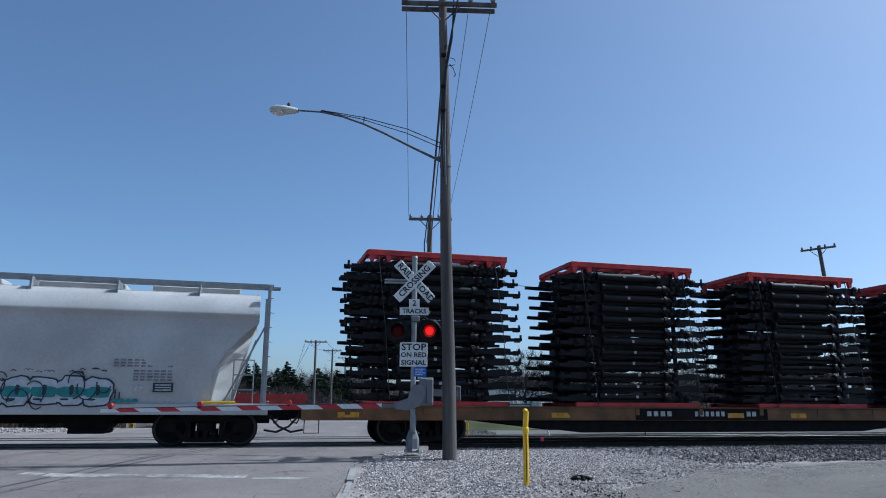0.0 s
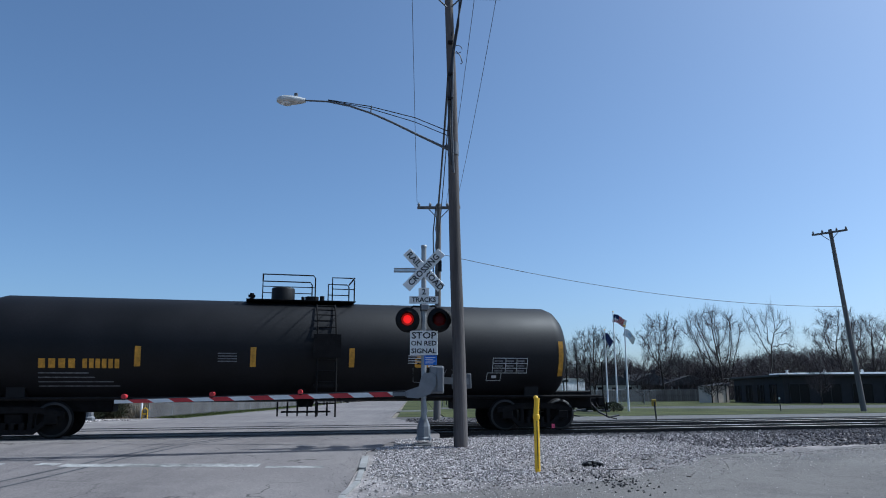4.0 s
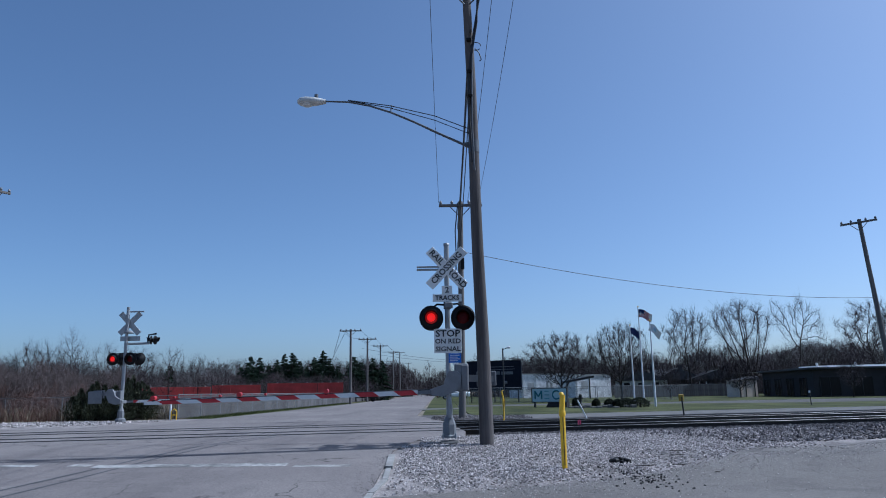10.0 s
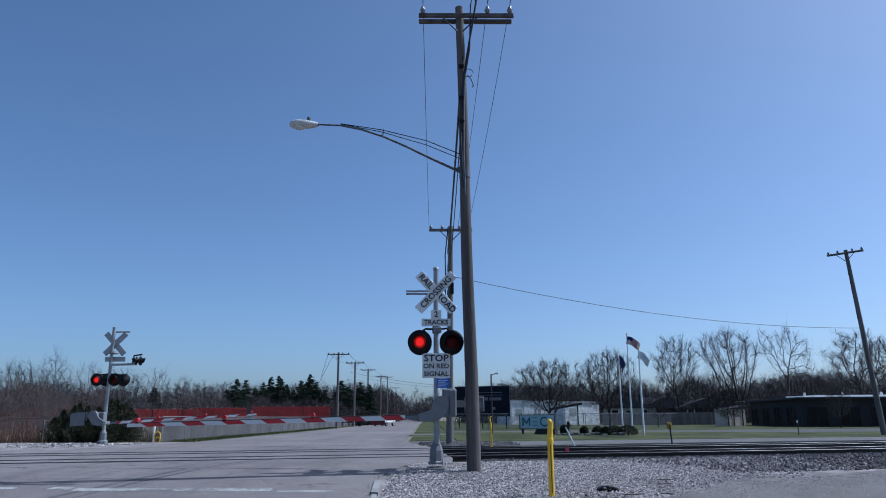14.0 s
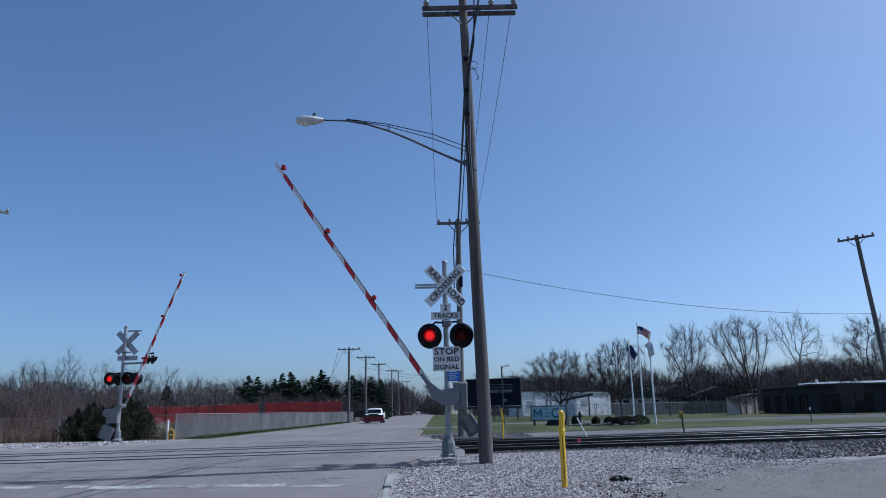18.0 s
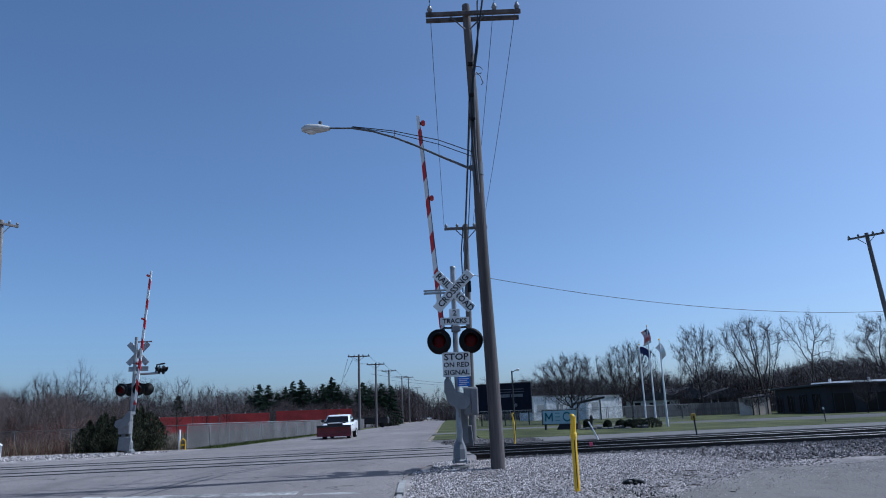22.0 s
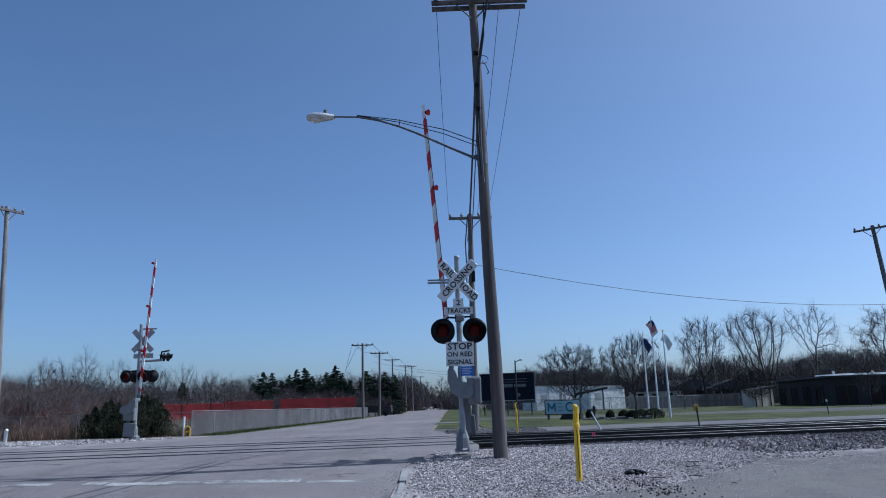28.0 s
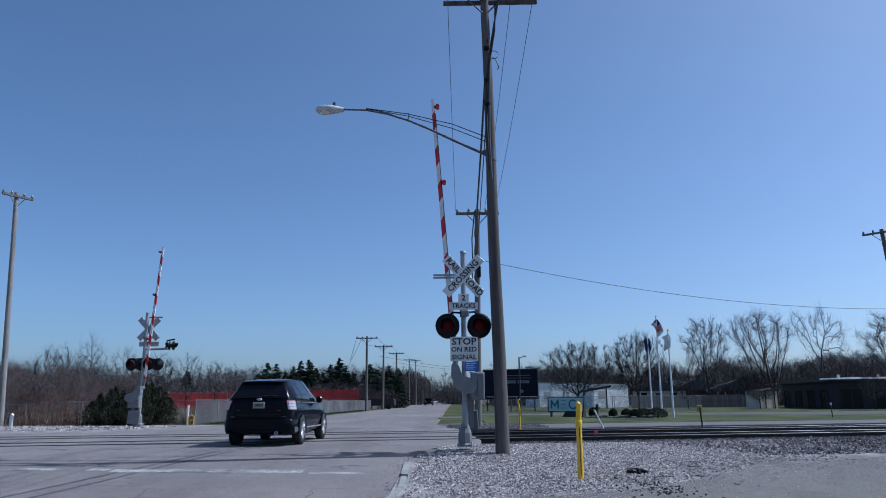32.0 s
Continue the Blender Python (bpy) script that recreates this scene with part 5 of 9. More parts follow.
def hopper_car(s_end):
    """s_end: place of the rear end of the roof."""
    L = 17.2
    c = car("hopper_car", s_end - L, "light grey covered hopper car with teal graffiti on its lower side", "hopper car", "cars of the train")
    # half section from sill to roof: bulging side, overhanging lip, sloping shoulder
    sec = [(1.40, 1.10), (1.47, 1.5), (1.50, 2.0), (1.51, 2.5), (1.49, 3.0), (1.46, 3.34), (1.50, 3.44), (1.57, 3.50), (1.56, 3.56), (1.47, 3.74), (1.32, 3.98), (1.10, 4.12), (0.6, 4.22), (0.0, 4.26)]
    full = [(-y, q) for y, q in sec] + [(y, q) for y, q in reversed(sec[:-1])]
    body, k = Mesh(), len(full)
    xs = np.linspace(1.5, L - 1.5, 57)
    def flare(q):
        """How far the side sheet reaches out towards the ends at a height."""
        return 1.05 * max(0.0, min(1.0, (q - 1.75) / 1.55)) ** 1.5
    verts = []
    for x in xs:
        swell = abs(math.sin(math.pi * (x - 1.5) / 2.84)) ** 0.6
        for y, q in full:
            f = max(0.0, math.sin(math.pi * min(1.0, max(0.0, (q - 1.3) / 2.1))))
            verts.append((L / 2 + (x - L / 2) * (1 + flare(q) / (L / 2 - 1.5)), y * (1 + 0.05 * (swell - 0.5) * f), q))
    body.add(verts, [(i * k + j, i * k + j + 1, (i + 1) * k + j + 1, (i + 1) * k + j) for i in range(len(xs) - 1) for j in range(k - 1)], True)
    part("body", body, "hopper", c, "light grey hopper body with bulging panels")
    for sgn, xi, xo in ((1, L - 1.5, L - 0.12), (-1, 1.5, 0.12)):
        e = Mesh()
        def out(q):
            return xi + sgn * ((flare(q) + 0.1) if q >= 3.3 else 0.55 + 0.5 * max(0.0, (q - 1.1) / 2.2))
        a = [(xi + sgn * flare(q), y, q) for y, q in full]
        b = [(out(q), y * (1 if q >= 3.3 else 0.5), q) for y, q in full]
        e.add(a + b, [(i, (i + 1) % k, k + (i + 1) % k, k + i) for i in range(k)] + [list(range(k, 2 * k))])
        part("end_slope", e, "hopper", c, "sloping grey end sheet")
    for x in np.arange(1.5, L - 1.4, 2.84):
        part("side_seam", Mesh().tube([(x, -1.43, 1.3), (x, -1.478, 2.0), (x, -1.485, 2.5), (x, -1.45, 3.3)], 0.009, 5), "hopper", c)
    # roof walk
    for x in np.arange(0.5, L, 2.1):
        part("walk_support", Mesh().prism([(x - 0.02, 4.0), (x + 0.02, 4.0), (x + 0.03, 4.38), (x - 0.03, 4.38)], -1.25, -0.55, "y"), "galv", c)
    walk_grate = Mesh()
    for y in (-0.95, -0.80, -0.66):
        walk_grate.box(0.1, L + 0.2, y - 0.02, y + 0.02, 4.36, 4.42)
    for x in np.arange(0.15, L + 0.2, 0.16):
        walk_grate.box(x, x + 0.03, -0.95, -0.64, 4.38, 4.40)
    part("roof_walk", walk_grate, "galv", c, "galvanized grating roof walk")
    part("roof_rail", Mesh().box(0.1, L, -1.01, -0.98, 4.42, 4.48), "galv", c)
    for k in range(5):
        part("hatch", Mesh().box(1.5 + 3.1 * k, 3.9 + 3.1 * k, -0.45, 0.45, 4.24, 4.40, 0.03), "hopper", c)
    # end frame, ladder and platform
    for y in (-1.4, 1.4):
        part("corner_post", Mesh().box(L - 0.16, L - 0.06, y - 0.05, y + 0.05, 0.95, 4.4, 0.01), "galv", c)
    for x in (L - 0.95, L - 0.42):
        part("ladder_side", Mesh().tube([(x, -1.45, 0.95), (x, -1.45, 2.3)], 0.02, 6), "galv", c)
    for k in range(8):
        part("rung", Mesh().tube([(L - 0.12, -1.52, 1.2 + k * 0.4), (L - 0.04, -1.62, 1.2 + k * 0.4), (L + 0.02, -1.52, 1.2 + k * 0.4)], 0.014, 5), "galv", c)
    for k in range(4):
        part("rung", Mesh().tube([(L - 0.95, -1.45, 1.1 + k * 0.4), (L - 0.42, -1.45, 1.1 + k * 0.4)], 0.016, 5), "galv", c)
    part("slope_brace", Mesh().tube([(L - 1.2, -1.4, 1.1), (L - 0.2, -1.4, 3.2)], 0.028, 6).tube([(L - 1.0, -0.8, 1.1), (L - 0.4, -0.8, 2.9)], 0.028, 6), "galv", c)
    part("side_sill", Mesh().box(0.0, L, -1.50, -1.38, 0.84, 1.12, 0.015), "hopper", c)
    part("side_sill", Mesh().box(0.0, L, 1.38, 1.50, 0.84, 1.12, 0.015), "hopper", c)
    part("end_platform", Mesh().box(L - 2.4, L, -1.4, 1.4, 0.98, 1.04), "galv", c)
    part("centre_sill", Mesh().box(-0.1, L + 0.1, -0.35, 0.35, 0.6, 1.0, 0.02), "train_steel", c)
    part("brake_pipe", Mesh().box(L - 1.75, L - 0.85, -1.60, -1.50, 1.13, 1.20, 0.01), "yellow", c, "bright yellow strip above the sill")
    for x in (4.6, 8.6, 12.6):
        part("discharge_chute", Mesh().add([(x - 1.1, -0.9, 1.1), (x + 1.1, -0.9, 1.1), (x + 1.1, 0.9, 1.1), (x - 1.1, 0.9, 1.1), (x - 0.4, -0.6, 0.40), (x + 0.4, -0.6, 0.40), (x + 0.4, 0.6, 0.40), (x - 0.4, 0.6, 0.40)], [(0, 1, 5, 4), (1, 2, 6, 5), (2, 3, 7, 6), (3, 0, 4, 7), (4, 5, 6, 7)]), "train_steel", c, "grimy dark discharge chute")
        part("gate_outlet", Mesh().box(x - 0.45, x + 0.45, -0.7, 0.7, 0.34, 0.46, 0.02), "train_steel", c)
    bogie(c, 1.6)
    bogie(c, L - 1.6)
    coupler(c, L + 0.1, 1)
    coupler(c, -0.1, -1)
    # stencils
    y = -1.53
    bars(c, L - 3.95, 2.22, 1.5, 0.045, 9, "stencil", y, 0.14, 3)
    bars(c, L - 3.45, 1.94, 1.0, 0.045, 6, "stencil", y, 0.14, 4)
    part("stencil_panel", Mesh().box(L - 2.95, L - 2.45, y - 0.004, y, 1.42, 1.66), "ink", c, "dark stencil panel")
    for i in range(3):
        part("stencil_bar", Mesh().box(L - 2.9, L - 2.5, y - 0.008, y - 0.004, 1.46 + i * 0.065, 1.49 + i * 0.065), "mark_white", c)
    part("stencil_panel", Mesh().box(L - 3.4, L - 3.2, y - 0.004, y, 1.44, 1.58), "mark_white", c)
    # graffiti: rounded outlined letters filled in teal and pale blue
    def blob(x, z, w, h, material, lift, seed):
        rnd = random.Random(seed)
        pts = []
        for a in np.linspace(0, 2 * math.pi, 18)[:-1]:
            k = 1 + rnd.uniform(-0.12, 0.12)
            pts.append((x + w / 2 * k * math.copysign(abs(math.cos(a)) ** 0.7, math.cos(a)), z + h / 2 * k * math.copysign(abs(math.sin(a)) ** 0.7, math.sin(a))))
        return part("graffiti_shape", Mesh().prism(pts, y - lift - 0.002, y - lift, "y"), material, c)
    y = -1.512
    x = L - 8.0
    for i in range(7):
        xm, wd = x + i * 0.62, 0.72
        blob(xm, 1.42, wd + 0.05, 0.78, "ink", 0.004 + i * 0.0005, i)
        blob(xm, 1.42, wd - 0.03, 0.70, "pale", 0.010 + i * 0.0005, i)
        blob(xm, 1.40, wd - 0.07, 0.26, "teal", 0.016 + i * 0.0005, i + 30)
        blob(xm + 0.02, 1.45, 0.10, 0.26, "ink", 0.022, i + 60)
        blob(xm - 0.12, 1.22, 0.2, 0.05, "ink", 0.022, i + 80)
        gr = random.Random(i)
        for _ in range(2):
            px, pz, a0 = xm + gr.uniform(-0.25, 0.25), 1.42 + gr.uniform(-0.3, 0.3), gr.uniform(0, 6)
            ra = gr.uniform(0.14, 0.26)
            arc = [(px + ra * math.cos(a0 + 0.35 * q), y - 0.026, pz + 1.3 * ra * math.sin(a0 + 0.35 * q)) for q in range(10)]
            part("graffiti_line", Mesh().tube(arc, 0.014, 4), "ink", c)
        for _ in range(3):
            px, pz = xm + gr.uniform(-0.25, 0.25), 1.88 + gr.uniform(0, 0.14)
            part("graffiti_line", Mesh().tube([(px - 0.06, y - 0.008, pz), (px, y - 0.008, pz + 0.03), (px + 0.07, y - 0.008, pz)], 0.012, 4), "ink", c)
    for i in range(5):
        blob(L - 4.15 + i * 0.1, 1.32 + 0.05 * (i % 2), 0.035, 0.34 - 0.03 * i, "ink", 0.006, i + 90)
        blob(L - 4.0 + i * 0.16, 1.2, 0.16, 0.09, "teal", 0.004, i + 95)
    return c


hopper_car(0.6)
for s0 in (1.5, 29.9):
    flat_car(s0, s0 < 2)
    for k in range(4):
        stack(s0 + 1.75 + 6.5 * k, (-0.25, 0.12, 0.02, 0.1)[k])
tank_car(58.13)


def train_motion():
    """The train rolls past to the left at an even 16.25 m/s."""
    times = [0, 0.1, 0.2, 0.5] + [k * 0.5 for k in range(2, 14)] + [8, 12, 20, 31.8, 31.9, 32]
    for ob, s, w, z in TRAIN:
        walk(ob, [(t, along(s - 16.25 * t, w, z)) for t in times])


LIT = "RLRLRLLRLRLRRL LLRLRLRRLRRLRLRRLRR RLRLRR"  # one letter each half second: which lamp glows


def flash_motion():
    """Each lamp's lit reflector slides forward when it glows and back into the housing when it is off."""
    for side, letter in (("left", "L"), ("right", "R"), ("far_left", "L"), ("far_right", "R")):
        rows, last = [], None
        for k in range(65):
            on = k < len(LIT) and LIT[k] == letter
            y = -0.02 if on else 0.035
            t = k * 0.5
            if last is not None and last != y:
                rows += [(t - 0.2, pose(0, last, 0)), (t - 0.1, pose(0, y, 0))]
            elif last is None or k == 64:
                rows.append((t, pose(0, y, 0)))
            last = y
        walk(REFLECTORS[side], rows)


def gate_motion():
    a = [(0, -1.3), (14.0, -1.3), (14.3, 1), (15.0, 15), (15.5, 23.4), (16, 30.6), (16.5, 37.2), (17, 43.6), (17.5, 49.6), (18, 55.9), (18.5, 62.2), (19, 68.9), (19.5, 75.2), (20, 81.9), (20.5, 87.2), (20.8, 86.4), (21, 85.4), (21.5, 85.6), (32, 85.6)]
    b = [(0, 1.0), (13.6, 1.0), (13.9, 2), (14.6, 14.4), (15.5, 28.0), (16, 36.6), (16.5, 45.0), (17, 52.4), (17.5, 60.8), (18, 68.7), (18.5, 77.4), (19, 84.3), (19.4, 86.0), (20, 86.2), (32, 86.2)]
    walk(gate_a, [(t, pose(0.12, 0.12, 1.45, 0, d, 0)) for t, d in a])
    walk(gate_b, [(t, pose(-0.2, -0.4, 1.3, 0, -d, 0)) for t, d in b])


# ---- vehicles ----
M["suv_paint"] = mat("black_car_paint", (0.004, 0.005, 0.010), 0.16, 0.0, vary=0.1, scale=3, bump=0.0, coat=0.0, spec=0.12)
M["white_paint"] = mat("white_truck_paint", (0.86, 0.86, 0.86), 0.3, vary=0.05, scale=3, bump=0.0, coat=0.5)
M["car_glass"] = mat("tinted_car_glass", (0.006, 0.007, 0.010), 0.06, vary=0.05, bump=0, spec=0.2)
M["tyre"] = mat("tyre_rubber", (0.018, 0.018, 0.018), 0.85, vary=0.2, scale=8)
M["chrome"] = mat("bright_alloy", (0.52, 0.52, 0.53), 0.42, 0.8, vary=0.05, scale=4, bump=0)
M["plow_red"] = mat("dark_red_plow_paint", (0.12, 0.011, 0.015), 0.5, vary=0.25, scale=3, bump=0.08)
M["tail_red"] = glass("red_tail_lamp", (0.26, 0.012, 0.02), 0.12)
M["tail_clear"] = glass("clear_tail_lamp", (0.48, 0.40, 0.43), 0.12)
M["plate"] = mat("licence_plate", (0.30, 0.30, 0.25), 0.5, vary=0.1)
# dull grey for small plastic parts and the painted reflection on the bumper
M["dust_and_sheen"] = mat("dusted_plastic_and_sheen", (0.075, 0.075, 0.078), 0.8, vary=0.3, scale=6)
M["trim"] = mat("black_plastic_trim", (0.015, 0.015, 0.016), 0.6, vary=0.15)


def loft(stations, close=True):
    """A body through rings (y, [(x, z), ...]) given for its right half and mirrored."""
    me, rings = Mesh(), []
    for y, half in stations:
        ring = [(x, y, z) for x, z in half] + [(-x, y, z) for x, z in reversed(half)]
        rings.append(ring)
    k = len(rings[0])
    verts = [p for r in rings for p in r]
    faces = [(i * k + j, i * k + (j + 1) % k, (i + 1) * k + (j + 1) % k, (i + 1) * k + j) for i in range(len(rings) - 1) for j in range(k)]
    me.add(verts, faces, True)
    if close:
        me.add(rings[0], [list(range(k))]).add(rings[-1], [list(range(k))[::-1]])
    return me


def wheel(parent, x, y, r, width, name="wheel"):
    s = 1 if x > 0 else -1
    w = part(name, Mesh().lathe([(r * 0.62, -width / 2), (r * 0.9, -width / 2), (r, -width * 0.36), (r, width * 0.36), (r * 0.9, width / 2), (r * 0.62, width / 2)], (0, 0, 0), "x", 26), "tyre", parent, "black rubber tyre", pose(x, y, r))
    rim = Mesh().lathe([(r * 0.66, width * 0.46), (r * 0.62, width * 0.40), (r * 0.6, width * 0.1), (0.0, width * 0.1)], (0, 0, 0), "x", 26)
    for k in range(10):
        a = k * math.pi / 5
        rim.tube([(width * 0.40, 0.05 * math.cos(a), 0.05 * math.sin(a)), (width * 0.42, r * 0.6 * math.cos(a), r * 0.6 * math.sin(a))], r * 0.085, 8)
    rim.lathe([(0.07, width * 0.36), (0.06, width * 0.45), (0, width * 0.46)], (0, 0, 0), "x", 12)
    if s < 0:
        rim.v = [(-a, b, c) for a, b, c in rim.v]
    part("alloy_rim", rim, "chrome", w, "bright multi-spoke alloy rim")
    return w


def suv():
    p = thing("suv", pose(-4.4, -60, 0), "black mid-size SUV with bright alloy wheels, driving away", "car")
    def ring(w, lo, mid, top, sh):
        return [(w * 0.82, lo), (w * 0.97, lo + 0.10), (w, mid), (w * 0.985, (mid + top) / 2), (w * 0.95, top - 0.05), (w * sh, top)]
    st = [(-0.955, ring(0.66, 0.42, 0.64, 1.05, 0.86)), (-0.93, ring(0.83, 0.36, 0.62, 1.10, 0.9)), (-0.84, ring(0.905, 0.31, 0.61, 1.13, 0.91)), (-0.65, ring(0.935, 0.28, 0.60, 1.14, 0.91)), (-0.45, ring(0.945, 0.27, 0.60, 1.13, 0.9)), (0.0, ring(0.962, 0.24, 0.62, 1.09, 0.9)), (1.4, ring(0.962, 0.24, 0.62, 1.06, 0.9)), (2.5, ring(0.955, 0.24, 0.62, 1.03, 0.9)),
          (2.9, ring(0.94, 0.25, 0.62, 1.00, 0.88)), (3.4, ring(0.88, 0.28, 0.58, 0.90, 0.85)), (3.68, ring(0.78, 0.32, 0.55, 0.78, 0.85)), (3.76, ring(0.66, 0.38, 0.52, 0.68, 0.85))]
    part("body", loft(st), "suv_paint", p, "glossy black lower body")
    def top(w0, z0, w1, z1):
        return [(w0, z0), (w0 * 0.985, z0 + (z1 - z0) * 0.35), (w1 * 1.05, z0 + (z1 - z0) * 0.8), (w1 * 0.97, z1 - 0.02), (w1 * 0.6, z1)]
    cab = [(-0.91, top(0.80, 1.05, 0.76, 1.11)), (-0.84, top(0.85, 1.05, 0.69, 1.30)), (-0.62, top(0.88, 1.05, 0.63, 1.56)), (-0.50, top(0.895, 1.05, 0.62, 1.625)), (-0.25, top(0.90, 1.05, 0.62, 1.66)), (0.3, top(0.905, 1.04, 0.63, 1.69)), (1.2, top(0.905, 1.03, 0.65, 1.68)), (1.75, top(0.90, 1.02, 0.62, 1.58)), (2.35, top(0.89, 1.0, 0.70, 1.24)), (2.75, top(0.85, 0.98, 0.78, 1.02))]
    part("roof", loft(cab), "suv_paint", p, "black cabin and roof")
    # glass, set just proud of the cabin
    def skin(y, z):
        """The cabin's half width at a height, for glass that follows it."""
        for (ya, ra), (yb, rb) in zip(cab, cab[1:]):
            if ya <= y <= yb:
                f = (y - ya) / (yb - ya)
                r = [(p[0] + (q[0] - p[0]) * f, p[1] + (q[1] - p[1]) * f) for p, q in zip(ra, rb)]
                return float(np.interp(z, [q[1] for q in r], [q[0] for q in r]))
        return 0.8
    def side_glass(pts, s):
        me, n = Mesh(), 4
        (ya, za), (yb, zb), (yc, zc), (yd, zd) = pts
        grid = []
        for j in range(n + 1):
            for i in range(n + 1):
                f, g = i / n, j / n
                y = (ya + (yb - ya) * f) * (1 - g) + (yd + (yc - yd) * f) * g
                z = (za + (zb - za) * f) * (1 - g) + (zd + (zc - zd) * f) * g
                grid.append((s * (skin(y, z) + 0.009), y, z))
        k = n + 1
        me.add(grid, [(j * k + i, j * k + i + 1, (j + 1) * k + i + 1, (j + 1) * k + i) for j in range(n) for i in range(n)], True)
        part("side_window", me, "car_glass", p, "dark tinted side window")
    for s in (-1, 1):
        side_glass([(-0.55, 1.16), (0.02, 1.13), (0.02, 1.54), (-0.30, 1.50)], s)
        side_glass([(0.10, 1.13), (1.02, 1.11), (1.02, 1.56), (0.10, 1.55)], s)
        side_glass([(1.10, 1.10), (2.10, 1.08), (1.62, 1.50), (1.10, 1.56)], s)
        part("mirror", Mesh().box(min(s * 0.92, s * 1.10), max(s * 0.92, s * 1.10), 1.80, 1.96, 1.06, 1.24, 0.04), "suv_paint", p)
        part("door_handle", Mesh().box(min(s * 0.955, s * 0.985), max(s * 0.955, s * 0.985), 0.2, 0.42, 0.96, 0.99, 0.01), "suv_paint", p)
        part("door_handle", Mesh().box(min(s * 0.955, s * 0.985), max(s * 0.955, s * 0.985), 1.2, 1.42, 0.95, 0.98, 0.01), "suv_paint", p)
        part("window_trim", Mesh().tube([(s * 0.93, -0.62, 1.085), (s * 0.935, 0.6, 1.07), (s * 0.93, 2.1, 1.05)], 0.006, 5), "chrome", p, "thin bright belt trim")
        part("sill_strip", Mesh().box(min(s * 0.955, s * 0.975), max(s * 0.955, s * 0.975), 0.5, 2.35, 0.40, 0.435, 0.006), "chrome", p)
        def corner(d, x0):
            return [(s * x0, -0.955 - d), (s * (0.84 + d), -0.945 - d), (s * (0.92 + d), -0.86 - d * 0.5), (s * (0.948 + d), -0.66), (s * x0, -0.66)]
        def raked(me):
            """Leans a lamp forward and inward with the tailgate."""
            me.v = [(x - s * 0.28 * (z - 0.89), y + 0.2 * (z - 0.99), z) for x, y, z in me.v]
            return me
        lamp = part("tail_lamp", raked(Mesh().prism(corner(0.0, 0.79), 0.89, 1.135, "z")), "tail_red", p, "red and clear tail lamp")
        part("clear_lens", raked(Mesh().prism(corner(0.008, 0.805), 0.905, 1.12, "z")), "tail_clear", lamp, "pinkish clear lens")
        for k in range(2):
            part("lamp_rib", raked(Mesh().prism(corner(0.012, 0.82), 0.965 + 0.075 * k, 0.973 + 0.075 * k, "z")), "dust_and_sheen", lamp)
        for y in (0.0, 2.82):
            arch = [(s * 0.965, y + 0.40 * math.cos(a), 0.36 + 0.40 * math.sin(a)) for a in np.linspace(-0.15, math.pi + 0.15, 14)]
            part("wheel_arch", Mesh().tube(arch, 0.02, 6), "suv_paint", p)
            part("arch_gap", Mesh().lathe([(0.385, 0), (0.385, 0.02), (0, 0.02)], (s * 0.945 if s > 0 else s * 0.965, y, 0.36), "x", 22), "trim", p)
            wheel(p, s * 0.865, y, 0.362, 0.24)
    part("rear_window", Mesh().add([(-0.74, -0.885, 1.17), (0.74, -0.885, 1.17), (0.56, -0.625, 1.56), (-0.56, -0.625, 1.56)], [(0, 1, 2, 3)]).moved(pose(0, -0.032, 0.02)), "car_glass", p, "dark rear window")
    part("wiper", Mesh().tube([(-0.02, -0.925, 1.20), (0.2, -0.90, 1.255), (0.46, -0.90, 1.235)], 0.010, 5), "trim", p)
    part("spoiler", loft([(-0.73, [(0.53, 1.585), (0.54, 1.595), (0.53, 1.603), (0.3, 1.615)]), (-0.45, [(0.58, 1.585), (0.60, 1.61), (0.58, 1.63), (0.3, 1.65)])]), "suv_paint", p, "black roof spoiler")
    part("antenna", Mesh().tube([(0.1, -0.3, 1.68), (0.1, -0.42, 1.84)], 0.008, 5), "trim", p)
    part("bumper", loft([(-0.995, [(0.52, 0.42), (0.66, 0.45), (0.70, 0.55), (0.69, 0.63), (0.5, 0.655), (0.3, 0.66)]), (-0.965, [(0.70, 0.36), (0.82, 0.40), (0.855, 0.54), (0.845, 0.645), (0.7, 0.685), (0.4, 0.69)]), (-0.86, [(0.80, 0.32), (0.90, 0.36), (0.925, 0.5), (0.92, 0.65), (0.75, 0.69), (0.4, 0.69)]), (-0.50, [(0.82, 0.29), (0.94, 0.33), (0.955, 0.5), (0.945, 0.64), (0.8, 0.66), (0.4, 0.66)])]), "suv_paint", p, "black rear bumper")
    part("valance", loft([(-0.98, [(0.5, 0.34), (0.62, 0.36), (0.66, 0.41), (0.4, 0.43)]), (-0.88, [(0.7, 0.29), (0.86, 0.31), (0.90, 0.38), (0.4, 0.42)]), (-0.45, [(0.8, 0.27), (0.93, 0.29), (0.955, 0.36), (0.4, 0.42)])]), "suv_paint", p, "black lower bumper")
    for s in (-1, 1):
        part("bumper_reflector", Mesh().box(min(s * 0.62, s * 0.74), max(s * 0.62, s * 0.74), -0.962, -0.93, 0.715, 0.735), "dust_and_sheen", p)
        part("tailgate_badge", Mesh().box(min(s * 0.50, s * 0.60), max(s * 0.50, s * 0.60), -0.963, -0.95, 0.87, 0.882), "dust_and_sheen", p)
    # reflection on the bumper corner, painted as a grey strip
    part("scuff_strip", Mesh().prism([(-0.88, 0.47), (-0.50, 0.46), (-0.47, 0.36), (-0.80, 0.33)], 0.93, 0.962, "x"), "dust_and_sheen", p, "grey strip painted as a reflection on the lower bumper corner")
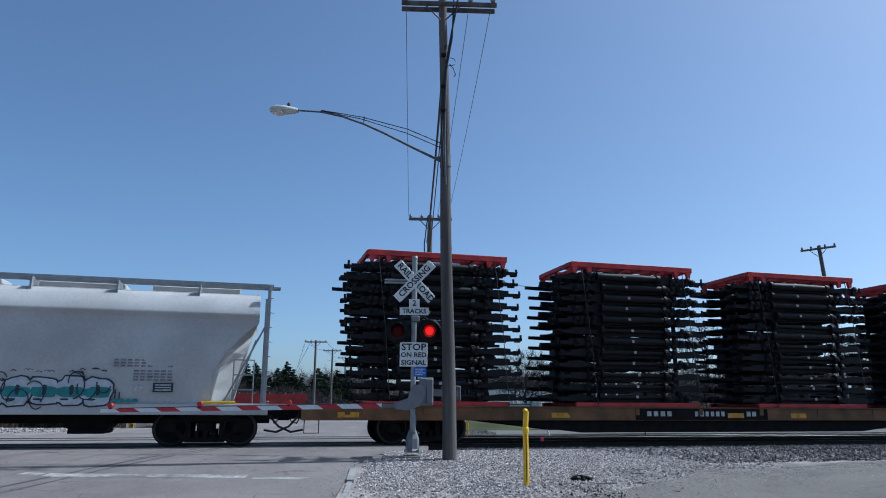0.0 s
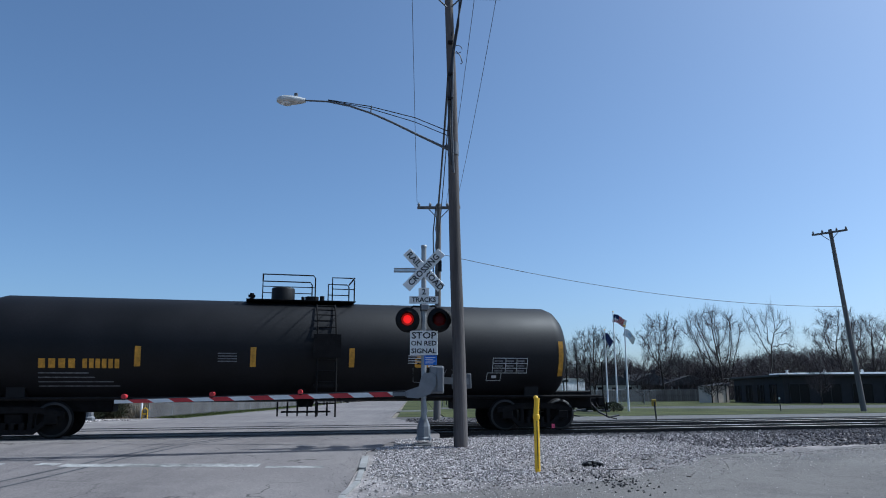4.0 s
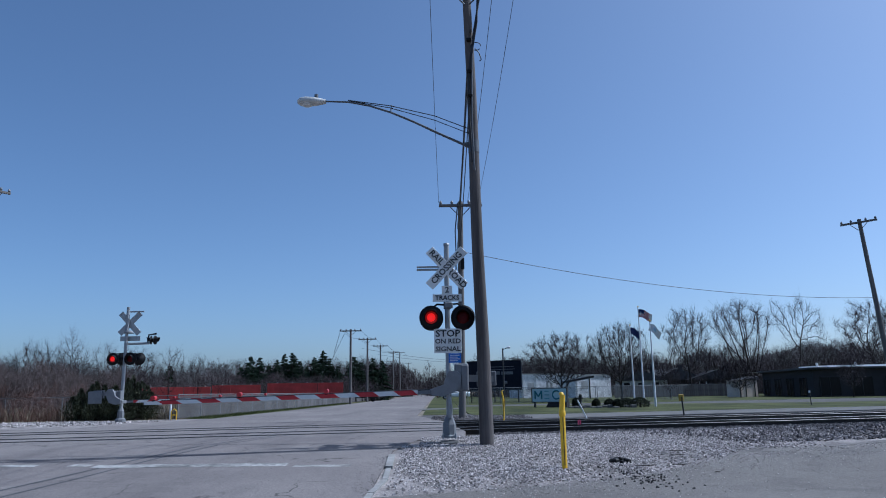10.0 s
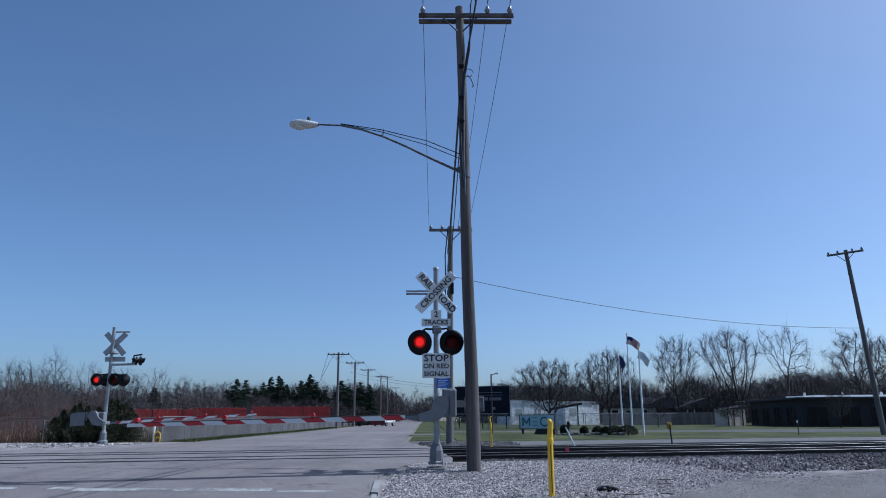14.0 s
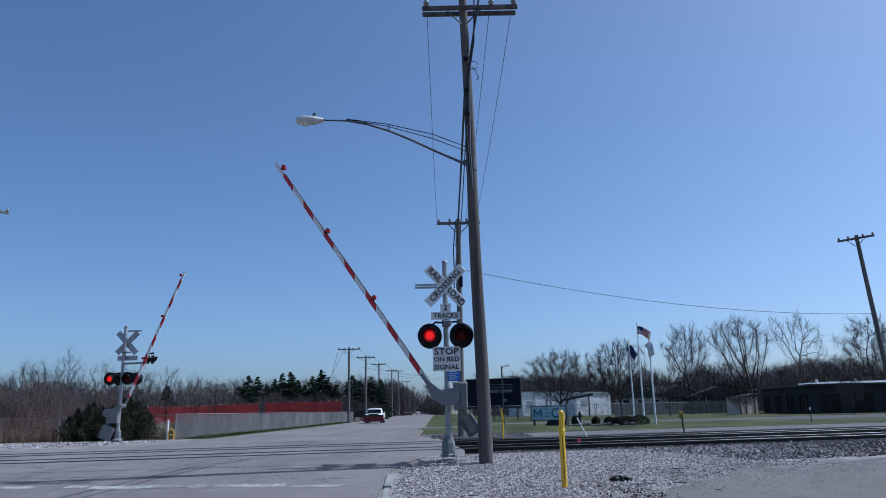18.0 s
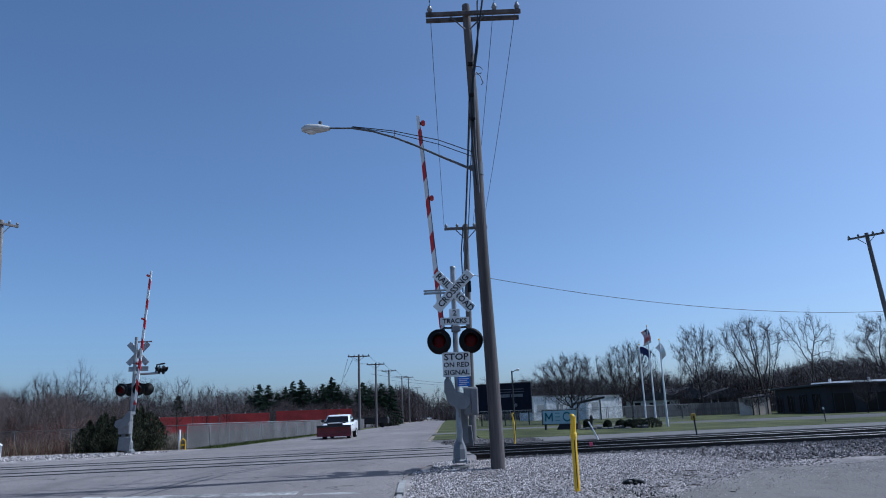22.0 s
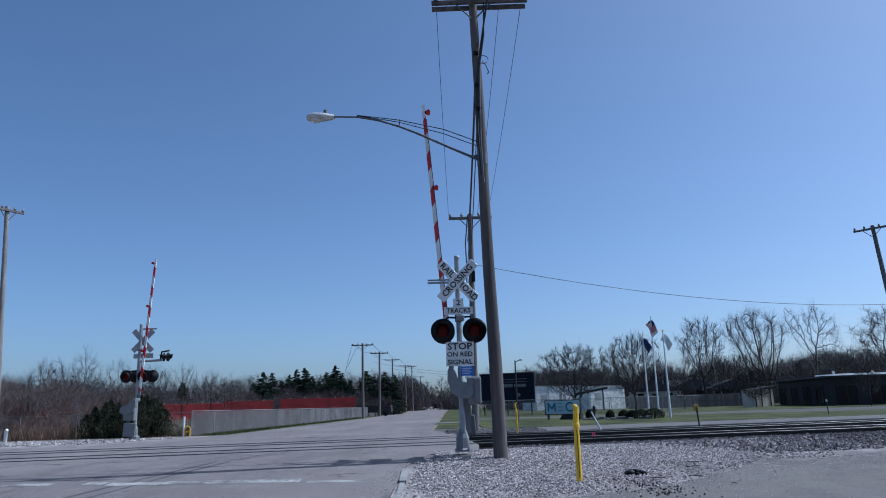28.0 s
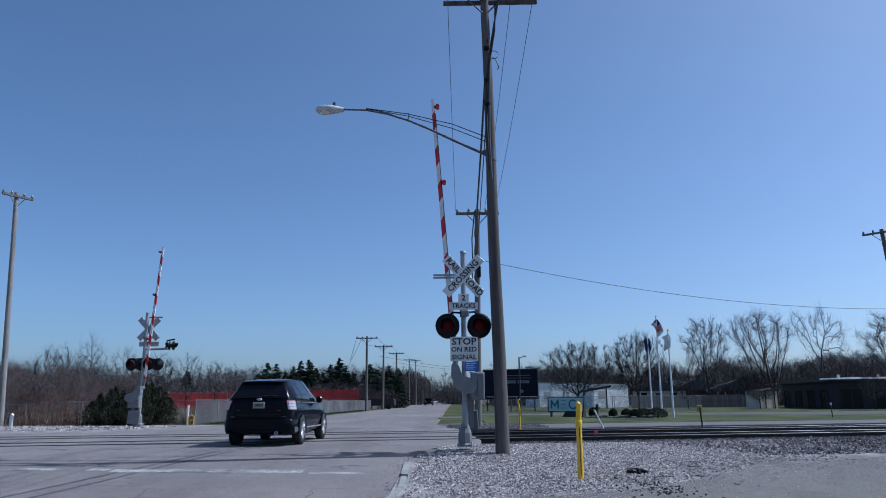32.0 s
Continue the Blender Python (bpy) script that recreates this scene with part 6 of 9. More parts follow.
    pl = part("number_plate", Mesh().box(-0.155, 0.155, -0.975, -0.94, 0.93, 1.085, 0.006), "plate", p, "pale licence plate")
    for k in range(6):
        part("plate_bar", Mesh().box(-0.115 + k * 0.04, -0.09 + k * 0.04, -0.981, -0.975, 0.975, 1.04), "letter", pl)
    part("badge", Mesh().lathe([(0.0, -0.955), (0.03, -0.95), (0.034, -0.90)], (0, 0, 1.15), "y", 16).moved(Matrix.Diagonal((2.2, 1, 1, 1))), "chrome", p, "oval bright badge")
    part("tailgate_strip", Mesh().box(-0.6, 0.6, -0.962, -0.94, 0.765, 0.775), "trim", p)
    part("exhaust", Mesh().tube([(0.5, -0.6, 0.33), (0.5, -1.0, 0.33)], 0.035, 12), "trim", p)
    part("exhaust_tip", Mesh().lathe([(0.03, -1.0), (0.042, -1.006), (0.042, -0.93), (0.036, -0.93)], (0.5, 0, 0.33), "y", 14), "chrome", p, "bright exhaust tip")
    for ob in p.children:
        ob.matrix_basis = Matrix.Diagonal((0.95, 1, 1, 1)) @ ob.matrix_basis
    return p


def pickup():
    """Origin under the front axle; drives towards its +y."""
    p = thing("pickup_truck", pose(-8, 100, 0), "white extended-cab pickup truck with a dark red snow plow", "pickup truck")
    def ring(w, lo, mid, top):
        return [(w * 0.85, lo), (w * 0.98, lo + 0.08), (w, mid), (w, (mid + top) / 2), (w * 0.97, top - 0.04), (w * 0.88, top)]
    st = [(-4.75, ring(0.97, 0.55, 0.8, 1.42)), (-4.7, ring(1.0, 0.5, 0.8, 1.44)), (-2.45, ring(1.0, 0.48, 0.8, 1.44))]
    part("bed", loft(st), "white_paint", p, "white cargo bed")
    st = [(-2.42, ring(1.0, 0.48, 0.8, 1.30)), (-0.4, ring(1.0, 0.48, 0.8, 1.30)), (0.1, ring(1.0, 0.5, 0.8, 1.26)), (0.75, ring(0.97, 0.52, 0.8, 1.20)), (0.92, ring(0.92, 0.55, 0.8, 1.10))]
    part("body", loft(st), "white_paint", p, "white cab body and bonnet")
    def top(w0, z0, w1, z1):
        return [(w0, z0), (w0 * 0.98, z0 + (z1 - z0) * 0.35), (w1 * 1.03, z0 + (z1 - z0) * 0.85), (w1 * 0.97, z1 - 0.02), (w1 * 0.6, z1)]
    cab = [(-2.4, top(0.95, 1.28, 0.86, 1.34)), (-2.3, top(0.96, 1.28, 0.80, 1.88)), (-1.9, top(0.96, 1.28, 0.78, 1.95)), (-1.0, top(0.96, 1.28, 0.78, 1.94)), (-0.75, top(0.95, 1.28, 0.78, 1.86)), (-0.05, top(0.93, 1.24, 0.86, 1.27))]
    part("roof", loft(cab), "white_paint", p, "white cab roof")
    part("windscreen", Mesh().add([(-0.84, -0.10, 1.29), (0.84, -0.10, 1.29), (0.72, -0.73, 1.84), (-0.72, -0.73, 1.84)], [(0, 1, 2, 3)]).moved(pose(0, 0.03, 0.02)), "car_glass", p, "dark windscreen")
    part("sun_strip", Mesh().add([(-0.74, -0.66, 1.775), (0.74, -0.66, 1.775), (0.72, -0.72, 1.83), (-0.72, -0.72, 1.83)], [(0, 1, 2, 3)]).moved(pose(0, 0.036, 0.026)), "mark_white", p)
    for s in (-1, 1):
        for pts in ([(-0.5, 1.36), (-1.25, 1.36), (-1.25, 1.84), (-0.92, 1.84)], [(-1.35, 1.36), (-2.1, 1.36), (-2.1, 1.82), (-1.35, 1.84)]):
            out = [(s * (0.962 - 0.13 * ((z - 1.28) / 0.62) + 0.006), y, z) for y, z in pts]
            part("side_window", Mesh().add(out, [(0, 1, 2, 3)]), "car_glass", p)
        part("mirror", Mesh().box(min(s * 1.0, s * 1.22), max(s * 1.0, s * 1.22), -0.52, -0.40, 1.34, 1.58, 0.03), "trim", p)
        part("plow_lamp", Mesh().box(min(s * 0.5, s * 0.78), max(s * 0.5, s * 0.78), 0.85, 1.0, 1.24, 1.40, 0.03), "trim", p, "black auxiliary plow lamp")
        part("headlamp", Mesh().box(min(s * 0.62, s * 0.95), max(s * 0.62, s * 0.95), 0.86, 0.95, 0.88, 1.08, 0.03), "tail_clear", p)
        part("door_handle", Mesh().box(min(s * 0.99, s * 1.015), max(s * 0.99, s * 1.015), -1.2, -1.02, 1.06, 1.1), "trim", p)
        for y in (0.0, -3.65):
            part("arch_gap", Mesh().lathe([(0.46, 0), (0.46, 0.02), (0, 0.02)], (s * 0.985 if s > 0 else s * 1.005, y, 0.42), "x", 22), "trim", p)
            wheel(p, s * 0.88, y, 0.40, 0.26)
    part("grille", Mesh().box(-0.6, 0.6, 0.90, 0.95, 0.86, 1.1, 0.02), "trim", p)
    part("bumper", Mesh().box(-0.98, 0.98, 0.86, 1.05, 0.52, 0.78, 0.04), "trim", p)
    part("beacon", Mesh().lathe([(0.05, 1.94), (0.05, 2.0), (0, 2.02)], (0, -1.3, 0), n=10), "yellow", p)
    blade_prof = [(1.55, 0.22), (1.48, 0.42), (1.47, 0.65), (1.52, 0.86), (1.60, 0.98), (1.63, 0.98), (1.56, 0.85), (1.52, 0.65), (1.53, 0.42), (1.60, 0.22)]
    plow = part("plow_blade", Mesh().prism(blade_prof, -1.22, 1.22, "x"), "plow_red", p, "dark red curved snow plow blade")
    for x in (-1.0, -0.5, 0.0, 0.5, 1.0):
        part("blade_rib", Mesh().prism([(1.38, 0.3), (1.36, 0.65), (1.48, 0.92), (1.5, 0.65)], x - 0.03, x + 0.03, "x"), "plow_red", plow)
    part("plow_flap", Mesh().box(-1.23, 1.23, 1.60, 1.64, 0.95, 1.10), "trim", plow, "black rubber deflector")
    part("plow_frame", Mesh().tube([(-0.5, 0.8, 0.5), (-0.3, 1.45, 0.45)], 0.06, 8).tube([(0.5, 0.8, 0.5), (0.3, 1.45, 0.45)], 0.06, 8).box(-0.55, 0.55, 0.98, 1.06, 0.6, 1.25), "trim", p)
    for ob in p.children:
        ob.matrix_basis = Matrix.Diagonal((0.85, 0.80, 0.755, 1)) @ ob.matrix_basis
    return p


def far_car():
    p = thing("car", pose(-7.4, 700, 0), "dark pickup far down the road, driving closer", "car")
    part("body", Mesh().box(-0.95, 0.95, -2.4, 2.4, 0.4, 1.05, 0.12), "suv_paint", p)
    part("cabin", Mesh().box(-0.85, 0.85, -0.9, 1.1, 1.0, 1.75, 0.25), "suv_paint", p)
    part("windscreen", Mesh().add([(-0.7, 1.12, 1.12), (0.7, 1.12, 1.12), (0.62, 0.98, 1.6), (-0.62, 0.98, 1.6)], [(0, 1, 2, 3)]), "car_glass", p)
    for x in (-0.85, 0.85):
        for y in (-1.5, 1.5):
            part("wheel", Mesh().lathe([(0, -0.12), (0.36, -0.12), (0.38, 0), (0.36, 0.12), (0, 0.12)], (x, y, 0.38), "x", 16), "tyre", p)
        part("headlamp", Mesh().box(x * 0.85 - 0.14, x * 0.85 + 0.14, 2.38, 2.43, 0.72, 0.88), "tail_clear", p)
    return p


def parked_car(x, y, turn, material, label):
    p = thing("car", pose(x, y, 0, 0, 0, turn), label, "car", "cars far down the road")
    part("body", Mesh().box(-0.9, 0.9, -2.2, 2.2, 0.32, 0.92, 0.15), material, p)
    part("cabin", Mesh().box(-0.78, 0.78, -1.3, 0.9, 0.9, 1.42, 0.22), "car_glass", p, "dark windows")
    part("roof", Mesh().box(-0.66, 0.66, -1.0, 0.6, 1.40, 1.45, 0.02), material, p)
    for sx in (-0.8, 0.8):
        for sy in (-1.4, 1.4):
            part("wheel", Mesh().lathe([(0, -0.1), (0.32, -0.1), (0.32, 0.1), (0, 0.1)], (sx, sy, 0.32), "x", 14), "tyre", p)
    return p


the_suv, the_pickup, the_far_car = suv(), pickup(), far_car()
parked_car(-3.4, 330, 0, "suv_paint", "dark car far down the road")
parked_car(-10.5, 300, 180, "white_paint", "white car parked far down the road")
parked_car(-14.5, 285, 90, "white_paint", "white car parked beside a far driveway")


def vehicle_motion():
    def lie(x, y, turn, base, rise=0.0):
        """On the ground at (x, y), tipped with the slope between the axles."""
        a = radians(turn)
        fx, fy = x - base * math.sin(a), y + base * math.cos(a)
        z, zf = ground_z(x, y), ground_z(fx, fy)
        return pose(x, y, z + 0.004, math.degrees(math.atan2(zf - z, base)) if base > 0 else math.degrees(math.atan2(z - zf, -base)), 0, turn)
    rows = [(0, -5.3, -80, 0), (20, -5.3, -68, 0), (26, -5.3, -22, 0), (28, -5.3, -6.5, 0), (29, -5.3, 0.2, 0), (29.5, -5.28, 2.0, 0), (30, -5.26, 5.0, 0), (30.5, -5.25, 8.5, 0), (31, -5.22, 12.3, -1), (31.5, -5.12, 15.7, -1), (32, -5.1, 19.5, -0.5)]
    walk(the_suv, [(t, lie(x, y, h, 2.82)) for t, x, y, h in rows])
    rows = [(0, 17, 117, 75), (4, 11.5, 116, 80), (7, 3.9, 114, 85), (9, 1.2, 113, 90), (11, -2.0, 112, 95), (12, -4.5, 110, 105), (13, -6.1, 105.5, 135), (14, -7.0, 100, 165), (15, -7.2, 93, 177), (16, -7.2, 86, 180), (18, -7.1, 75, 180.5), (20, -7.33, 62, 181.5), (22, -7.42, 46.5, 180.5), (23, -7.78, 39, 179.5), (24, -8.27, 31.0, 179.5),
            (24.5, -8.58, 28.0, 179), (25.5, -9.2, 20.5, 177), (26.5, -9.3, 11, 180), (28, -9.3, -6, 180), (32, -9.3, -50, 180)]
    walk(the_pickup, [(t, lie(x, y, h, -3.0)) for t, x, y, h in rows])
    rows = [(0, 620), (15, 430), (24, 310), (26.5, 283), (28, 262), (30, 225), (31, 200), (32, 176)]
    walk(the_far_car, [(t, pose(-7.0 - y * 0.004, y, 0, 0, 0, 180)) for t, y in rows])


# ---- background ----
M["bark"] = mat("grey_brown_bark", (0.045, 0.038, 0.035), 0.95, vary=0.3, scale=3, fine=20, bump=0.4, rand=0.25, spec=0.12)
M["twig"] = mat("bare_twigs", (0.043, 0.036, 0.038), 0.95, vary=0.25, scale=2, fine=9, bump=0, rand=0.25, spec=0.12)
M["brush"] = mat("grey_brown_brush_stems", (0.088, 0.070, 0.066), 0.95, vary=0.35, scale=0.6, fine=5, bump=0, rand=0.25, spec=0.12)
M["russet"] = mat("russet_brush_stems", (0.13, 0.075, 0.06), 0.95, vary=0.3, scale=1.5, fine=5, bump=0, spec=0.12)
M["wood_stems"] = mat("dark_far_wood_stems", (0.085, 0.068, 0.068), 0.95, vary=0.35, scale=0.3, fine=4, bump=0, spec=0.12)
M["dark_pane"] = mat("dark_window_pane", (0.01, 0.011, 0.013), 0.15, vary=0.1, bump=0, spec=0.15)
M["needle"] = mat("dark_conifer_needles", (0.018, 0.030, 0.018), 0.9, vary=0.4, scale=1.5, fine=8, bump=0, rand=0.2, spec=0.12)
M["juniper"] = mat("juniper_foliage", (0.050, 0.055, 0.034), 0.9, vary=0.45, scale=2.5, fine=10, bump=0, spec=0.12)
M["hedge"] = mat("clipped_shrub_leaves", (0.011, 0.015, 0.009), 0.9, vary=0.4, scale=4, fine=14, bump=0, spec=0.12)
M["straw"] = mat("dead_straw_grass", (0.20, 0.165, 0.12), 0.95, vary=0.3, scale=1.0, fine=6, bump=0, spec=0.12)
M["turf"] = mat("green_turf_blades", (0.062, 0.075, 0.028), 0.95, vary=0.35, scale=0.8, fine=6, bump=0, spec=0.12)
M["container_red"] = mat("faded_red_container_paint", (0.40, 0.045, 0.04), 0.7, vary=0.25, scale=0.9, fine=12, bump=0.1)
M["slat"] = mat("weathered_fence_slats", (0.125, 0.12, 0.122), 0.8, vary=0.3, scale=0.5, fine=7, bump=0.05, spec=0.12)
M["crumb"] = mat("broken_asphalt", (0.03, 0.03, 0.032), 0.9, vary=0.3, scale=9, spec=0.12)
M["ochre"] = mat("dark_ochre_paint", (0.36, 0.24, 0.03), 0.7, vary=0.25, scale=6)
M["chainlink"] = mat("chain_link_wire", (0.20, 0.205, 0.21), 0.7, 0.3, vary=0.15, scale=3, bump=0)
M["board"] = mat("dark_billboard_face", (0.008, 0.011, 0.022), 0.5, vary=0.2, scale=1.2, bump=0.02, spec=0.1)
M["panel_white"] = mat("whitewashed_block_wall", (0.70, 0.69, 0.68), 0.85, vary=0.28, scale=1.6, fine=8, bump=0.15)
M["sign_pale"] = mat("pale_blue_sign_face", (0.45, 0.58, 0.62), 0.5, vary=0.08, scale=2, bump=0.02)
M["sign_pale_teal"] = mat("pale_teal_sign_shapes", (0.16, 0.34, 0.36), 0.5, vary=0.1)
M["sign_teal"] = mat("dark_teal_sign_shapes", (0.03, 0.16, 0.20), 0.5, vary=0.1)
M["brick_dark"] = mat("dark_brown_brick_wall", (0.028, 0.026, 0.028), 0.9, vary=0.25, scale=1.5, fine=18, bump=0.25)
M["roof_white"] = mat("white_roof_membrane", (0.75, 0.75, 0.74), 0.6, vary=0.1, scale=2)
M["roof_grey"] = mat("grey_shingles", (0.06, 0.06, 0.065), 0.9, vary=0.3, scale=2, fine=12, bump=0.3, spec=0.12)
M["siding"] = mat("pale_house_siding", (0.36, 0.36, 0.35), 0.8, vary=0.15, scale=1.2)
M["fence_wood"] = mat("weathered_board_fence", (0.17, 0.145, 0.13), 0.9, vary=0.3, scale=2, fine=14, rand=0.2)
M["beige"] = mat("beige_wall", (0.62, 0.52, 0.44), 0.85, vary=0.15, scale=1)
M["flag_red"] = mat("red_cloth", (0.45, 0.02, 0.03), 0.85, vary=0.1)
M["flag_white"] = mat("white_cloth", (0.72, 0.72, 0.72), 0.85, vary=0.08)
M["flag_blue"] = mat("navy_cloth", (0.015, 0.025, 0.10), 0.85, vary=0.1)
M["pink"] = mat("pink_marker", (0.85, 0.10, 0.20), 0.6, vary=0.1)


def polar(az, d):
    a = radians(az)
    return d * math.sin(a), d * math.cos(a)


# ---- far ground surfaces ----
def strip(w0, w1, s0, s1, z, name, material, label):
    pts = [at(s0, w0), at(s1, w0), at(s1, w1), at(s0, w1)]
    return flat([(p.x, p.y) for p in pts], z, name, material, label, thick=0.1)


strip(29.0, 33.5, 8.0, 400, 0.0, "frontage_lane", "concrete", "pale gravel and concrete strip beyond the tracks")
flat([(1.2, 37.0), *[tuple(at(s, 33.6).xy) for s in (9, 60, 300)], *[tuple(at(s, 44.4).xy) for s in (300, 44, 36)], (14, 55.5), (1.0, 55.5)], 0.006, "lawn", "grass", "thin early-spring lawn beside the street", thick=0.1)
flat([(1.0, 55.6), (14, 55.6), tuple(at(36, 44.5).xy), tuple(at(300, 44.5).xy), tuple(at(300, 50).xy), (60, 72), (44, 66), (20, 62), (1.0, 62)], 0.0, "side_street", "street", "grey side street and car park beyond the lawn", thick=0.1)
flat([(1.0, 62.2), (20, 62.2), (44, 66.2), (60, 72.2), (200, 110), (200, 240), (1.0, 240)], 0.004, "lawn", "grass", "early-spring lawn round the buildings", thick=0.1)
flat([(-0.9, 30.0), (3.4, 29.5), (8, 31), (8.5, 33.5), (1.2, 36.8), (-1.2, 36.5)], -0.004, "gravel_shoulder", "ballast_bed", "grey gravel round the pole beyond the tracks", thick=0.1)
flat([(-13.2, 36.2), (-12.0, 60), (-11.6, 100), (-11.9, 200), (-60, 200), (-110, 130), (-110, 40), (-45, 33.5), (-20, 35)], 0.0, "field", "drygrass", "dry straw-coloured field behind the fence", thick=0.1)
flat([(-11.5, 36.5), (-10.7, 75), (-10.8, 160), (-11.8, 160), (-11.7, 75), (-13.1, 36.5)], 0.008, "verge", "grass", "grass verge between road and fence", thick=0.08)
flat([(-13.4, 27.5), (-12.6, 31.4), (-11.7, 36.3), (-13.2, 36.2), (-20, 34.2), (-45, 32.6), (-60, 28), (-40, 25), *[tuple(at(s, 29.2).xy) for s in (-30, -17)]], 0.002, "gravel_shoulder", "fines", "pale gravel shoulder beside the crossing", thick=0.1)


def colonize(seed, h, fork, crown, count, step, up=0.0, wander=0.25):
    """A bare tree that grows towards points spread through its crown. crown(r) gives one such point."""
    rs = np.random.RandomState(seed)
    goals = np.array([crown(rs) for _ in range(count)]) * h
    step *= h
    pos = [np.array((0.0, 0.0, -0.1))]
    par = [-1]
    bow = rs.normal(0, 0.012, 2) * h
    k = max(2, int(fork * h / step))
    for i in range(1, k + 1):
        f = i / k
        pos.append(np.array((bow[0] * math.sin(3 * f), bow[1] * math.sin(2.5 * f), fork * h * f)))
        par.append(i - 1)
    near = np.full(len(goals), 1e9)
    who = np.zeros(len(goals), int)
    def note(first):
        fresh = np.array(pos[first:])
        d = np.linalg.norm(goals[:, None] - fresh[None], axis=2)
        j = d.argmin(1)
        m = d[np.arange(len(goals)), j]
        hit = m < near
        near[hit], who[hit] = m[hit], first + j[hit]
    kids = {}
    note(0)
    for _ in range(110):
        alive = near > step * 1.5
        if not alive.any():
            break
        pull = {}
        for g in np.nonzero(alive)[0]:
            v = goals[g] - pos[who[g]]
            q = pull.setdefault(who[g], np.zeros(3))
            q += v / (np.linalg.norm(v) + 1e-9)
        first = len(pos)
        for i, v in pull.items():
            if kids.get(i, 0) > 3:
                near[who == i] = 0.0
                continue
            kids[i] = kids.get(i, 0) + 1
            d = v / (np.linalg.norm(v) + 1e-9) + rs.normal(0, wander, 3) + (0, 0, up)
            pos.append(pos[i] + d / (np.linalg.norm(d) + 1e-9) * step)
            par.append(i)
        if len(pos) > 2600:
            break
        if len(pos) > first:
            note(first)
    n = len(pos)
    rad = np.zeros(n)
    tip = 0.0015 * h
    for i in range(n - 1, -1, -1):
        rad[i] = max(rad[i], tip ** 2.25) ** (1 / 2.25)
        if par[i] >= 0:
            rad[par[i]] += rad[i] ** 2.25
    return pos, par, np.minimum(rad, 0.022 * h), rs


def tree_meshes(seed, h, fork, crown, count=420, step=0.03, up=0.0, twigs=3, wander=0.25, twig=0.07):
    """Trunk and limbs in one mesh, branches and twigs in another."""
    pos, par, rad, rs = colonize(seed, h, fork, crown, count, step, up, wander)
    stem, fine = ([], []), ([], [])
    def bar(a, b, ra, rb, n, to):
        d = Vector(b - a)
        if d.length < 1e-6:
            return
        side = d.cross(Vector((0.3, 1, 0.2))).normalized()
        other = d.normalized().cross(side)
        k = len(to[0])
        for p, r in ((a, ra), (b, rb)):
            for i in range(n):
                t = 2 * math.pi * i / n
                to[0].append(tuple(Vector(p) + (side * math.cos(t) + other * math.sin(t)) * r))
        to[1].extend((k + i, k + (i + 1) % n, k + n + (i + 1) % n, k + n + i) for i in range(n))
    for i in range(1, len(pos)):
        a, b = pos[par[i]], pos[i]
        thick = rad[i] > 0.0042 * h
        bar(a, b, rad[par[i]] if rad[par[i]] < rad[i] * 1.6 else rad[i] * 1.25, rad[i], 7 if thick else 3, stem if thick else fine)
        if rad[i] < 0.0034 * h and twigs:
            d = (b - a) / (np.linalg.norm(b - a) + 1e-9)
            for _ in range(twigs):
                t = d + rs.normal(0, 0.55, 3) + (0, 0, 0.15 + up)
                t = t / np.linalg.norm(t) * h * twig * rs.uniform(0.4, 1.15)
                w = 0.00085 * h
                for q, v in ((b, t), (b + t * rs.uniform(0.3, 0.6), (t + rs.normal(0, 0.5, 3) * np.linalg.norm(t)) * 0.6)):
                    k = len(fine[0])
                    fine[0].extend([(q[0] - w, q[1], q[2]), (q[0] + w, q[1], q[2]), (q[0], q[1] + w, q[2]), tuple(q + v)])
                    fine[1].extend([(k, k + 1, k + 3), (k + 1, k + 2, k + 3), (k + 2, k, k + 3)])
    out = []
    for name, (v, f) in (("trunk", stem), ("crown", fine)):
        me = bpy.data.meshes.new(name)
        me.from_pydata(v, [], f)
        out.append(me)
    return out


def dome(cz, rx, rz, hollow=0.5, lean=0.0):
    """Points through the outer part of an egg-shaped crown."""
    def one(r):
        d = r.normal(0, 1, 3)
        d /= np.linalg.norm(d)
        k = (hollow ** 3 + (1 - hollow ** 3) * r.rand()) ** (1 / 3) * r.choice((0.82, 0.93, 1.0, 1.04))
        return np.array((d[0] * rx * k + lean * (d[2] * k + 1) * 0.5, d[1] * rx * k, cz + d[2] * rz * k))
    return one


def fan(z0, spread, lean=0.0):
    """Points through an upswept crown that widens towards its top."""
    def one(r):
        f = r.rand() ** 0.6
        a, q = r.uniform(0, 6.28), math.sqrt(r.rand())
        edge = (0.05 + spread * f ** 0.9) * (1 if f < 0.8 else 1 - 1.6 * (f - 0.8))
        return np.array((math.cos(a) * edge * q + lean * f, math.sin(a) * edge * q, z0 + (0.98 - z0) * f * (1 - 0.12 * q)))
    return one


def lobes(*balls):
    """Points through several round masses (x, z, radius)."""
    def one(r):
        x, z, rad = balls[r.randint(len(balls))]
        d = r.normal(0, 1, 3)
        d *= rad * r.rand() ** 0.4 / np.linalg.norm(d)
        return np.array((x + d[0], d[1], z + d[2] * 0.9))
    return one


def tree(meshes, x, y, turn, size=1.0, label="bare leafless tree with fine grey-brown twigs", group="bare trees", wide=1.0):
    p = thing("tree", pose(x, y, 0, 0, 0, turn), label, "tree", group)
    m = Matrix.Diagonal((size * wide, size * wide, size, 1))
    part("trunk", meshes[0], "bark", p, m=m)
    part("crown", meshes[1], "twig", p, m=m)
    return p


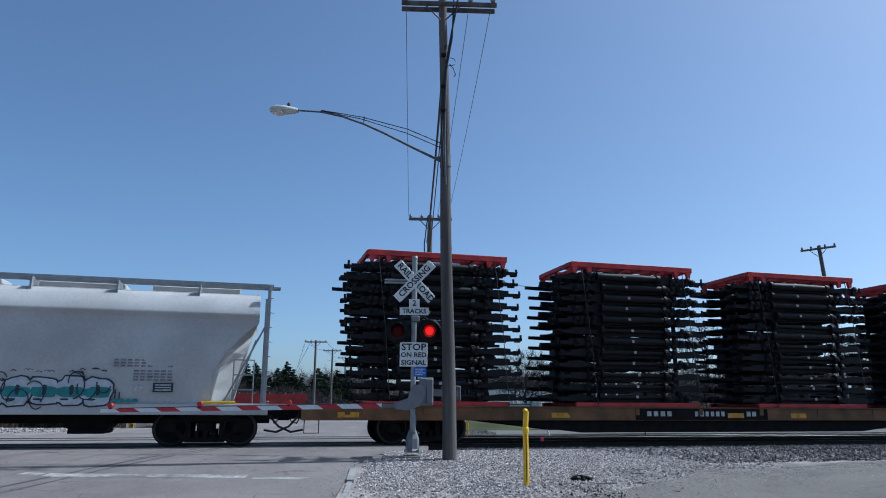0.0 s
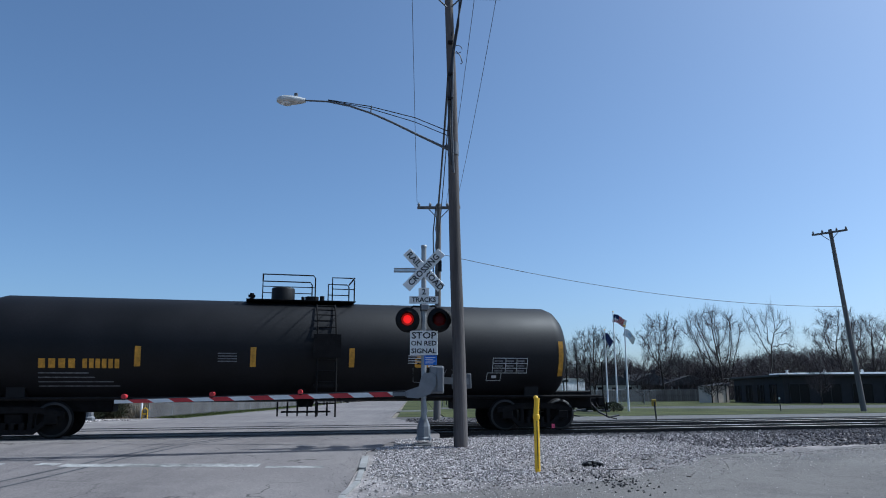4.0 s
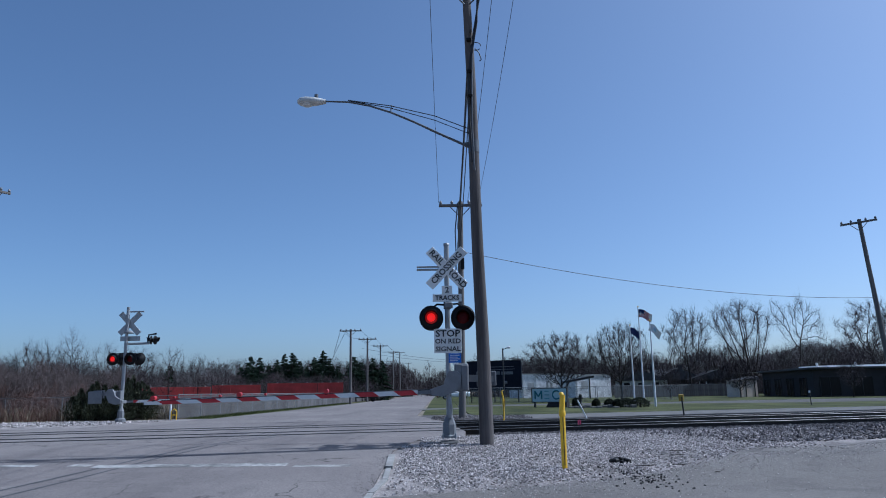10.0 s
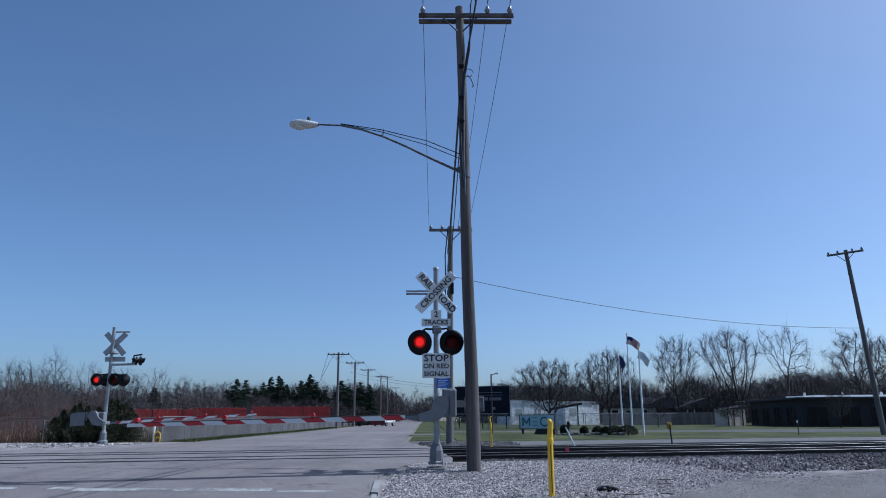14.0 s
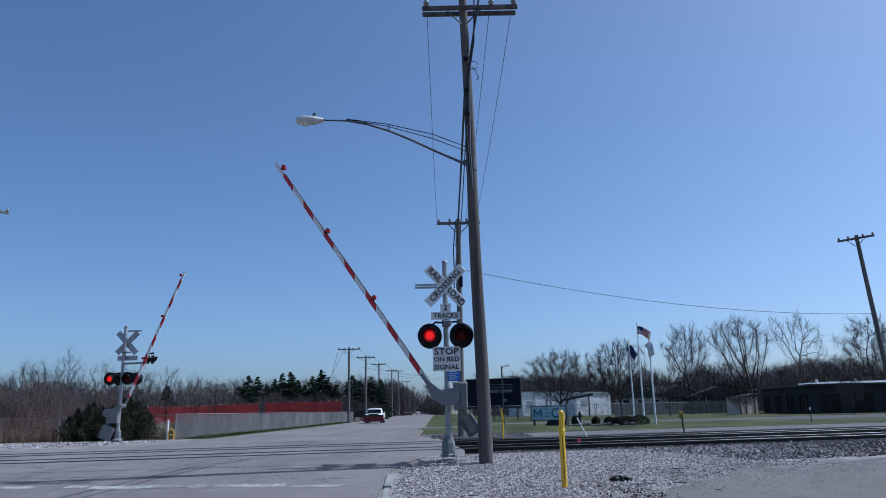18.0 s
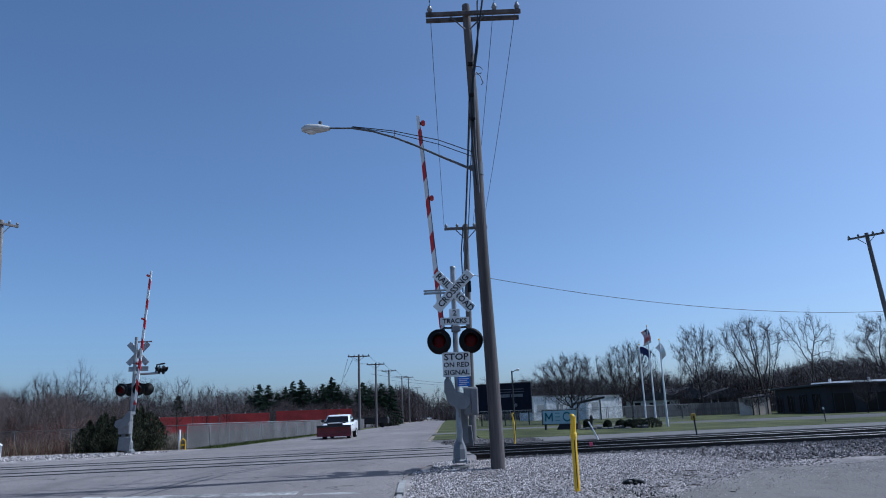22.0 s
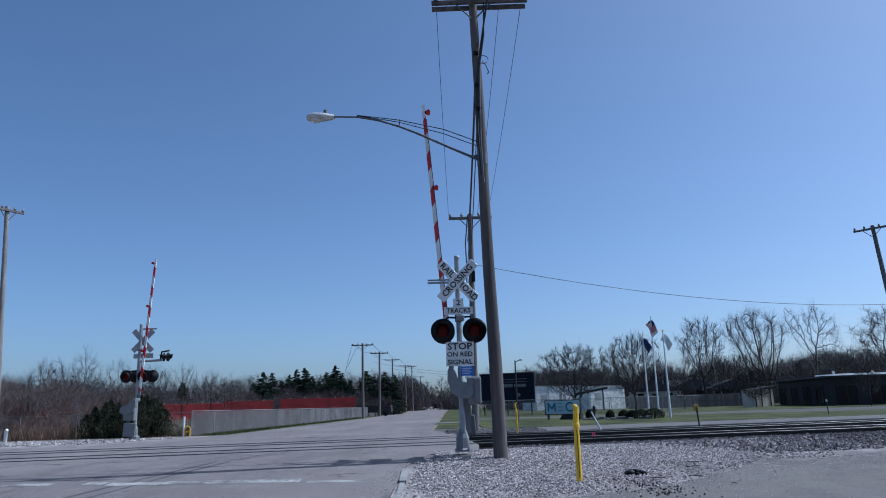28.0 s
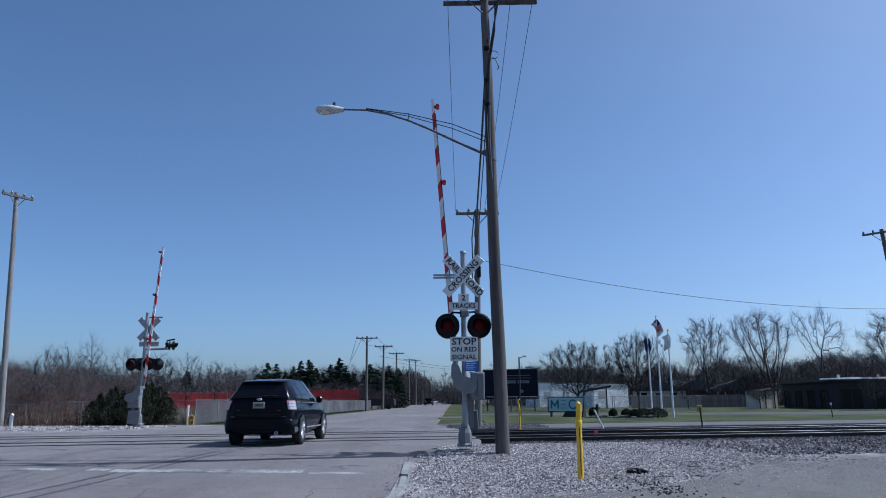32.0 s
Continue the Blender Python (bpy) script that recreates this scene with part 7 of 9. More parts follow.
OAKS = [tree_meshes(3, 10, 0.30, dome(0.63, 0.30, 0.35, 0.2), 460, 0.03, 0.04, 8, 0.2, 0.085), tree_meshes(8, 10, 0.26, lobes((-0.22, 0.76, 0.17), (0.26, 0.70, 0.18), (0.08, 0.84, 0.14), (-0.05, 0.6, 0.13), (0.38, 0.56, 0.08)), 360, 0.03, 0.05, 6, 0.22, 0.08)]
ROUND = [tree_meshes(21, 8, 0.17, dome(0.57, 0.56, 0.40, 0.15), 900, 0.03, 0.05, 8, 0.2, 0.09), tree_meshes(22, 8, 0.2, dome(0.58, 0.42, 0.40, 0.15), 840, 0.03, 0.05, 8, 0.2, 0.09)]
VASE = [tree_meshes(31, 12, 0.06, fan(0.12, 0.32, -0.12), 760, 0.03, 0.25, 6, 0.06, 0.10), tree_meshes(33, 12, 0.12, fan(0.2, 0.30, 0.05), 500, 0.03, 0.25, 4, 0.1, 0.09)]
THIN = [tree_meshes(41, 8, 0.22, dome(0.60, 0.24, 0.38, 0.1), 170, 0.04, 0.15, 5, 0.15, 0.13), tree_meshes(42, 8, 0.18, dome(0.57, 0.32, 0.41, 0.1), 200, 0.04, 0.1, 5, 0.15, 0.13), tree_meshes(43, 8, 0.14, fan(0.2, 0.24), 170, 0.04, 0.25, 5, 0.1, 0.13)]
WILLOW = tree_meshes(51, 9, 0.3, lobes((-0.2, 0.72, 0.17), (0.18, 0.74, 0.17), (0.0, 0.82, 0.15), (-0.36, 0.6, 0.1), (0.36, 0.6, 0.1)), 300, 0.03, -0.1, 4, 0.2)

for az, d, h, kind, i, wide, label in (
        (9.0, 78, 7.4, ROUND, 0, 0.95, "low spreading bare tree beside the white wall"), (13.4, 76, 7.9, ROUND, 1, 0.95, "round-crowned bare tree behind the flagpoles"),
        (18.4, 108, 12.9, OAKS, 0, 0.85, "tall bare oak on the lawn"), (22.7, 112, 13.4, VASE, 0, 1.1, "tall bare tree with upswept limbs"),
        (25.8, 100, 12.6, OAKS, 1, 0.8, "bare tree rising behind the low building"), (30.4, 96, 11.2, OAKS, 0, 1.05, "bare tree beside the low building"), (32.2, 100, 10.6, VASE, 1, 1.3, "bare tree beside the low building"), (33.8, 110, 11.4, OAKS, 1, 1.0, "bare tree beside the low building"),
        (20.8, 132, 9.0, [WILLOW], 0, 0.9, "pale bare tree far beyond the lawn"), (16.2, 128, 7.2, THIN, 0, 1.4, "bare tree among far houses"), (21.8, 88, 4.2, ROUND, 0, 0.9, "small bare tree beside the fence"), (16.9, 86, 4.0, ROUND, 1, 0.9, "small bare tree beside the fence"), (28.9, 78, 4.2, ROUND, 1, 0.7, "small bare tree before the low building"),
        (-1.2, 240, 11, THIN, 0, 1.0, "bare roadside tree far away"), (-4.6, 215, 11.5, THIN, 1, 1.1, "bare roadside tree far away"), (-3.7, 260, 12, THIN, 2, 1.0, "bare roadside tree far away"), (0.4, 300, 12, THIN, 1, 1.0, "bare roadside tree far away"), (-2.3, 330, 12, THIN, 0, 1.1, "bare roadside tree far away"), (-5.4, 190, 9, THIN, 1, 1.4, "bare roadside tree far away")):
    x, y = polar(az, d)
    base = {id(OAKS): 10, id(ROUND): 8, id(VASE): 12, id(THIN): 8}.get(id(kind), 9)
    tree(kind[i], x, y, (az * 37 % 40) - 20, h / base, label, wide=wide)

rnd = random.Random(5)
for k in range(64):  # far woods to the left
    az = -40 + k * 0.53 + rnd.uniform(-0.25, 0.25)
    d = rnd.uniform(118, 165)
    h = 1.1 + d * math.tan(radians(rnd.uniform(2.0, 2.9)))
    x, y = polar(az, d)
    tree(THIN[k % 3], x, y, k * 77, h / 8, "bare tree in the wood behind the field", "wood behind the field", 1.3)
for k in range(84):  # far woods to the right
    az = 2.5 + k * 0.40 + rnd.uniform(-0.3, 0.3)
    d = rnd.uniform(128, 175)
    h = 1.1 + d * math.tan(radians(rnd.uniform(2.0, 3.1) + (0.45 if az > 19 else 0.1)))
    x, y = polar(az, d)
    tree(THIN[k % 3], x, y, k * 53, h / 8, "bare tree in the wood beyond the houses", "wood beyond the houses", 1.35)


for k in range(26):  # trees that close the far end of the road
    az = -6.4 + 0.2 * k + rnd.uniform(-0.12, 0.12)
    d = rnd.uniform(185, 300) if az < -3.3 or az > -1.9 else rnd.uniform(380, 460)
    x, y = polar(az, d)
    h = 1.1 + d * math.tan(radians(2.9 - 0.32 * (az + 6.4) if az < -3.3 else rnd.uniform(1.2, 2.0)))
    tree(THIN[k % 3], x, y, k * 61, h / 8, "bare roadside tree far away", "far roadside trees", 1.25)


def thicket(name, clumps, seed, label, material="brush", stem=0.006, stems=26, twigs=420, reach=0.55):
    """A tangle of bare shrubs, built as one mass: stems that fan out of each clump and fine twigs that fill its dome."""
    r = np.random.RandomState(seed)
    verts, faces = [], []
    base = 0
    for x, y, h, rx in clumps:
        n = stems
        root = np.stack([x + r.normal(0, rx * 0.4, n), y + r.normal(0, rx * 0.3, n), np.full(n, -0.05)], 1)
        a, lean = r.uniform(0, 6.28, n), np.abs(r.normal(0, 0.45, n))
        d = np.stack([np.cos(a) * lean, np.sin(a) * lean, np.ones(n)], 1)
        end = root + d * (h * r.uniform(0.55, 1.08, (n, 1)))
        m = twigs
        f = r.rand(m) ** 0.8 * r.choice((1.0, 1.0, 0.93, 1.06), m)
        a, q = r.uniform(0, 6.28, m), np.sqrt(r.rand(m))
        edge = rx * np.sqrt(np.clip(1.02 - f ** 1.7, 0.02, 1)) * (1 + 0.3 * np.sin(a * 3 + x))
        foot = np.stack([x + np.cos(a) * q * edge, y + np.sin(a) * q * edge, h * f * 0.95], 1)
        t = np.stack([r.normal(0, 0.5, m), r.normal(0, 0.5, m), r.uniform(0.15, 1.0, m)], 1) * reach * h ** 0.5 * r.uniform(0.4, 1.1, (m, 1))
        A, B = np.concatenate([root, foot]), np.concatenate([end, foot + t])
        w = np.concatenate([np.full(n, stem * 1.7), np.full(m, stem)]) * (1 + y / 60)
        k = len(A)
        off = np.array([(-1, 0, 0), (0.5, 0.87, 0), (0.5, -0.87, 0)])
        ring = A[:, None] + off[None] * w[:, None, None]
        verts.append(np.concatenate([ring, B[:, None]], 1).reshape(-1, 3))
        i = base + 4 * np.arange(k)
        faces.append(np.stack([np.stack([i, i + 1, i + 3], 1), np.stack([i + 1, i + 2, i + 3], 1), np.stack([i + 2, i, i + 3], 1)], 1).reshape(-1, 3))
        base += 4 * k
    me = bpy.data.meshes.new(name)
    me.from_pydata(np.concatenate(verts).tolist(), [], np.concatenate(faces).tolist())
    me.materials.append(M[material])
    return tagged(new(name, me), label, "brush", kind="stuff")


r6 = random.Random(6)
def belt(az0, az1, n, d0, d1, low, high, wave, width):
    """Clumps along a belt of azimuths, with crowns that rise and fall together."""
    out = []
    for k in range(n):
        az = az0 + (az1 - az0) * (k + r6.uniform(-0.4, 0.4)) / n
        d = r6.uniform(d0, d1)
        el = low + (high - low) * (0.5 + 0.5 * math.sin(az * wave + math.sin(az * wave * 0.37) * 2)) + r6.uniform(-0.35, 0.25)
        out.append((*polar(az, d), max(1.2, d * math.tan(radians(el)) + 1.1), width * r6.uniform(0.7, 1.3)))
    return out


thicket("thicket", belt(-42, -23.0, 74, 43, 62, 1.4, 2.5, 1.1, 1.7), 7, "dense grey-brown leafless brush behind the fence", twigs=620)
thicket("undergrowth", belt(-42, -5.5, 70, 104, 113, 0.9, 1.5, 1.3, 3.0) + belt(-42, -5.5, 110, 125, 150, 1.7, 2.3, 1.3, 3.4), 8, "dark grey-brown leafless wood behind the field", "wood_stems", 0.007, 24, 520, 0.6)
thicket("undergrowth", belt(2.3, 19, 80, 135, 172, 1.6, 2.5, 1.0, 3.6) + belt(19, 39, 110, 122, 160, 1.9, 2.9, 1.0, 3.6), 9, "dark grey-brown leafless wood beyond the houses", "wood_stems", 0.007, 24, 520, 0.6)
end_of_road = []
for k in range(46):
    az = -6.9 + 0.155 * k
    el = float(np.interp(az, (-6.9, -5, -3.6, -2.9, -2.4, -1.8, -1.2, 0.2), (2.0, 2.3, 2.4, 2.0, 1.2, 0.8, 1.1, 1.8)))
    d = r6.uniform(200, 260) if az < -2.6 or az > -1.2 else r6.uniform(390, 430)
    end_of_road.append((*polar(az, d), 1.1 + d * math.tan(radians(el + r6.uniform(-0.3, 0.1))), 2.6))
thicket("undergrowth", end_of_road, 12, "grey-brown leafless trees at the far end of the road", "wood_stems", 0.008, 20, 380, 0.6)
thicket("thicket", [(-24.5 + k * 0.42, 38.4 + 0.5 * math.sin(k), 1.5 + 0.4 * math.sin(k * 2.1), 0.55) for k in range(14)], 10, "reddish-brown brush stems before the field", "russet", 0.004, 22, 210, 0.4)
thicket("bramble", [(-19.4, 35.75, 1.05, 0.55), (-20.1, 35.7, 1.35, 0.6), (-20.8, 35.8, 1.15, 0.5), (-21.6, 35.75, 0.8, 0.5), (-18.8, 35.6, 0.6, 0.4), (-24.2, 35.6, 0.9, 0.6)], 14, "low brown bramble along the fence", "russet", 0.004, 26, 300, 0.45)
for k, (az, h) in enumerate(((-28.6, 5.1), (-26.9, 5.0), (-25.0, 5.8), (-30.4, 4.4), (-20.6, 5.2), (-18.6, 4.8), (-17.2, 4.0), (-32.5, 4.6), (-29.3, 5.6), (-27.1, 6.0), (-22.7, 5.3), (-22.2, 5.0), (-29.9, 5.1), (-27.6, 5.2), (-30.9, 4.6), (-23.3, 4.7))):
    x, y = polar(az, 58 + (k % 3) * 5)
    tree(THIN[k % 3], x, y, k * 50, h / 8, "thin bare sapling above the brush", "saplings", 0.9)


def blades(name, area, n, h, material, seed, label, w=0.006):
    """Grass blades over an outline given by two functions of a share along it."""
    r = random.Random(seed)
    verts, faces = [], []
    for _ in range(n):
        x, y = area(r)
        hh, a = h * r.uniform(0.4, 1.2), r.uniform(0, 6.3)
        ww = w * (1 + math.hypot(x, y) / 40)
        dx, dy = ww * math.cos(a), ww * math.sin(a)
        lx, ly = r.gauss(0, 0.25) * hh, r.gauss(0, 0.25) * hh
        k = len(verts)
        verts += [(x - dx, y - dy, -0.02), (x + dx, y + dy, -0.02), (x + lx, y + ly, hh)]
        faces.append((k, k + 1, k + 2))
    me = bpy.data.meshes.new(name)
    me.from_pydata(verts, [], faces)
    me.materials.append(M[material])
    return tagged(new(name, me), label, "grass", kind="stuff")


def beside_fence(r):
    f = r.random() ** 1.6
    return -13.6 - r.random() * 9 + 1.6 * f, 37 + 55 * f
blades("dry_grass", beside_fence, 9000, 0.75, "straw", 1, "tall dead straw grass behind the chain-link fence", 0.012)
blades("dry_grass", lambda r: (-15 - 26 * r.random(), 36.5 + 6 * r.random()), 6000, 0.7, "straw", 2, "tall dead straw grass before the brush", 0.012)
blades("verge_grass", lambda r: (lambda f: (-11.6 - 1.3 * r.random() + 0.7 * f, 36.8 + 50 * f))(r.random() ** 1.5), 5000, 0.12, "turf", 3, "short grass on the verge", 0.012)


def conifer(x, y, h, seed, wide=0.2):
    """A spruce: whorls of drooping boughs, each a spine with side sprays."""
    r = random.Random(seed)
    p = thing("conifer", pose(x, y, 0), "tall dark green spruce in the far wood", "conifer", "spruces")
    part("trunk", Mesh().tube([(0, 0, -0.1), (0, 0, h * 0.97)], [h * 0.018, 0.02], 6), "bark", p)
    verts, faces = [], []
    tiers = int(h * 2.6)
    for i in range(tiers):
        f = i / tiers
        z0 = h * (0.05 + 0.93 * f)
        for j in range(r.randint(10, 13)):
            a = r.uniform(0, 6.283)
            reach = h * wide * 1.9 * (1 - f) ** 0.85 * r.uniform(0.55, 1.12) + 0.12
            z = z0 + r.uniform(-0.15, 0.15)
            c, s = math.cos(a), math.sin(a)
            drop = reach * r.uniform(0.12, 0.4) * (1 - 0.7 * f)
            for q in range(4):
                g = 0.25 + 0.25 * q
                cx, cy, cz = c * reach * g, s * reach * g, z - drop * g * g + 0.05
                w = reach * (0.34 - 0.05 * q)
                for side in (-1, 1):
                    k = len(verts)
                    ex, ey = cx + c * w * 0.75 - s * side * w * 0.8, cy + s * w * 0.75 + c * side * w * 0.8
                    verts += [(cx - c * w * 0.5, cy - s * w * 0.5, cz + 0.06), (cx + c * w * 0.4, cy + s * w * 0.4, cz), (ex, ey, cz - w * r.uniform(0.1, 0.5)), (cx, cy, cz - 0.12 - w * 0.35)]
                    faces += [(k, k + 1, k + 2), (k, k + 2, k + 3)]
    me = bpy.data.meshes.new("crown")
    me.from_pydata(verts, [], faces)
    part("crown", me, "needle", p)
    return p


for k, (px, el, wd) in enumerate(((-14.9, 3.0, 0.19), (-14.2, 2.9, 0.17), (-12.95, 2.75, 0.15), (-12.4, 3.15, 0.16), (-11.75, 3.25, 0.2), (-11.2, 2.6, 0.16), (-10.1, 2.9, 0.2), (-9.45, 3.4, 0.2), (-8.95, 2.8, 0.18), (-7.1, 2.9, 0.24), (-6.5, 2.5, 0.2), (-5.6, 2.8, 0.16), (-4.9, 2.6, 0.16), (-13.5, 2.3, 0.2), (-10.7, 2.2, 0.2), (-8.3, 2.2, 0.2), (-15.6, 2.2, 0.2), (-20.6, 2.3, 0.2))):
    d = 114 + (k * 5) % 9
    x, y = polar(px, d)
    conifer(x, y, 1.1 + d * math.tan(radians(el + 0.05)), 100 + k, wd)


def leaf_mass(name, x, y, rx, ry, h, n, leaf, material, seed, label, category="shrub", group=""):
    """A shrub: stems inside, many small leaf clumps outside, uneven outline."""
    r = random.Random(seed)
    p = thing(name, pose(x, y, 0), label, category, group)
    part("stem", Mesh().tube([(0, 0, -0.1), (0.05, 0, h * 0.5)], 0.05, 6), "bark", p)
    bumps = [(r.uniform(0, 6.3), r.uniform(0.2, 0.9), r.uniform(0.85, 1.08)) for _ in range(26)]
    verts, faces = [], []
    for _ in range(n):
        a, f = r.uniform(0, 6.3), r.random() ** 0.75
        k = 1.0
        for ba, bf, bk in bumps:
            da = abs((a - ba + math.pi) % (2 * math.pi) - math.pi)
            if da < 0.5 and abs(f - bf) < 0.25:
                k = bk
                break
        prof = math.sqrt(max(0.0, 1 - (f * 1.02) ** 2.6)) if f > 0.35 else 0.86 + 0.4 * f
        inner = r.uniform(0.72, 1.0)
        q = Vector((math.cos(a) * rx * prof * k * inner, math.sin(a) * ry * prof * k * inner, 0.03 + h * f * (0.9 + 0.1 * k)))
        u = Vector((r.gauss(0, 1), r.gauss(0, 1), r.gauss(0, 1))).normalized() * leaf * r.uniform(0.6, 1.3)
        v = u.orthogonal().normalized() * leaf * r.uniform(0.4, 0.8)
        i = len(verts)
        verts += [q - u, q + v, q + u, q - v]
        faces.append((i, i + 1, i + 2, i + 3))
    me = bpy.data.meshes.new("foliage")
    me.from_pydata(verts, [], faces)
    part("foliage", me, material, p)
    return p


def juniper(x, y, rx, h, n, seed, label):
    """A loose upright evergreen: a cluster of pointed lobes, each a sheaf of feathery sprays."""
    r = random.Random(seed)
    p = thing("juniper", pose(x, y, 0), label, "bush")
    verts, faces, limbs = [], [], Mesh()
    lobes = []
    for k in range(15):
        a, f = k * 2.4 + r.uniform(-0.4, 0.4), math.sqrt((k + 0.3) / 15)
        lobes.append((math.cos(a) * rx * 0.78 * f, math.sin(a) * rx * 0.6 * f, h * (1.0 - 0.42 * f * f) * r.uniform(0.84, 1.06), rx * r.uniform(0.24, 0.4)))
    for cx, cy, lh, lr in lobes:
        limbs.tube([(cx * 0.15, cy * 0.15, -0.1), (cx * 0.7, cy * 0.7, lh * 0.35), (cx, cy, lh * 0.85)], [0.045, 0.03, 0.01], 5)
        for _ in range(n // 15):
            f, a = r.random() ** 0.8, r.uniform(0, 6.3)
            w = lr * (0.62 + 0.9 * f if f < 0.42 else 1.7 * (1.0 - f) ** 0.8) * r.uniform(0.35, 1.0) * r.uniform(0.85, 1.12)
            q = Vector((cx + math.cos(a) * w, cy + math.sin(a) * w, 0.04 + lh * f))
            u = Vector((math.cos(a) * r.uniform(0.1, 0.9), math.sin(a) * r.uniform(0.1, 0.9), r.uniform(0.3, 1.0))).normalized() * r.uniform(0.05, 0.13)
            v = Vector((r.gauss(0, 1), r.gauss(0, 1), r.gauss(0, 1))).cross(u).normalized() * r.uniform(0.014, 0.034)
            i = len(verts)
            verts += [q - u * 0.4, q + v, q + u, q - v]
            faces.append((i, i + 1, i + 2, i + 3))
    part("stem", limbs, "bark", p)
    me = bpy.data.meshes.new("foliage")
    me.from_pydata(verts, [], faces)
    part("foliage", me, "juniper", p)
    return p


juniper(-17.35, 36.3, 1.42, 1.78, 12000, 1, "large dull green juniper bush behind the crossing signal")
juniper(-15.7, 36.5, 1.5, 2.02, 13000, 2, "tall dull green juniper bush behind the crossing signal")
for k, (az, d, rr, h) in enumerate(((10.0, 49, 0.34, 0.72), (11.5, 50, 0.34, 0.6), (12.5, 48, 0.43, 0.62), (13.1, 46.5, 0.44, 0.62), (13.8, 47.5, 0.62, 0.66), (14.7, 46.5, 0.74, 0.72))):
    x, y = polar(az, d)
    leaf_mass("shrub", x, y, rr * 0.88, rr * 0.88, h * 0.8, 3000, 0.034, "hedge", 20 + k, "clipped dark green round shrub on the lawn", "shrub", "clipped shrubs")
rk = Mesh()
for k in range(12):
    x, y = polar(9.6 + k * 0.42, 47 - (k % 3) * 0.5)
    rk.box(x - 0.16, x + 0.2, y - 0.12, y + 0.14, -0.05, 0.1 + 0.03 * (k % 4), 0.05)
tagged(part("edging_stones", rk, "concrete"), "pale stones round the shrub bed", "stones", kind="stuff")


def chain_fence(points, h, name, label, slats=False):
    p = thing(name, pose(0, 0, 0), label, "fence")
    wires = Mesh()
    for (xa, ya), (xb, yb) in zip(points, points[1:]):
        a, b = Vector((xa, ya, 0)), Vector((xb, yb, 0))
        L, d = (b - a).length, (b - a).normalized()
        for i in range(int(L / 3) + 1):
            q = a + d * min(i * 3.0, L)
            part("post", Mesh().tube([(q.x, q.y, -0.1), (q.x, q.y, h + 0.03)], 0.03, 7), "chainlink", p)
        part("top_rail", Mesh().tube([(a.x, a.y, h), (b.x, b.y, h)], 0.02, 6), "chainlink", p)
        step, w = 0.10, 0.006
        verts, faces = [], []
        for i in range(int(L / step)):
            for s in (-1, 1):
                t0 = i * step
                t1 = t0 + s * h * 0.8
                lo, hi = 0.03, h
                if t1 < 0 or t1 > L:
                    continue
                u, v = a + d * t0, a + d * t1
                nrm = Vector((-d.y, d.x, 0)) * w
                k = len(verts)
                verts += [(u.x - d.x * w, u.y - d.y * w, lo), (u.x + d.x * w, u.y + d.y * w, lo), (v.x + d.x * w, v.y + d.y * w, hi), (v.x - d.x * w, v.y - d.y * w, hi),
                          (u.x + nrm.x, u.y + nrm.y, lo), (v.x + nrm.x, v.y + nrm.y, hi)]
                faces += [(k, k + 1, k + 2, k + 3), (k + 1, k + 4, k + 5, k + 2), (k + 4, k, k + 3, k + 5)]
        wires.add(verts, faces)
    if slats:
        strips = Mesh()
        for (xa, ya), (xb, yb) in zip(points, points[1:]):
            a, b = Vector((xa, ya, 0)), Vector((xb, yb, 0))
            L, d = (b - a).length, (b - a).normalized()
            for i in range(int(L / 0.09)):
                q = a + d * (i * 0.09)
                hi = h - 0.05 - 0.02 * (i % 3)
                strips.add([(q.x, q.y, 0.04), (q.x + d.x * 0.068, q.y + d.y * 0.068, 0.04), (q.x + d.x * 0.068, q.y + d.y * 0.068, hi), (q.x, q.y, hi),
                            (q.x + d.x * 0.034 + 0.012, q.y + d.y * 0.034, 0.04), (q.x + d.x * 0.034 + 0.012, q.y + d.y * 0.034, hi)], [(0, 4, 5, 3), (4, 1, 2, 5), (0, 1, 2, 3)])
        sl = bpy.data.meshes.new("privacy_slats")
        sl.from_pydata(strips.v, [], strips.f)
        tagged(part("privacy_slats", sl, "slat", p), "pale grey slats woven through the wire", kind="stuff")
    me = bpy.data.meshes.new("mesh_wire")
    me.from_pydata(wires.v, [], wires.f)
    tagged(part("mesh_wire", me, "chainlink", p), "woven steel wire", kind="stuff")
    return p


chain_fence([(-13.25, 36.6), (-12.2, 60), (-12.0, 92), (-12.4, 140)], 1.2, "chain_link_fence", "grey chain-link fence with pale slats along the road and field", True)
chain_fence([(-13.4, 37.0), (-24, 37.6), (-40, 38.5)], 1.15, "chain_link_fence", "grey chain-link fence before the brush")
chain_fence([(2.0, 66), (14, 68), (24, 73)], 1.4, "chain_link_fence", "grey chain-link fence round the white wall")


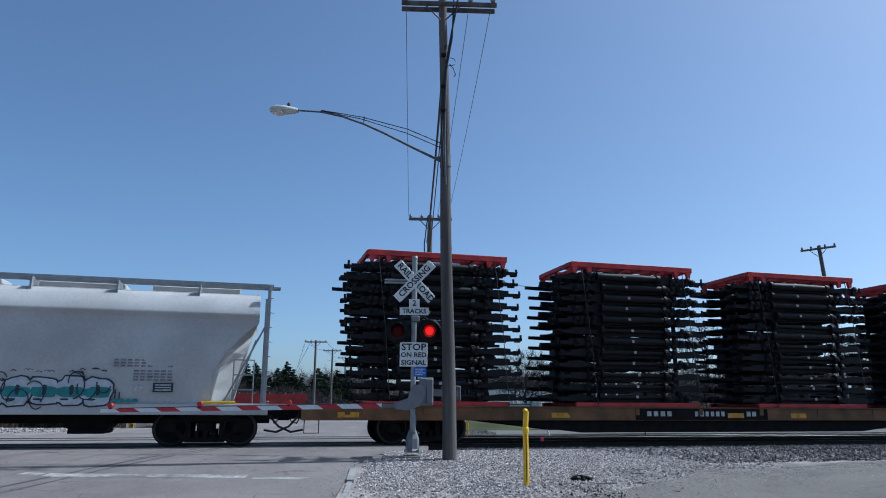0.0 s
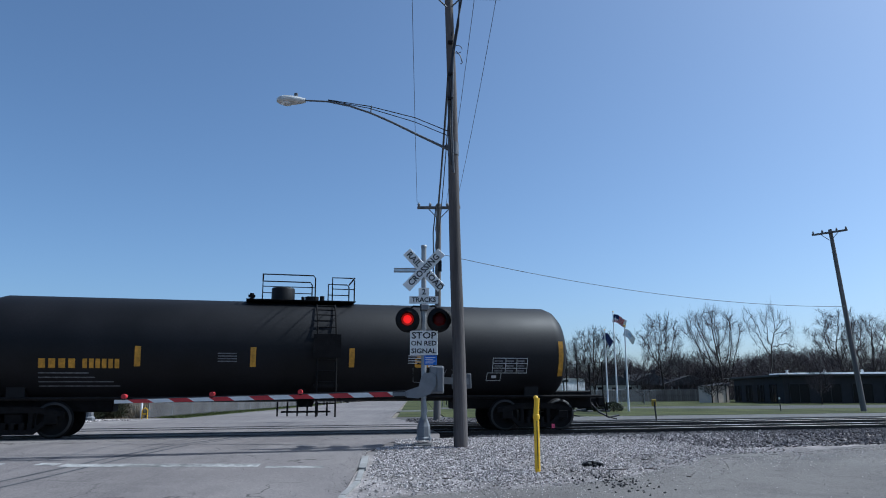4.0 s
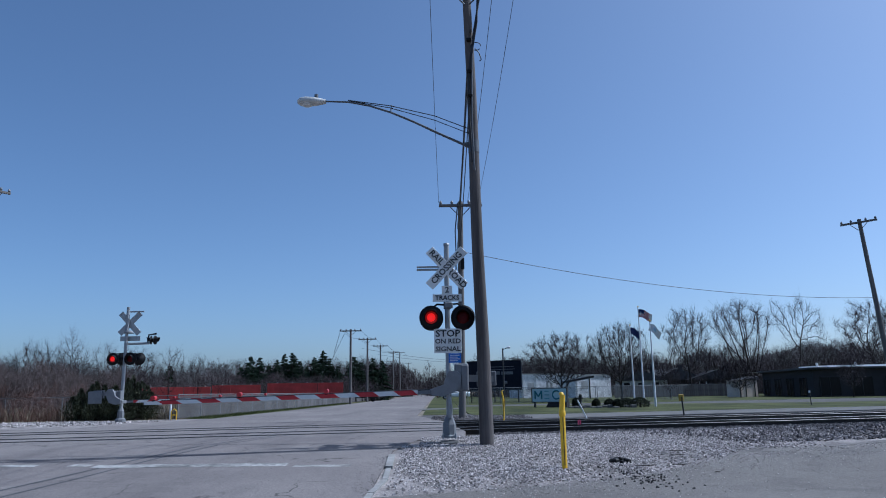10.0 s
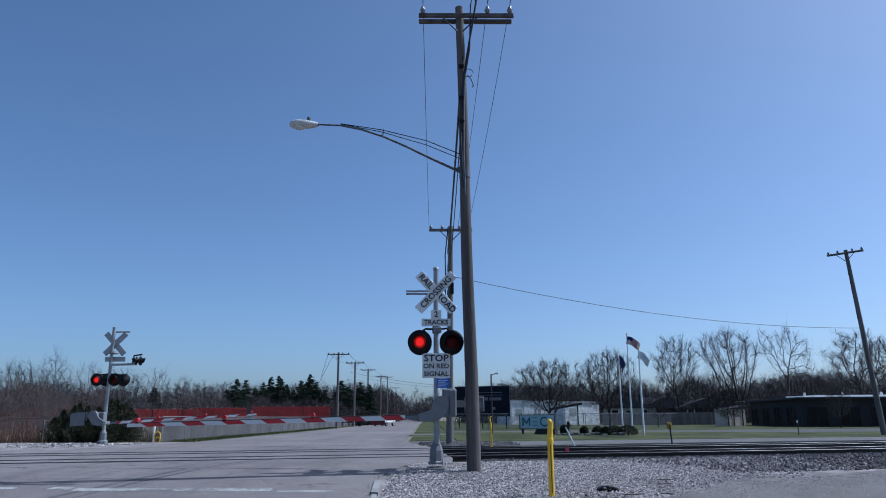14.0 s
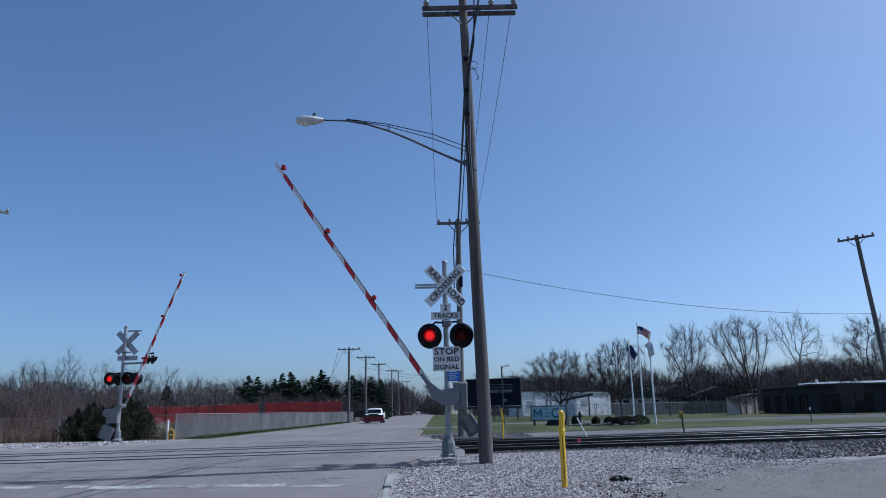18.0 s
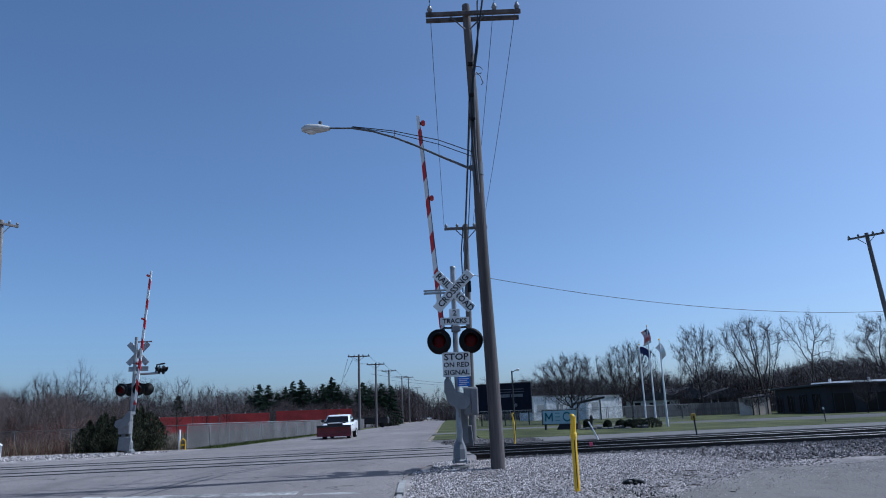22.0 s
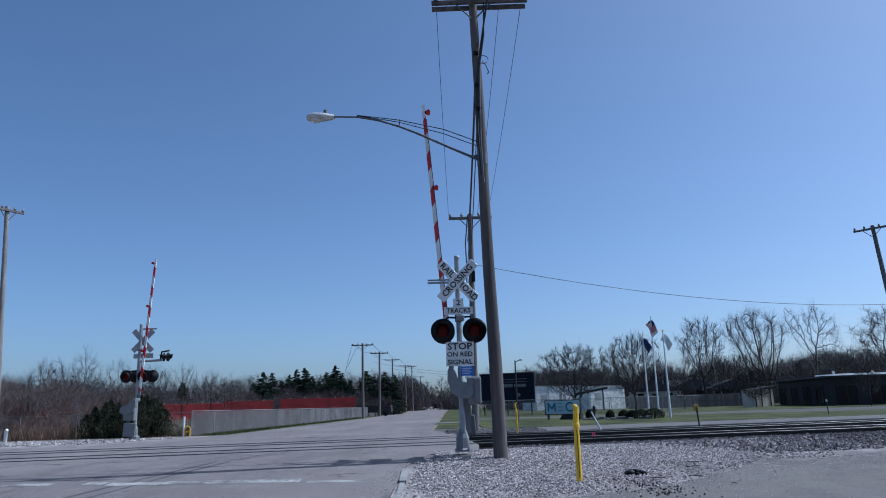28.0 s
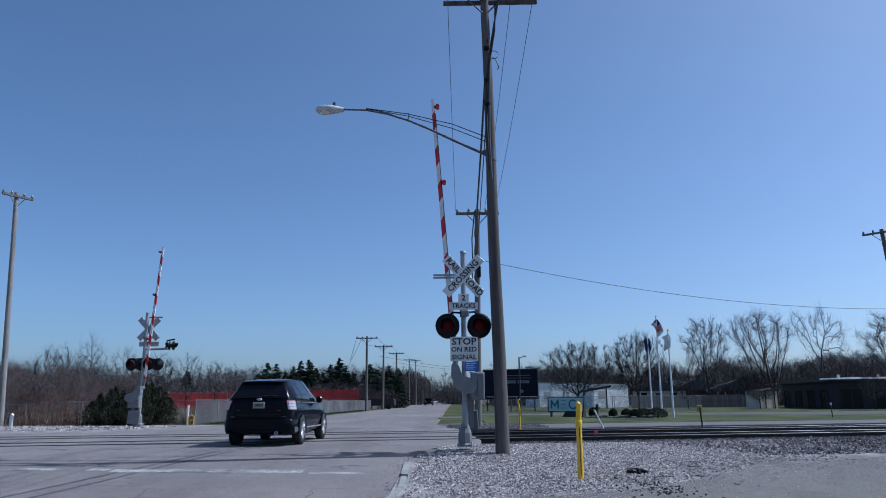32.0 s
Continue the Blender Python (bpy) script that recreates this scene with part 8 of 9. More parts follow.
def container(az0, az1, d, h, label):
    (xa, ya), (xb, yb) = polar(az0, d), polar(az1, d)
    L = math.hypot(xb - xa, yb - ya)
    p = thing("container", pose(xa, ya, 0, 0, 0, math.degrees(math.atan2(yb - ya, xb - xa))), label, "container", "row of containers")
    part("box", Mesh().box(0, L, 0, 2.4, 0.1, h, 0.03), "container_red", p)
    n = int(L / 0.28)
    ribs = Mesh()
    for i in range(n):
        x = 0.12 + i * (L - 0.24) / n
        ribs.box(x, x + 0.13, -0.035, 0.0, 0.25, h - 0.14)
    part("corrugation", ribs, "container_red", p)
    for x in (0, L - 0.12, L * 0.36, L * 0.68):
        part("corner_post", Mesh().box(x, x + 0.12, -0.05, 0.04, 0.1, h + 0.01, 0.01), "container_red", p)
    part("top_rail", Mesh().box(0, L, -0.05, 0.03, h - 0.12, h + 0.012), "container_red", p)
    for k in range(3):
        x = L * (0.2 + 0.3 * k)
        part("vent", Mesh().tube([(x, 0.6, h), (x, 0.6, h + 0.16)], 0.06, 8), "galv", p)
    return p


for a0, a1, h in ((-22.4, -19.6, 2.2), (-19.55, -17.7, 2.2), (-17.6, -14.1, 2.35), (-13.6, -9.9, 2.5), (-9.85, -7.9, 2.5)):
    container(a0, a1, 94, h, "long faded red container behind the field")
wn = thing("wagon", pose(*polar(-6.6, 100), 0), "low dark parked trailer behind the fence", "trailer")
part("deck", Mesh().box(-2.6, 2.6, -1, 1, 0.5, 1.3, 0.1), "trim", wn)
part("roof", Mesh().box(-2.5, 2.5, -1, 1, 1.3, 1.38, 0.02), "trim", wn)
for x in (-1.8, 1.8):
    part("wheel", Mesh().lathe([(0, -0.15), (0.34, -0.12), (0.34, 0.12), (0, 0.12)], (x, -0.7, 0.34), "y", 14), "tyre", wn)

# yellow pipe and white post at the fence corner
yp = thing("pipe_marker", pose(-13.2, 35.6, 0), "short yellow gas pipe riser beside the fence corner", "pipe")
part("pipe", Mesh().tube([(0, 0, -0.1), (0, 0, 0.42), (0.14, 0, 0.52), (0.26, 0, 0.42), (0.26, 0, -0.1)], 0.026, 8), "yellow", yp)
part("valve", Mesh().box(0.07, 0.19, -0.03, 0.03, 0.2, 0.27, 0.01), "yellow", yp)
wp = thing("white_post", pose(-13.35, 35.9, 0), "white marker post at the fence corner", "post")
part("shaft", Mesh().tube([(0, 0, -0.1), (0, 0, 0.95)], 0.05, 10), "flag_white", wp)
hy = thing("white_post", pose(-20.6, 33.5, 0), "short white post among stones beside the crossing", "post")
part("shaft", Mesh().tube([(0, 0, -0.1), (0, 0, 0.55), (0.05, 0, 0.6)], 0.08, 10), "flag_white", hy)


# ---- right of the road, beyond the tracks ----
def billboard():
    (xa, ya), (xb, yb) = polar(1.75, 76), polar(5.95, 74)
    p = thing("billboard", pose(xa, ya, 0, 0, 0, math.degrees(math.atan2(yb - ya, xb - xa))), "dark billboard on thin posts with pale unreadable text", "billboard")
    L = math.hypot(xb - xa, yb - ya)
    part("face", Mesh().box(0, L, -0.12, 0.12, 1.25, 4.1, 0.03), "board", p)
    for z in (4.1, 1.17):
        part("frame", Mesh().box(-0.04, L + 0.04, -0.14, 0.14, z, z + 0.08), "trim", p)
    for x in (0.4, L * 0.5, L - 0.4):
        part("post", Mesh().tube([(x, 0.05, -0.1), (x, 0.05, 1.3)], 0.07, 8), "trim", p)
    for x0, x1, z, h in ((2.4, 5.1, 3.5, 0.06), (2.4, 5.2, 3.25, 0.05), (2.6, 3.6, 2.75, 0.32), (3.75, 5.0, 2.75, 0.3)):
        part("text_bar", Mesh().box(x0, x1, -0.135, -0.12, z, z + h), "mark_grey", p)
    part("emblem", Mesh().lathe([(0, -0.135), (0.18, -0.13), (0.18, -0.12)], (4.2, 0, 1.95), "y", 14), "mark_grey", p)
    return p


billboard()
ls = thing("lamp_post", pose(*polar(4.55, 54), 0), "thin grey lamp post with a small side lamp", "lamp post")
part("shaft", Mesh().tube([(0, 0, -0.1), (0, 0, 4.2)], [0.07, 0.05], 8), "trim", ls)
part("lamp_arm", Mesh().tube([(0, 0, 4.1), (0.35, 0, 4.25)], 0.03, 6), "trim", ls)
part("lamp_head", Mesh().box(0.3, 0.56, -0.12, 0.12, 4.18, 4.34, 0.04), "panel_white", ls)


def company_sign():
    (xa, ya), (xb, yb) = polar(6.75, 50), polar(9.35, 49)
    L = math.hypot(xb - xa, yb - ya)
    p = thing("company_sign", pose(xa, ya, 0, 0, 0, math.degrees(math.atan2(yb - ya, xb - xa))), "pale blue ground sign with dark teal shapes on a dark base", "sign")
    part("face", Mesh().box(0, L, -0.1, 0.1, 0.36, 1.22, 0.02), "sign_pale", p)
    part("frame", Mesh().box(-0.04, L + 0.04, -0.11, 0.11, 1.22, 1.26).box(-0.04, L + 0.04, -0.11, 0.11, 0.32, 0.36).box(-0.05, 0.0, -0.11, 0.11, 0.32, 1.26).box(L, L + 0.05, -0.11, 0.11, 0.32, 1.26), "trim", p)
    part("base", Mesh().prism([(1.0, -0.05), (L + 0.05, -0.05), (L + 0.05, 0.34), (1.25, 0.34)], -0.25, 0.25, "y"), "brick_dark", p, "dark brick base")
    part("leg", Mesh().box(0.1, 0.2, -0.08, 0.08, -0.05, 0.34), "trim", p)
    y = -0.115
    for a, b in (((0.22, 0.54), (0.22, 1.08)), ((0.22, 1.08), (0.46, 0.70)), ((0.46, 0.70), (0.70, 1.08)), ((0.70, 1.08), (0.70, 0.54))):
        part("shape", Mesh().tube([(a[0], y, a[1]), (b[0], y, b[1])], 0.05, 4), "sign_teal", p)
    for z in (0.57, 0.81, 1.05):
        part("shape", Mesh().box(0.92, 1.26, y - 0.02, y, z - 0.032, z + 0.032), "sign_pale_teal", p)
    arc = [(1.76 + 0.27 * math.cos(a), y, 0.81 + 0.27 * math.sin(a)) for a in np.linspace(0.8, 5.5, 14)]
    part("shape", Mesh().tube(arc, 0.05, 4), "sign_teal", p)
    return p


company_sign()


def white_wall():
    p = thing("white_building", pose(0, 0, 0), "long low whitewashed block building with a gap", "building")
    for a0, a1, d, top in ((5.9, 9.4, 112, 3.5), (10.0, 12.7, 105, 3.1)):
        (xa, ya), (xb, yb) = polar(a0, d), polar(a1, d + 4)
        L, turn = math.hypot(xb - xa, yb - ya), math.degrees(math.atan2(yb - ya, xb - xa))
        w = part("wall", Mesh().box(0, L, 0, 4, -0.1, top, 0.03), "panel_white", p, m=pose(xa, ya, 0, 0, 0, turn))
        part("roof_edge", Mesh().box(-0.1, L + 0.1, -0.12, 4.1, top, top + 0.16), "siding", w)
        for k in range(int(L / 2.2)):
            part("pilaster", Mesh().box(0.3 + k * 2.2, 0.5 + k * 2.2, -0.06, 0.0, 0, top), "panel_white", w)
        for k in range(int(L / 3.4)):
            part("window", Mesh().box(1.1 + k * 3.2, 2.2 + k * 3.2, -0.02, 0.0, 1.2, 2.3), "siding", w)
    roof = Mesh().prism([(0, 2.2), (3.4, 2.8), (3.4, 2.55), (0, 1.95)], -1.5, 1.5, "y")
    part("canopy", roof, "trim", p, "dark sloping canopy", pose(*polar(9.2, 92), 0))
    for x, h in ((0.3, 2.0), (3.1, 2.6)):
        part("canopy_post", Mesh().tube([(x, 0, 0), (x, 0, h)], 0.08, 6), "trim", p, m=pose(*polar(9.2, 92), 0))
    return p


white_wall()


def flag_pole(az, d, h, kind):
    x, y = polar(az, d)
    p = thing("flagpole", pose(x, y, 0), {"stripes": "white flagpole with a striped flag in the wind", "blue": "white flagpole with a navy flag in the wind", "white": "white flagpole with a white flag in the wind"}[kind], "flagpole", "three flagpoles")
    part("shaft", Mesh().tube([(0, 0, -0.1), (0, 0, h)], [0.07, 0.035], 10), "flag_white", p)
    part("ball", Mesh().lathe([(0, h + 0.14), (0.06, h + 0.1), (0.07, h + 0.06), (0, h)], n=10), "yellow", p)
    L, H = {"stripes": (1.15, 0.62), "blue": (0.95, 0.55), "white": (0.85, 0.45)}[kind]
    def wave(u, v):
        return (0.05 + u * L * 0.95, 0.14 * u * math.sin(u * 7 + v * 1.5), h - 0.12 - v * H - 0.28 * u * u + 0.05 * math.sin(u * 6))
    def cloth(u0, u1, v0, v1, material, name, parent):
        me, n = Mesh(), 8
        vs = [wave(u0 + (u1 - u0) * i / n, v) for v in (v0, v1) for i in range(n + 1)]
        back = [(a, b + 0.012, c) for a, b, c in vs]
        fs = [(i, i + 1, n + 2 + i, n + 1 + i) for i in range(n)]
        me.add(vs, fs, True).add(back, fs, True)
        return part(name, me, material, parent)
    f = cloth(0, 1, 0, 1, {"stripes": "flag_white", "blue": "flag_blue", "white": "flag_white"}[kind], "flag", p)
    if kind == "stripes":
        for k in range(0, 13, 2):
            s = cloth(0.0, 1, k / 13, (k + 1) / 13, "flag_red", "stripe", f)
            s.location.y = -0.006
        c = cloth(0.0, 0.42, 0, 7 / 13, "flag_blue", "canton", f)
        c.location.y = -0.012
    if kind == "white":
        c = cloth(0.35, 0.6, 0.3, 0.6, "sign_pale", "emblem", f)
        c.location.y = -0.008
    return f


FLAGS = [flag_pole(15.05, 60, 7.5, "stripes"), flag_pole(14.35, 60.5, 6.1, "blue"), flag_pole(15.85, 47.5, 5.25, "white")]


def low_building():
    a, b, c = Vector((*polar(23.35, 99), 0)), Vector((*polar(26.6, 84), 0)), Vector((*polar(38, 92), 0))
    p = thing("low_building", pose(0, 0, 0), "long low dark brick building with a pale roof edge", "building")
    for q, r, top in ((a, b, 2.75), (b, c, 2.75)):
        L, turn = (r - q).length, math.degrees(math.atan2((r - q).y, (r - q).x))
        w = part("wall", Mesh().box(0, L, 0, 0.3, -0.1, top), "brick_dark", p, "dark brick wall", pose(q.x, q.y, 0, 0, 0, turn))
        part("fascia", Mesh().box(-0.3, L + 0.3, -0.45, 0.4, top, top + 0.22, 0.02), "trim", w, "dark overhanging fascia")
        n = int(L / 3.2)
        for k in range(n):
            x = 0.6 + k * (L - 0.6) / n
            wd = part("window", Mesh().box(x, x + 1.9, -0.05, 0.02, 0.15, 1.95), "dark_pane", w, "dark window bay")
            part("window_frame", Mesh().box(x - 0.06, x, -0.09, 0.02, 0.1, 2.0).box(x + 1.9, x + 1.96, -0.09, 0.02, 0.1, 2.0).box(x + 0.9, x + 0.96, -0.08, 0.02, 0.1, 2.0), "trim", wd)
    roof = Mesh().add([(a.x, a.y, 2.95), (b.x, b.y, 2.95), (c.x, c.y, 2.95), (c.x - 14, c.y + 26, 3.05), (a.x + 4, a.y + 18, 3.05)], [(0, 1, 2, 3, 4)])
    part("roof", roof, "roof_white", p, "white roof membrane")
    back = Mesh().add([(b.x + 2.5, b.y + 1.6, 2.97), (c.x, c.y + 1, 2.97), (c.x, c.y + 1, 3.2), (b.x + 2.5, b.y + 1.6, 3.2), (b.x + 1.5, b.y + 6, 3.2), (c.x - 2, c.y + 8, 3.2), (b.x + 1.5, b.y + 6, 2.97), (c.x - 2, c.y + 8, 2.97)], [(0, 1, 2, 3), (3, 2, 5, 4), (4, 5, 7, 6), (0, 3, 4, 6), (1, 2, 5, 7)])
    part("parapet", back, "roof_white", p, "white roof parapet")
    for k in range(4):
        q = b.lerp(c, 0.1 + 0.2 * k)
        part("roof_vent", Mesh().tube([(q.x, q.y + 3, 2.95), (q.x, q.y + 3, 3.5)], 0.14, 8), "panel_white", p)
    return p


low_building()


def board_fence(az0, az1, d, h):
    (xa, ya), (xb, yb) = polar(az0, d), polar(az1, d + 6)
    L = math.hypot(xb - xa, yb - ya)
    p = thing("board_fence", pose(xa, ya, 0, 0, 0, math.degrees(math.atan2(yb - ya, xb - xa))), "weathered dark board fence before the houses", "fence")
    n = int(L / 0.3)
    me = Mesh().box(0, 0.28, -0.02, 0.02, 0, h, 0.01).data("board")
    for k in range(n):
        part("board", me, "fence_wood", p, m=pose(k * L / n, 0, 0.01 * (k % 3)))
    part("rail", Mesh().box(0, L, 0.02, 0.07, 0.3, 0.4).box(0, L, 0.02, 0.07, h - 0.4, h - 0.3), "fence_wood", p)


board_fence(12.9, 21.2, 100, 1.6)


def house(az, d, w, h, roof_h, turn, wall, label):
    x, y = polar(az, d)
    p = thing("house", pose(x, y, 0, 0, 0, turn), label, "house", "far houses")
    part("wall", Mesh().box(-w / 2, w / 2, 0, 8, -0.1, h), wall, p)
    part("roof", Mesh().prism([(-w / 2 - 0.4, h), (w / 2 + 0.4, h), (0, h + roof_h)], -0.4, 8.4, "y"), "roof_grey", p, "grey gabled shingle roof")
    for k in (-0.28, 0.28):
        wd = part("window", Mesh().box(k * w - 0.5, k * w + 0.5, -0.06, 0.02, 0.9, 2.1), "car_glass", p)
        part("window_frame", Mesh().box(k * w - 0.58, k * w - 0.5, -0.08, 0.02, 0.82, 2.18).box(k * w + 0.5, k * w + 0.58, -0.08, 0.02, 0.82, 2.18), "flag_white", wd)
    part("door", Mesh().box(-0.45, 0.45, -0.06, 0.02, 0, 2.05), "trim", p)
    part("chimney", Mesh().box(w * 0.2, w * 0.2 + 0.6, 3, 3.6, h + 0.4, h + roof_h + 0.7, 0.02), "brick_dark", p)
    return p


house(14.9, 122, 8, 2.4, 1.7, -14, "siding", "pale small house with a grey gabled roof")
house(17.6, 128, 9, 2.5, 1.9, 10, "brick_dark", "dark small house with a grey gabled roof")
house(20.4, 127, 9, 2.4, 1.6, -8, "brick_dark", "dark small house with a grey gabled roof")
sh = thing("shed", pose(*polar(21.75, 90), 0, 0, 0, 22), "beige lean-to wall with dark frames beside the low building", "shed")
part("wall", Mesh().box(0, 2.7, 0, 2, -0.1, 1.9, 0.02), "beige", sh)
for x in (0.9, 2.2):
    part("frame_post", Mesh().box(x, x + 0.1, -0.05, 0.0, 0, 2.1), "trim", sh)
part("roof", Mesh().prism([(-0.1, 1.9), (2.8, 1.9), (2.8, 2.3), (1.8, 2.1)], -0.1, 2.1, "y"), "roof_grey", sh)

flat([(-1.15, 36.8), (0.95, 37.2), (0.9, 240), (-3.0, 240), (-2.1, 120)], 0.002, "verge", "grass", "thin grass verge beside the far road", thick=0.1)
flat([(-1.7, 47.5), (0.95, 48.0), (0.95, 52.0), (-1.9, 51.0)], 0.007, "driveway", "concrete", "pale driveway mouth beside the far road", thick=0.1)

# small posts and markers by the tracks
st = thing("yellow_marker", pose(9.9, 31.0, 0), "yellow marker plate on a dark post beyond the tracks", "marker")
part("post", Mesh().tube([(0.06, 0, -0.1), (0, 0, 0.75)], 0.035, 7), "trim", st)
part("plate", Mesh().box(-0.12, 0.09, -0.02, 0.02, 0.58, 0.85, 0.02), "ochre", st)
sp = thing("small_post", pose(21.7, 44.0, 0), "short dark post with a pale top beside the lane", "post")
part("post", Mesh().tube([(0.04, 0, -0.1), (0, 0, 0.72)], 0.03, 7), "trim", sp)
part("cap", Mesh().tube([(0, 0, 0.7), (0, 0, 0.84)], 0.05, 8), "flag_white", sp)
pp = thing("leaning_pipe", pose(5.55, 29.1, 0), "white plastic pipe leaning beside the tracks", "pipe")
part("pipe", Mesh().tube([(0, 0, -0.05), (-0.34, 0.1, 0.72)], 0.028, 9), "flag_white", pp)
pf = thing("marker_flag", pose(*at(8.4, 20.2).xy, -0.1), "small pink survey flag beside the rail", "flag")
part("stake", Mesh().tube([(0, 0, 0), (0, 0, 0.34)], 0.006, 5), "wire", pf)
part("flag", Mesh().box(-0.045, 0.045, -0.004, 0.004, 0.22, 0.34), "pink", pf)
hy2 = thing("hydrant", pose(*polar(10.35, 56), 0), "dark fire hydrant on the lawn", "hydrant")
part("barrel", Mesh().lathe([(0.14, -0.05), (0.14, 0.05), (0.1, 0.08), (0.1, 0.6), (0.13, 0.62), (0.1, 0.75), (0, 0.85)], n=12), "trim", hy2)
part("outlet", Mesh().tube([(-0.2, 0, 0.5), (0.2, 0, 0.5)], 0.06, 8), "trim", hy2)


def flag_motion():
    """Each flag swings on its pole and sinks or lifts with the wind."""
    sink = ([(0, 10), (7, 8), (9, 4), (13, 14), (16, 25), (18, 10), (20, 30), (22, 58), (24, 62), (27, 45), (32, 50)], [(0, 40), (8, 20), (10, 12), (13, 40), (16, 35), (18, 30), (22, 8), (24, 55), (27, 68), (28, 30), (29, 55), (32, 60)], [(0, 15), (8, 40), (13, 10), (16, 45), (22, 50), (24, 60), (27, 30), (32, 62)])
    for k, (f, top) in enumerate(zip(FLAGS, (7.4, 6.0, 5.15))):
        rows = []
        for i in range(33):
            swing = -8 + 18 * math.sin(i * 1.35 + k * 1.9) * math.sin(i * 0.53 + k)
            drop = float(np.interp(i, [r[0] for r in sink[k]], [r[1] for r in sink[k]])) + 5 * math.sin(i * 2.1 + k)
            rows.append((i, pose(0, 0, top, 0, 0, swing) @ pose(0, 0, 0, 0, drop, 0) @ pose(0, 0, -top)))
        walk(f, rows)


# ---- gravel and ballast stones ----
def stones(name, spots, size, material, seed, label):
    """Many small angular stones as one mass."""
    r = np.random.RandomState(seed)
    n = len(spots)
    base = np.array([(1, 0, 0), (-1, 0, 0), (0, 1, 0), (0, -1, 0), (0, 0, 1), (0, 0, -0.6)], float)
    tris = np.array([(0, 2, 4), (2, 1, 4), (1, 3, 4), (3, 0, 4), (2, 0, 5), (1, 2, 5), (3, 1, 5), (0, 3, 5)])
    k = size * r.uniform(0.5, 1.35, (n, 1, 1)) * r.uniform(0.6, 1.3, (n, 6, 3))
    a = r.uniform(0, 6.28, n)
    v = base[None] * k
    c, s = np.cos(a)[:, None], np.sin(a)[:, None]
    v = np.stack([v[..., 0] * c - v[..., 1] * s, v[..., 0] * s + v[..., 1] * c, v[..., 2] * 0.75], -1) + r.normal(0, size * 0.12, (n, 6, 3))
    v = v + np.array(spots)[:, None, :]
    f = (tris[None] + (np.arange(n) * 6)[:, None, None]).reshape(-1, 3)
    me = bpy.data.meshes.new(name)
    me.from_pydata(v.reshape(-1, 3).tolist(), [], f.tolist())
    me.materials.append(M[material])
    return tagged(new(name, me), label, "gravel", kind="stuff")


def island(m, low=0.45, high=1.7):
    """Stones differ from one another in shade."""
    n, l = m.node_tree.nodes, m.node_tree.links
    b = n["Principled BSDF"]
    geo, hsv, mr = n.new("ShaderNodeNewGeometry"), n.new("ShaderNodeHueSaturation"), n.new("ShaderNodeMapRange")
    mr.inputs["To Min"].default_value, mr.inputs["To Max"].default_value = low, high
    l.new(geo.outputs["Random Per Island"], mr.inputs["Value"])
    l.new(mr.outputs[0], hsv.inputs["Value"])
    l.new(b.inputs["Base Color"].links[0].from_socket, hsv.inputs["Color"])
    l.new(hsv.outputs[0], b.inputs["Base Color"])


for key in ("gravel", "stone", "shaded", "brush", "twig", "straw", "turf", "needle", "russet", "wood_stems", "juniper", "hedge"):
    island(M[key], *((0.35, 1.6) if key == "gravel" else (0.45, 1.7)))

rs = np.random.RandomState(11)


def gravel_apron():
    spots = []
    edge = [(-1.3, 10.7), (0.78, 11.5), (2.2, 12.0), (3.44, 12.75), (4.55, 13.85), (5.6, 14.9), (6.2, 15.8), (8.32, 16.35)]
    while len(spots) < 52000:
        x, y = rs.uniform(-0.98, 10.0), rs.uniform(10.6, 21.5)
        w = x * N.x + y * N.y
        if w > 19.2 or (x < -0.6 and y > 16.8):
            continue
        low = np.interp(x, [e[0] for e in edge], [e[1] for e in edge])
        if x > 8.3:
            low = 15.9 + 0.22 * (x - 2)
        if x < -0.95 + rs.exponential(0.22) and y < 16.2:
            continue
        if y < low + rs.exponential(0.35) - 0.2:
            continue
        bare = noise.noise(Vector((x * 0.75, y * 0.42, 3.1))) + 0.4 * noise.noise(Vector((x * 2.3, y * 1.4, 7.7)))
        if rs.rand() < 0.75 * min(1.0, max(0.0, (bare + 0.16) * 2.6 + (low + 1.9 - y) * 0.5)):
            continue
        spots.append((x, y, ground_z(x, y) - 0.012 + rs.uniform(-0.012, 0.02) - 0.08 * max(0.0, w - 18.2)))
    stones("gravel", spots, 0.023, "gravel", 1, "pale crushed limestone gravel round the pole and signal")


def ballast():
    spots = []
    for _ in range(37000):
        s, w = 6.0 + 48 * rs.rand() ** 1.3, rs.uniform(15.15, 20.8)
        if s < 10.5 and w < 18.6 - 1.6 * max(0.0, s - 8.5) + rs.normal(0, 0.3):
            continue
        p = at(s, w)
        z = ground_z(p.x, p.y) - 0.02 - 0.10 * min(1, max(0.0, (w - 18.0) / 1.6))
        spots.append((p.x, p.y, z + rs.uniform(-0.01, 0.03)))
    for _ in range(5000):
        s, w = -14.4 - 30 * rs.rand(), rs.uniform(18.2, 28.8)
        spots.append((*at(s, w, -0.15 + rs.uniform(-0.015, 0.015)),))
    stones("ballast", spots, 0.047, "stone", 2, "grey crushed-stone ballast beside the rails")
    # stones in the same painted shade as the sheet under them
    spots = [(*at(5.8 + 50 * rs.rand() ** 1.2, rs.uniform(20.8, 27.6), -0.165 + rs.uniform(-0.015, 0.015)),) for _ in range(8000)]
    stones("stained_stones", spots, 0.045, "shaded", 5, "ballast stones with the shade between the rails in their colour")


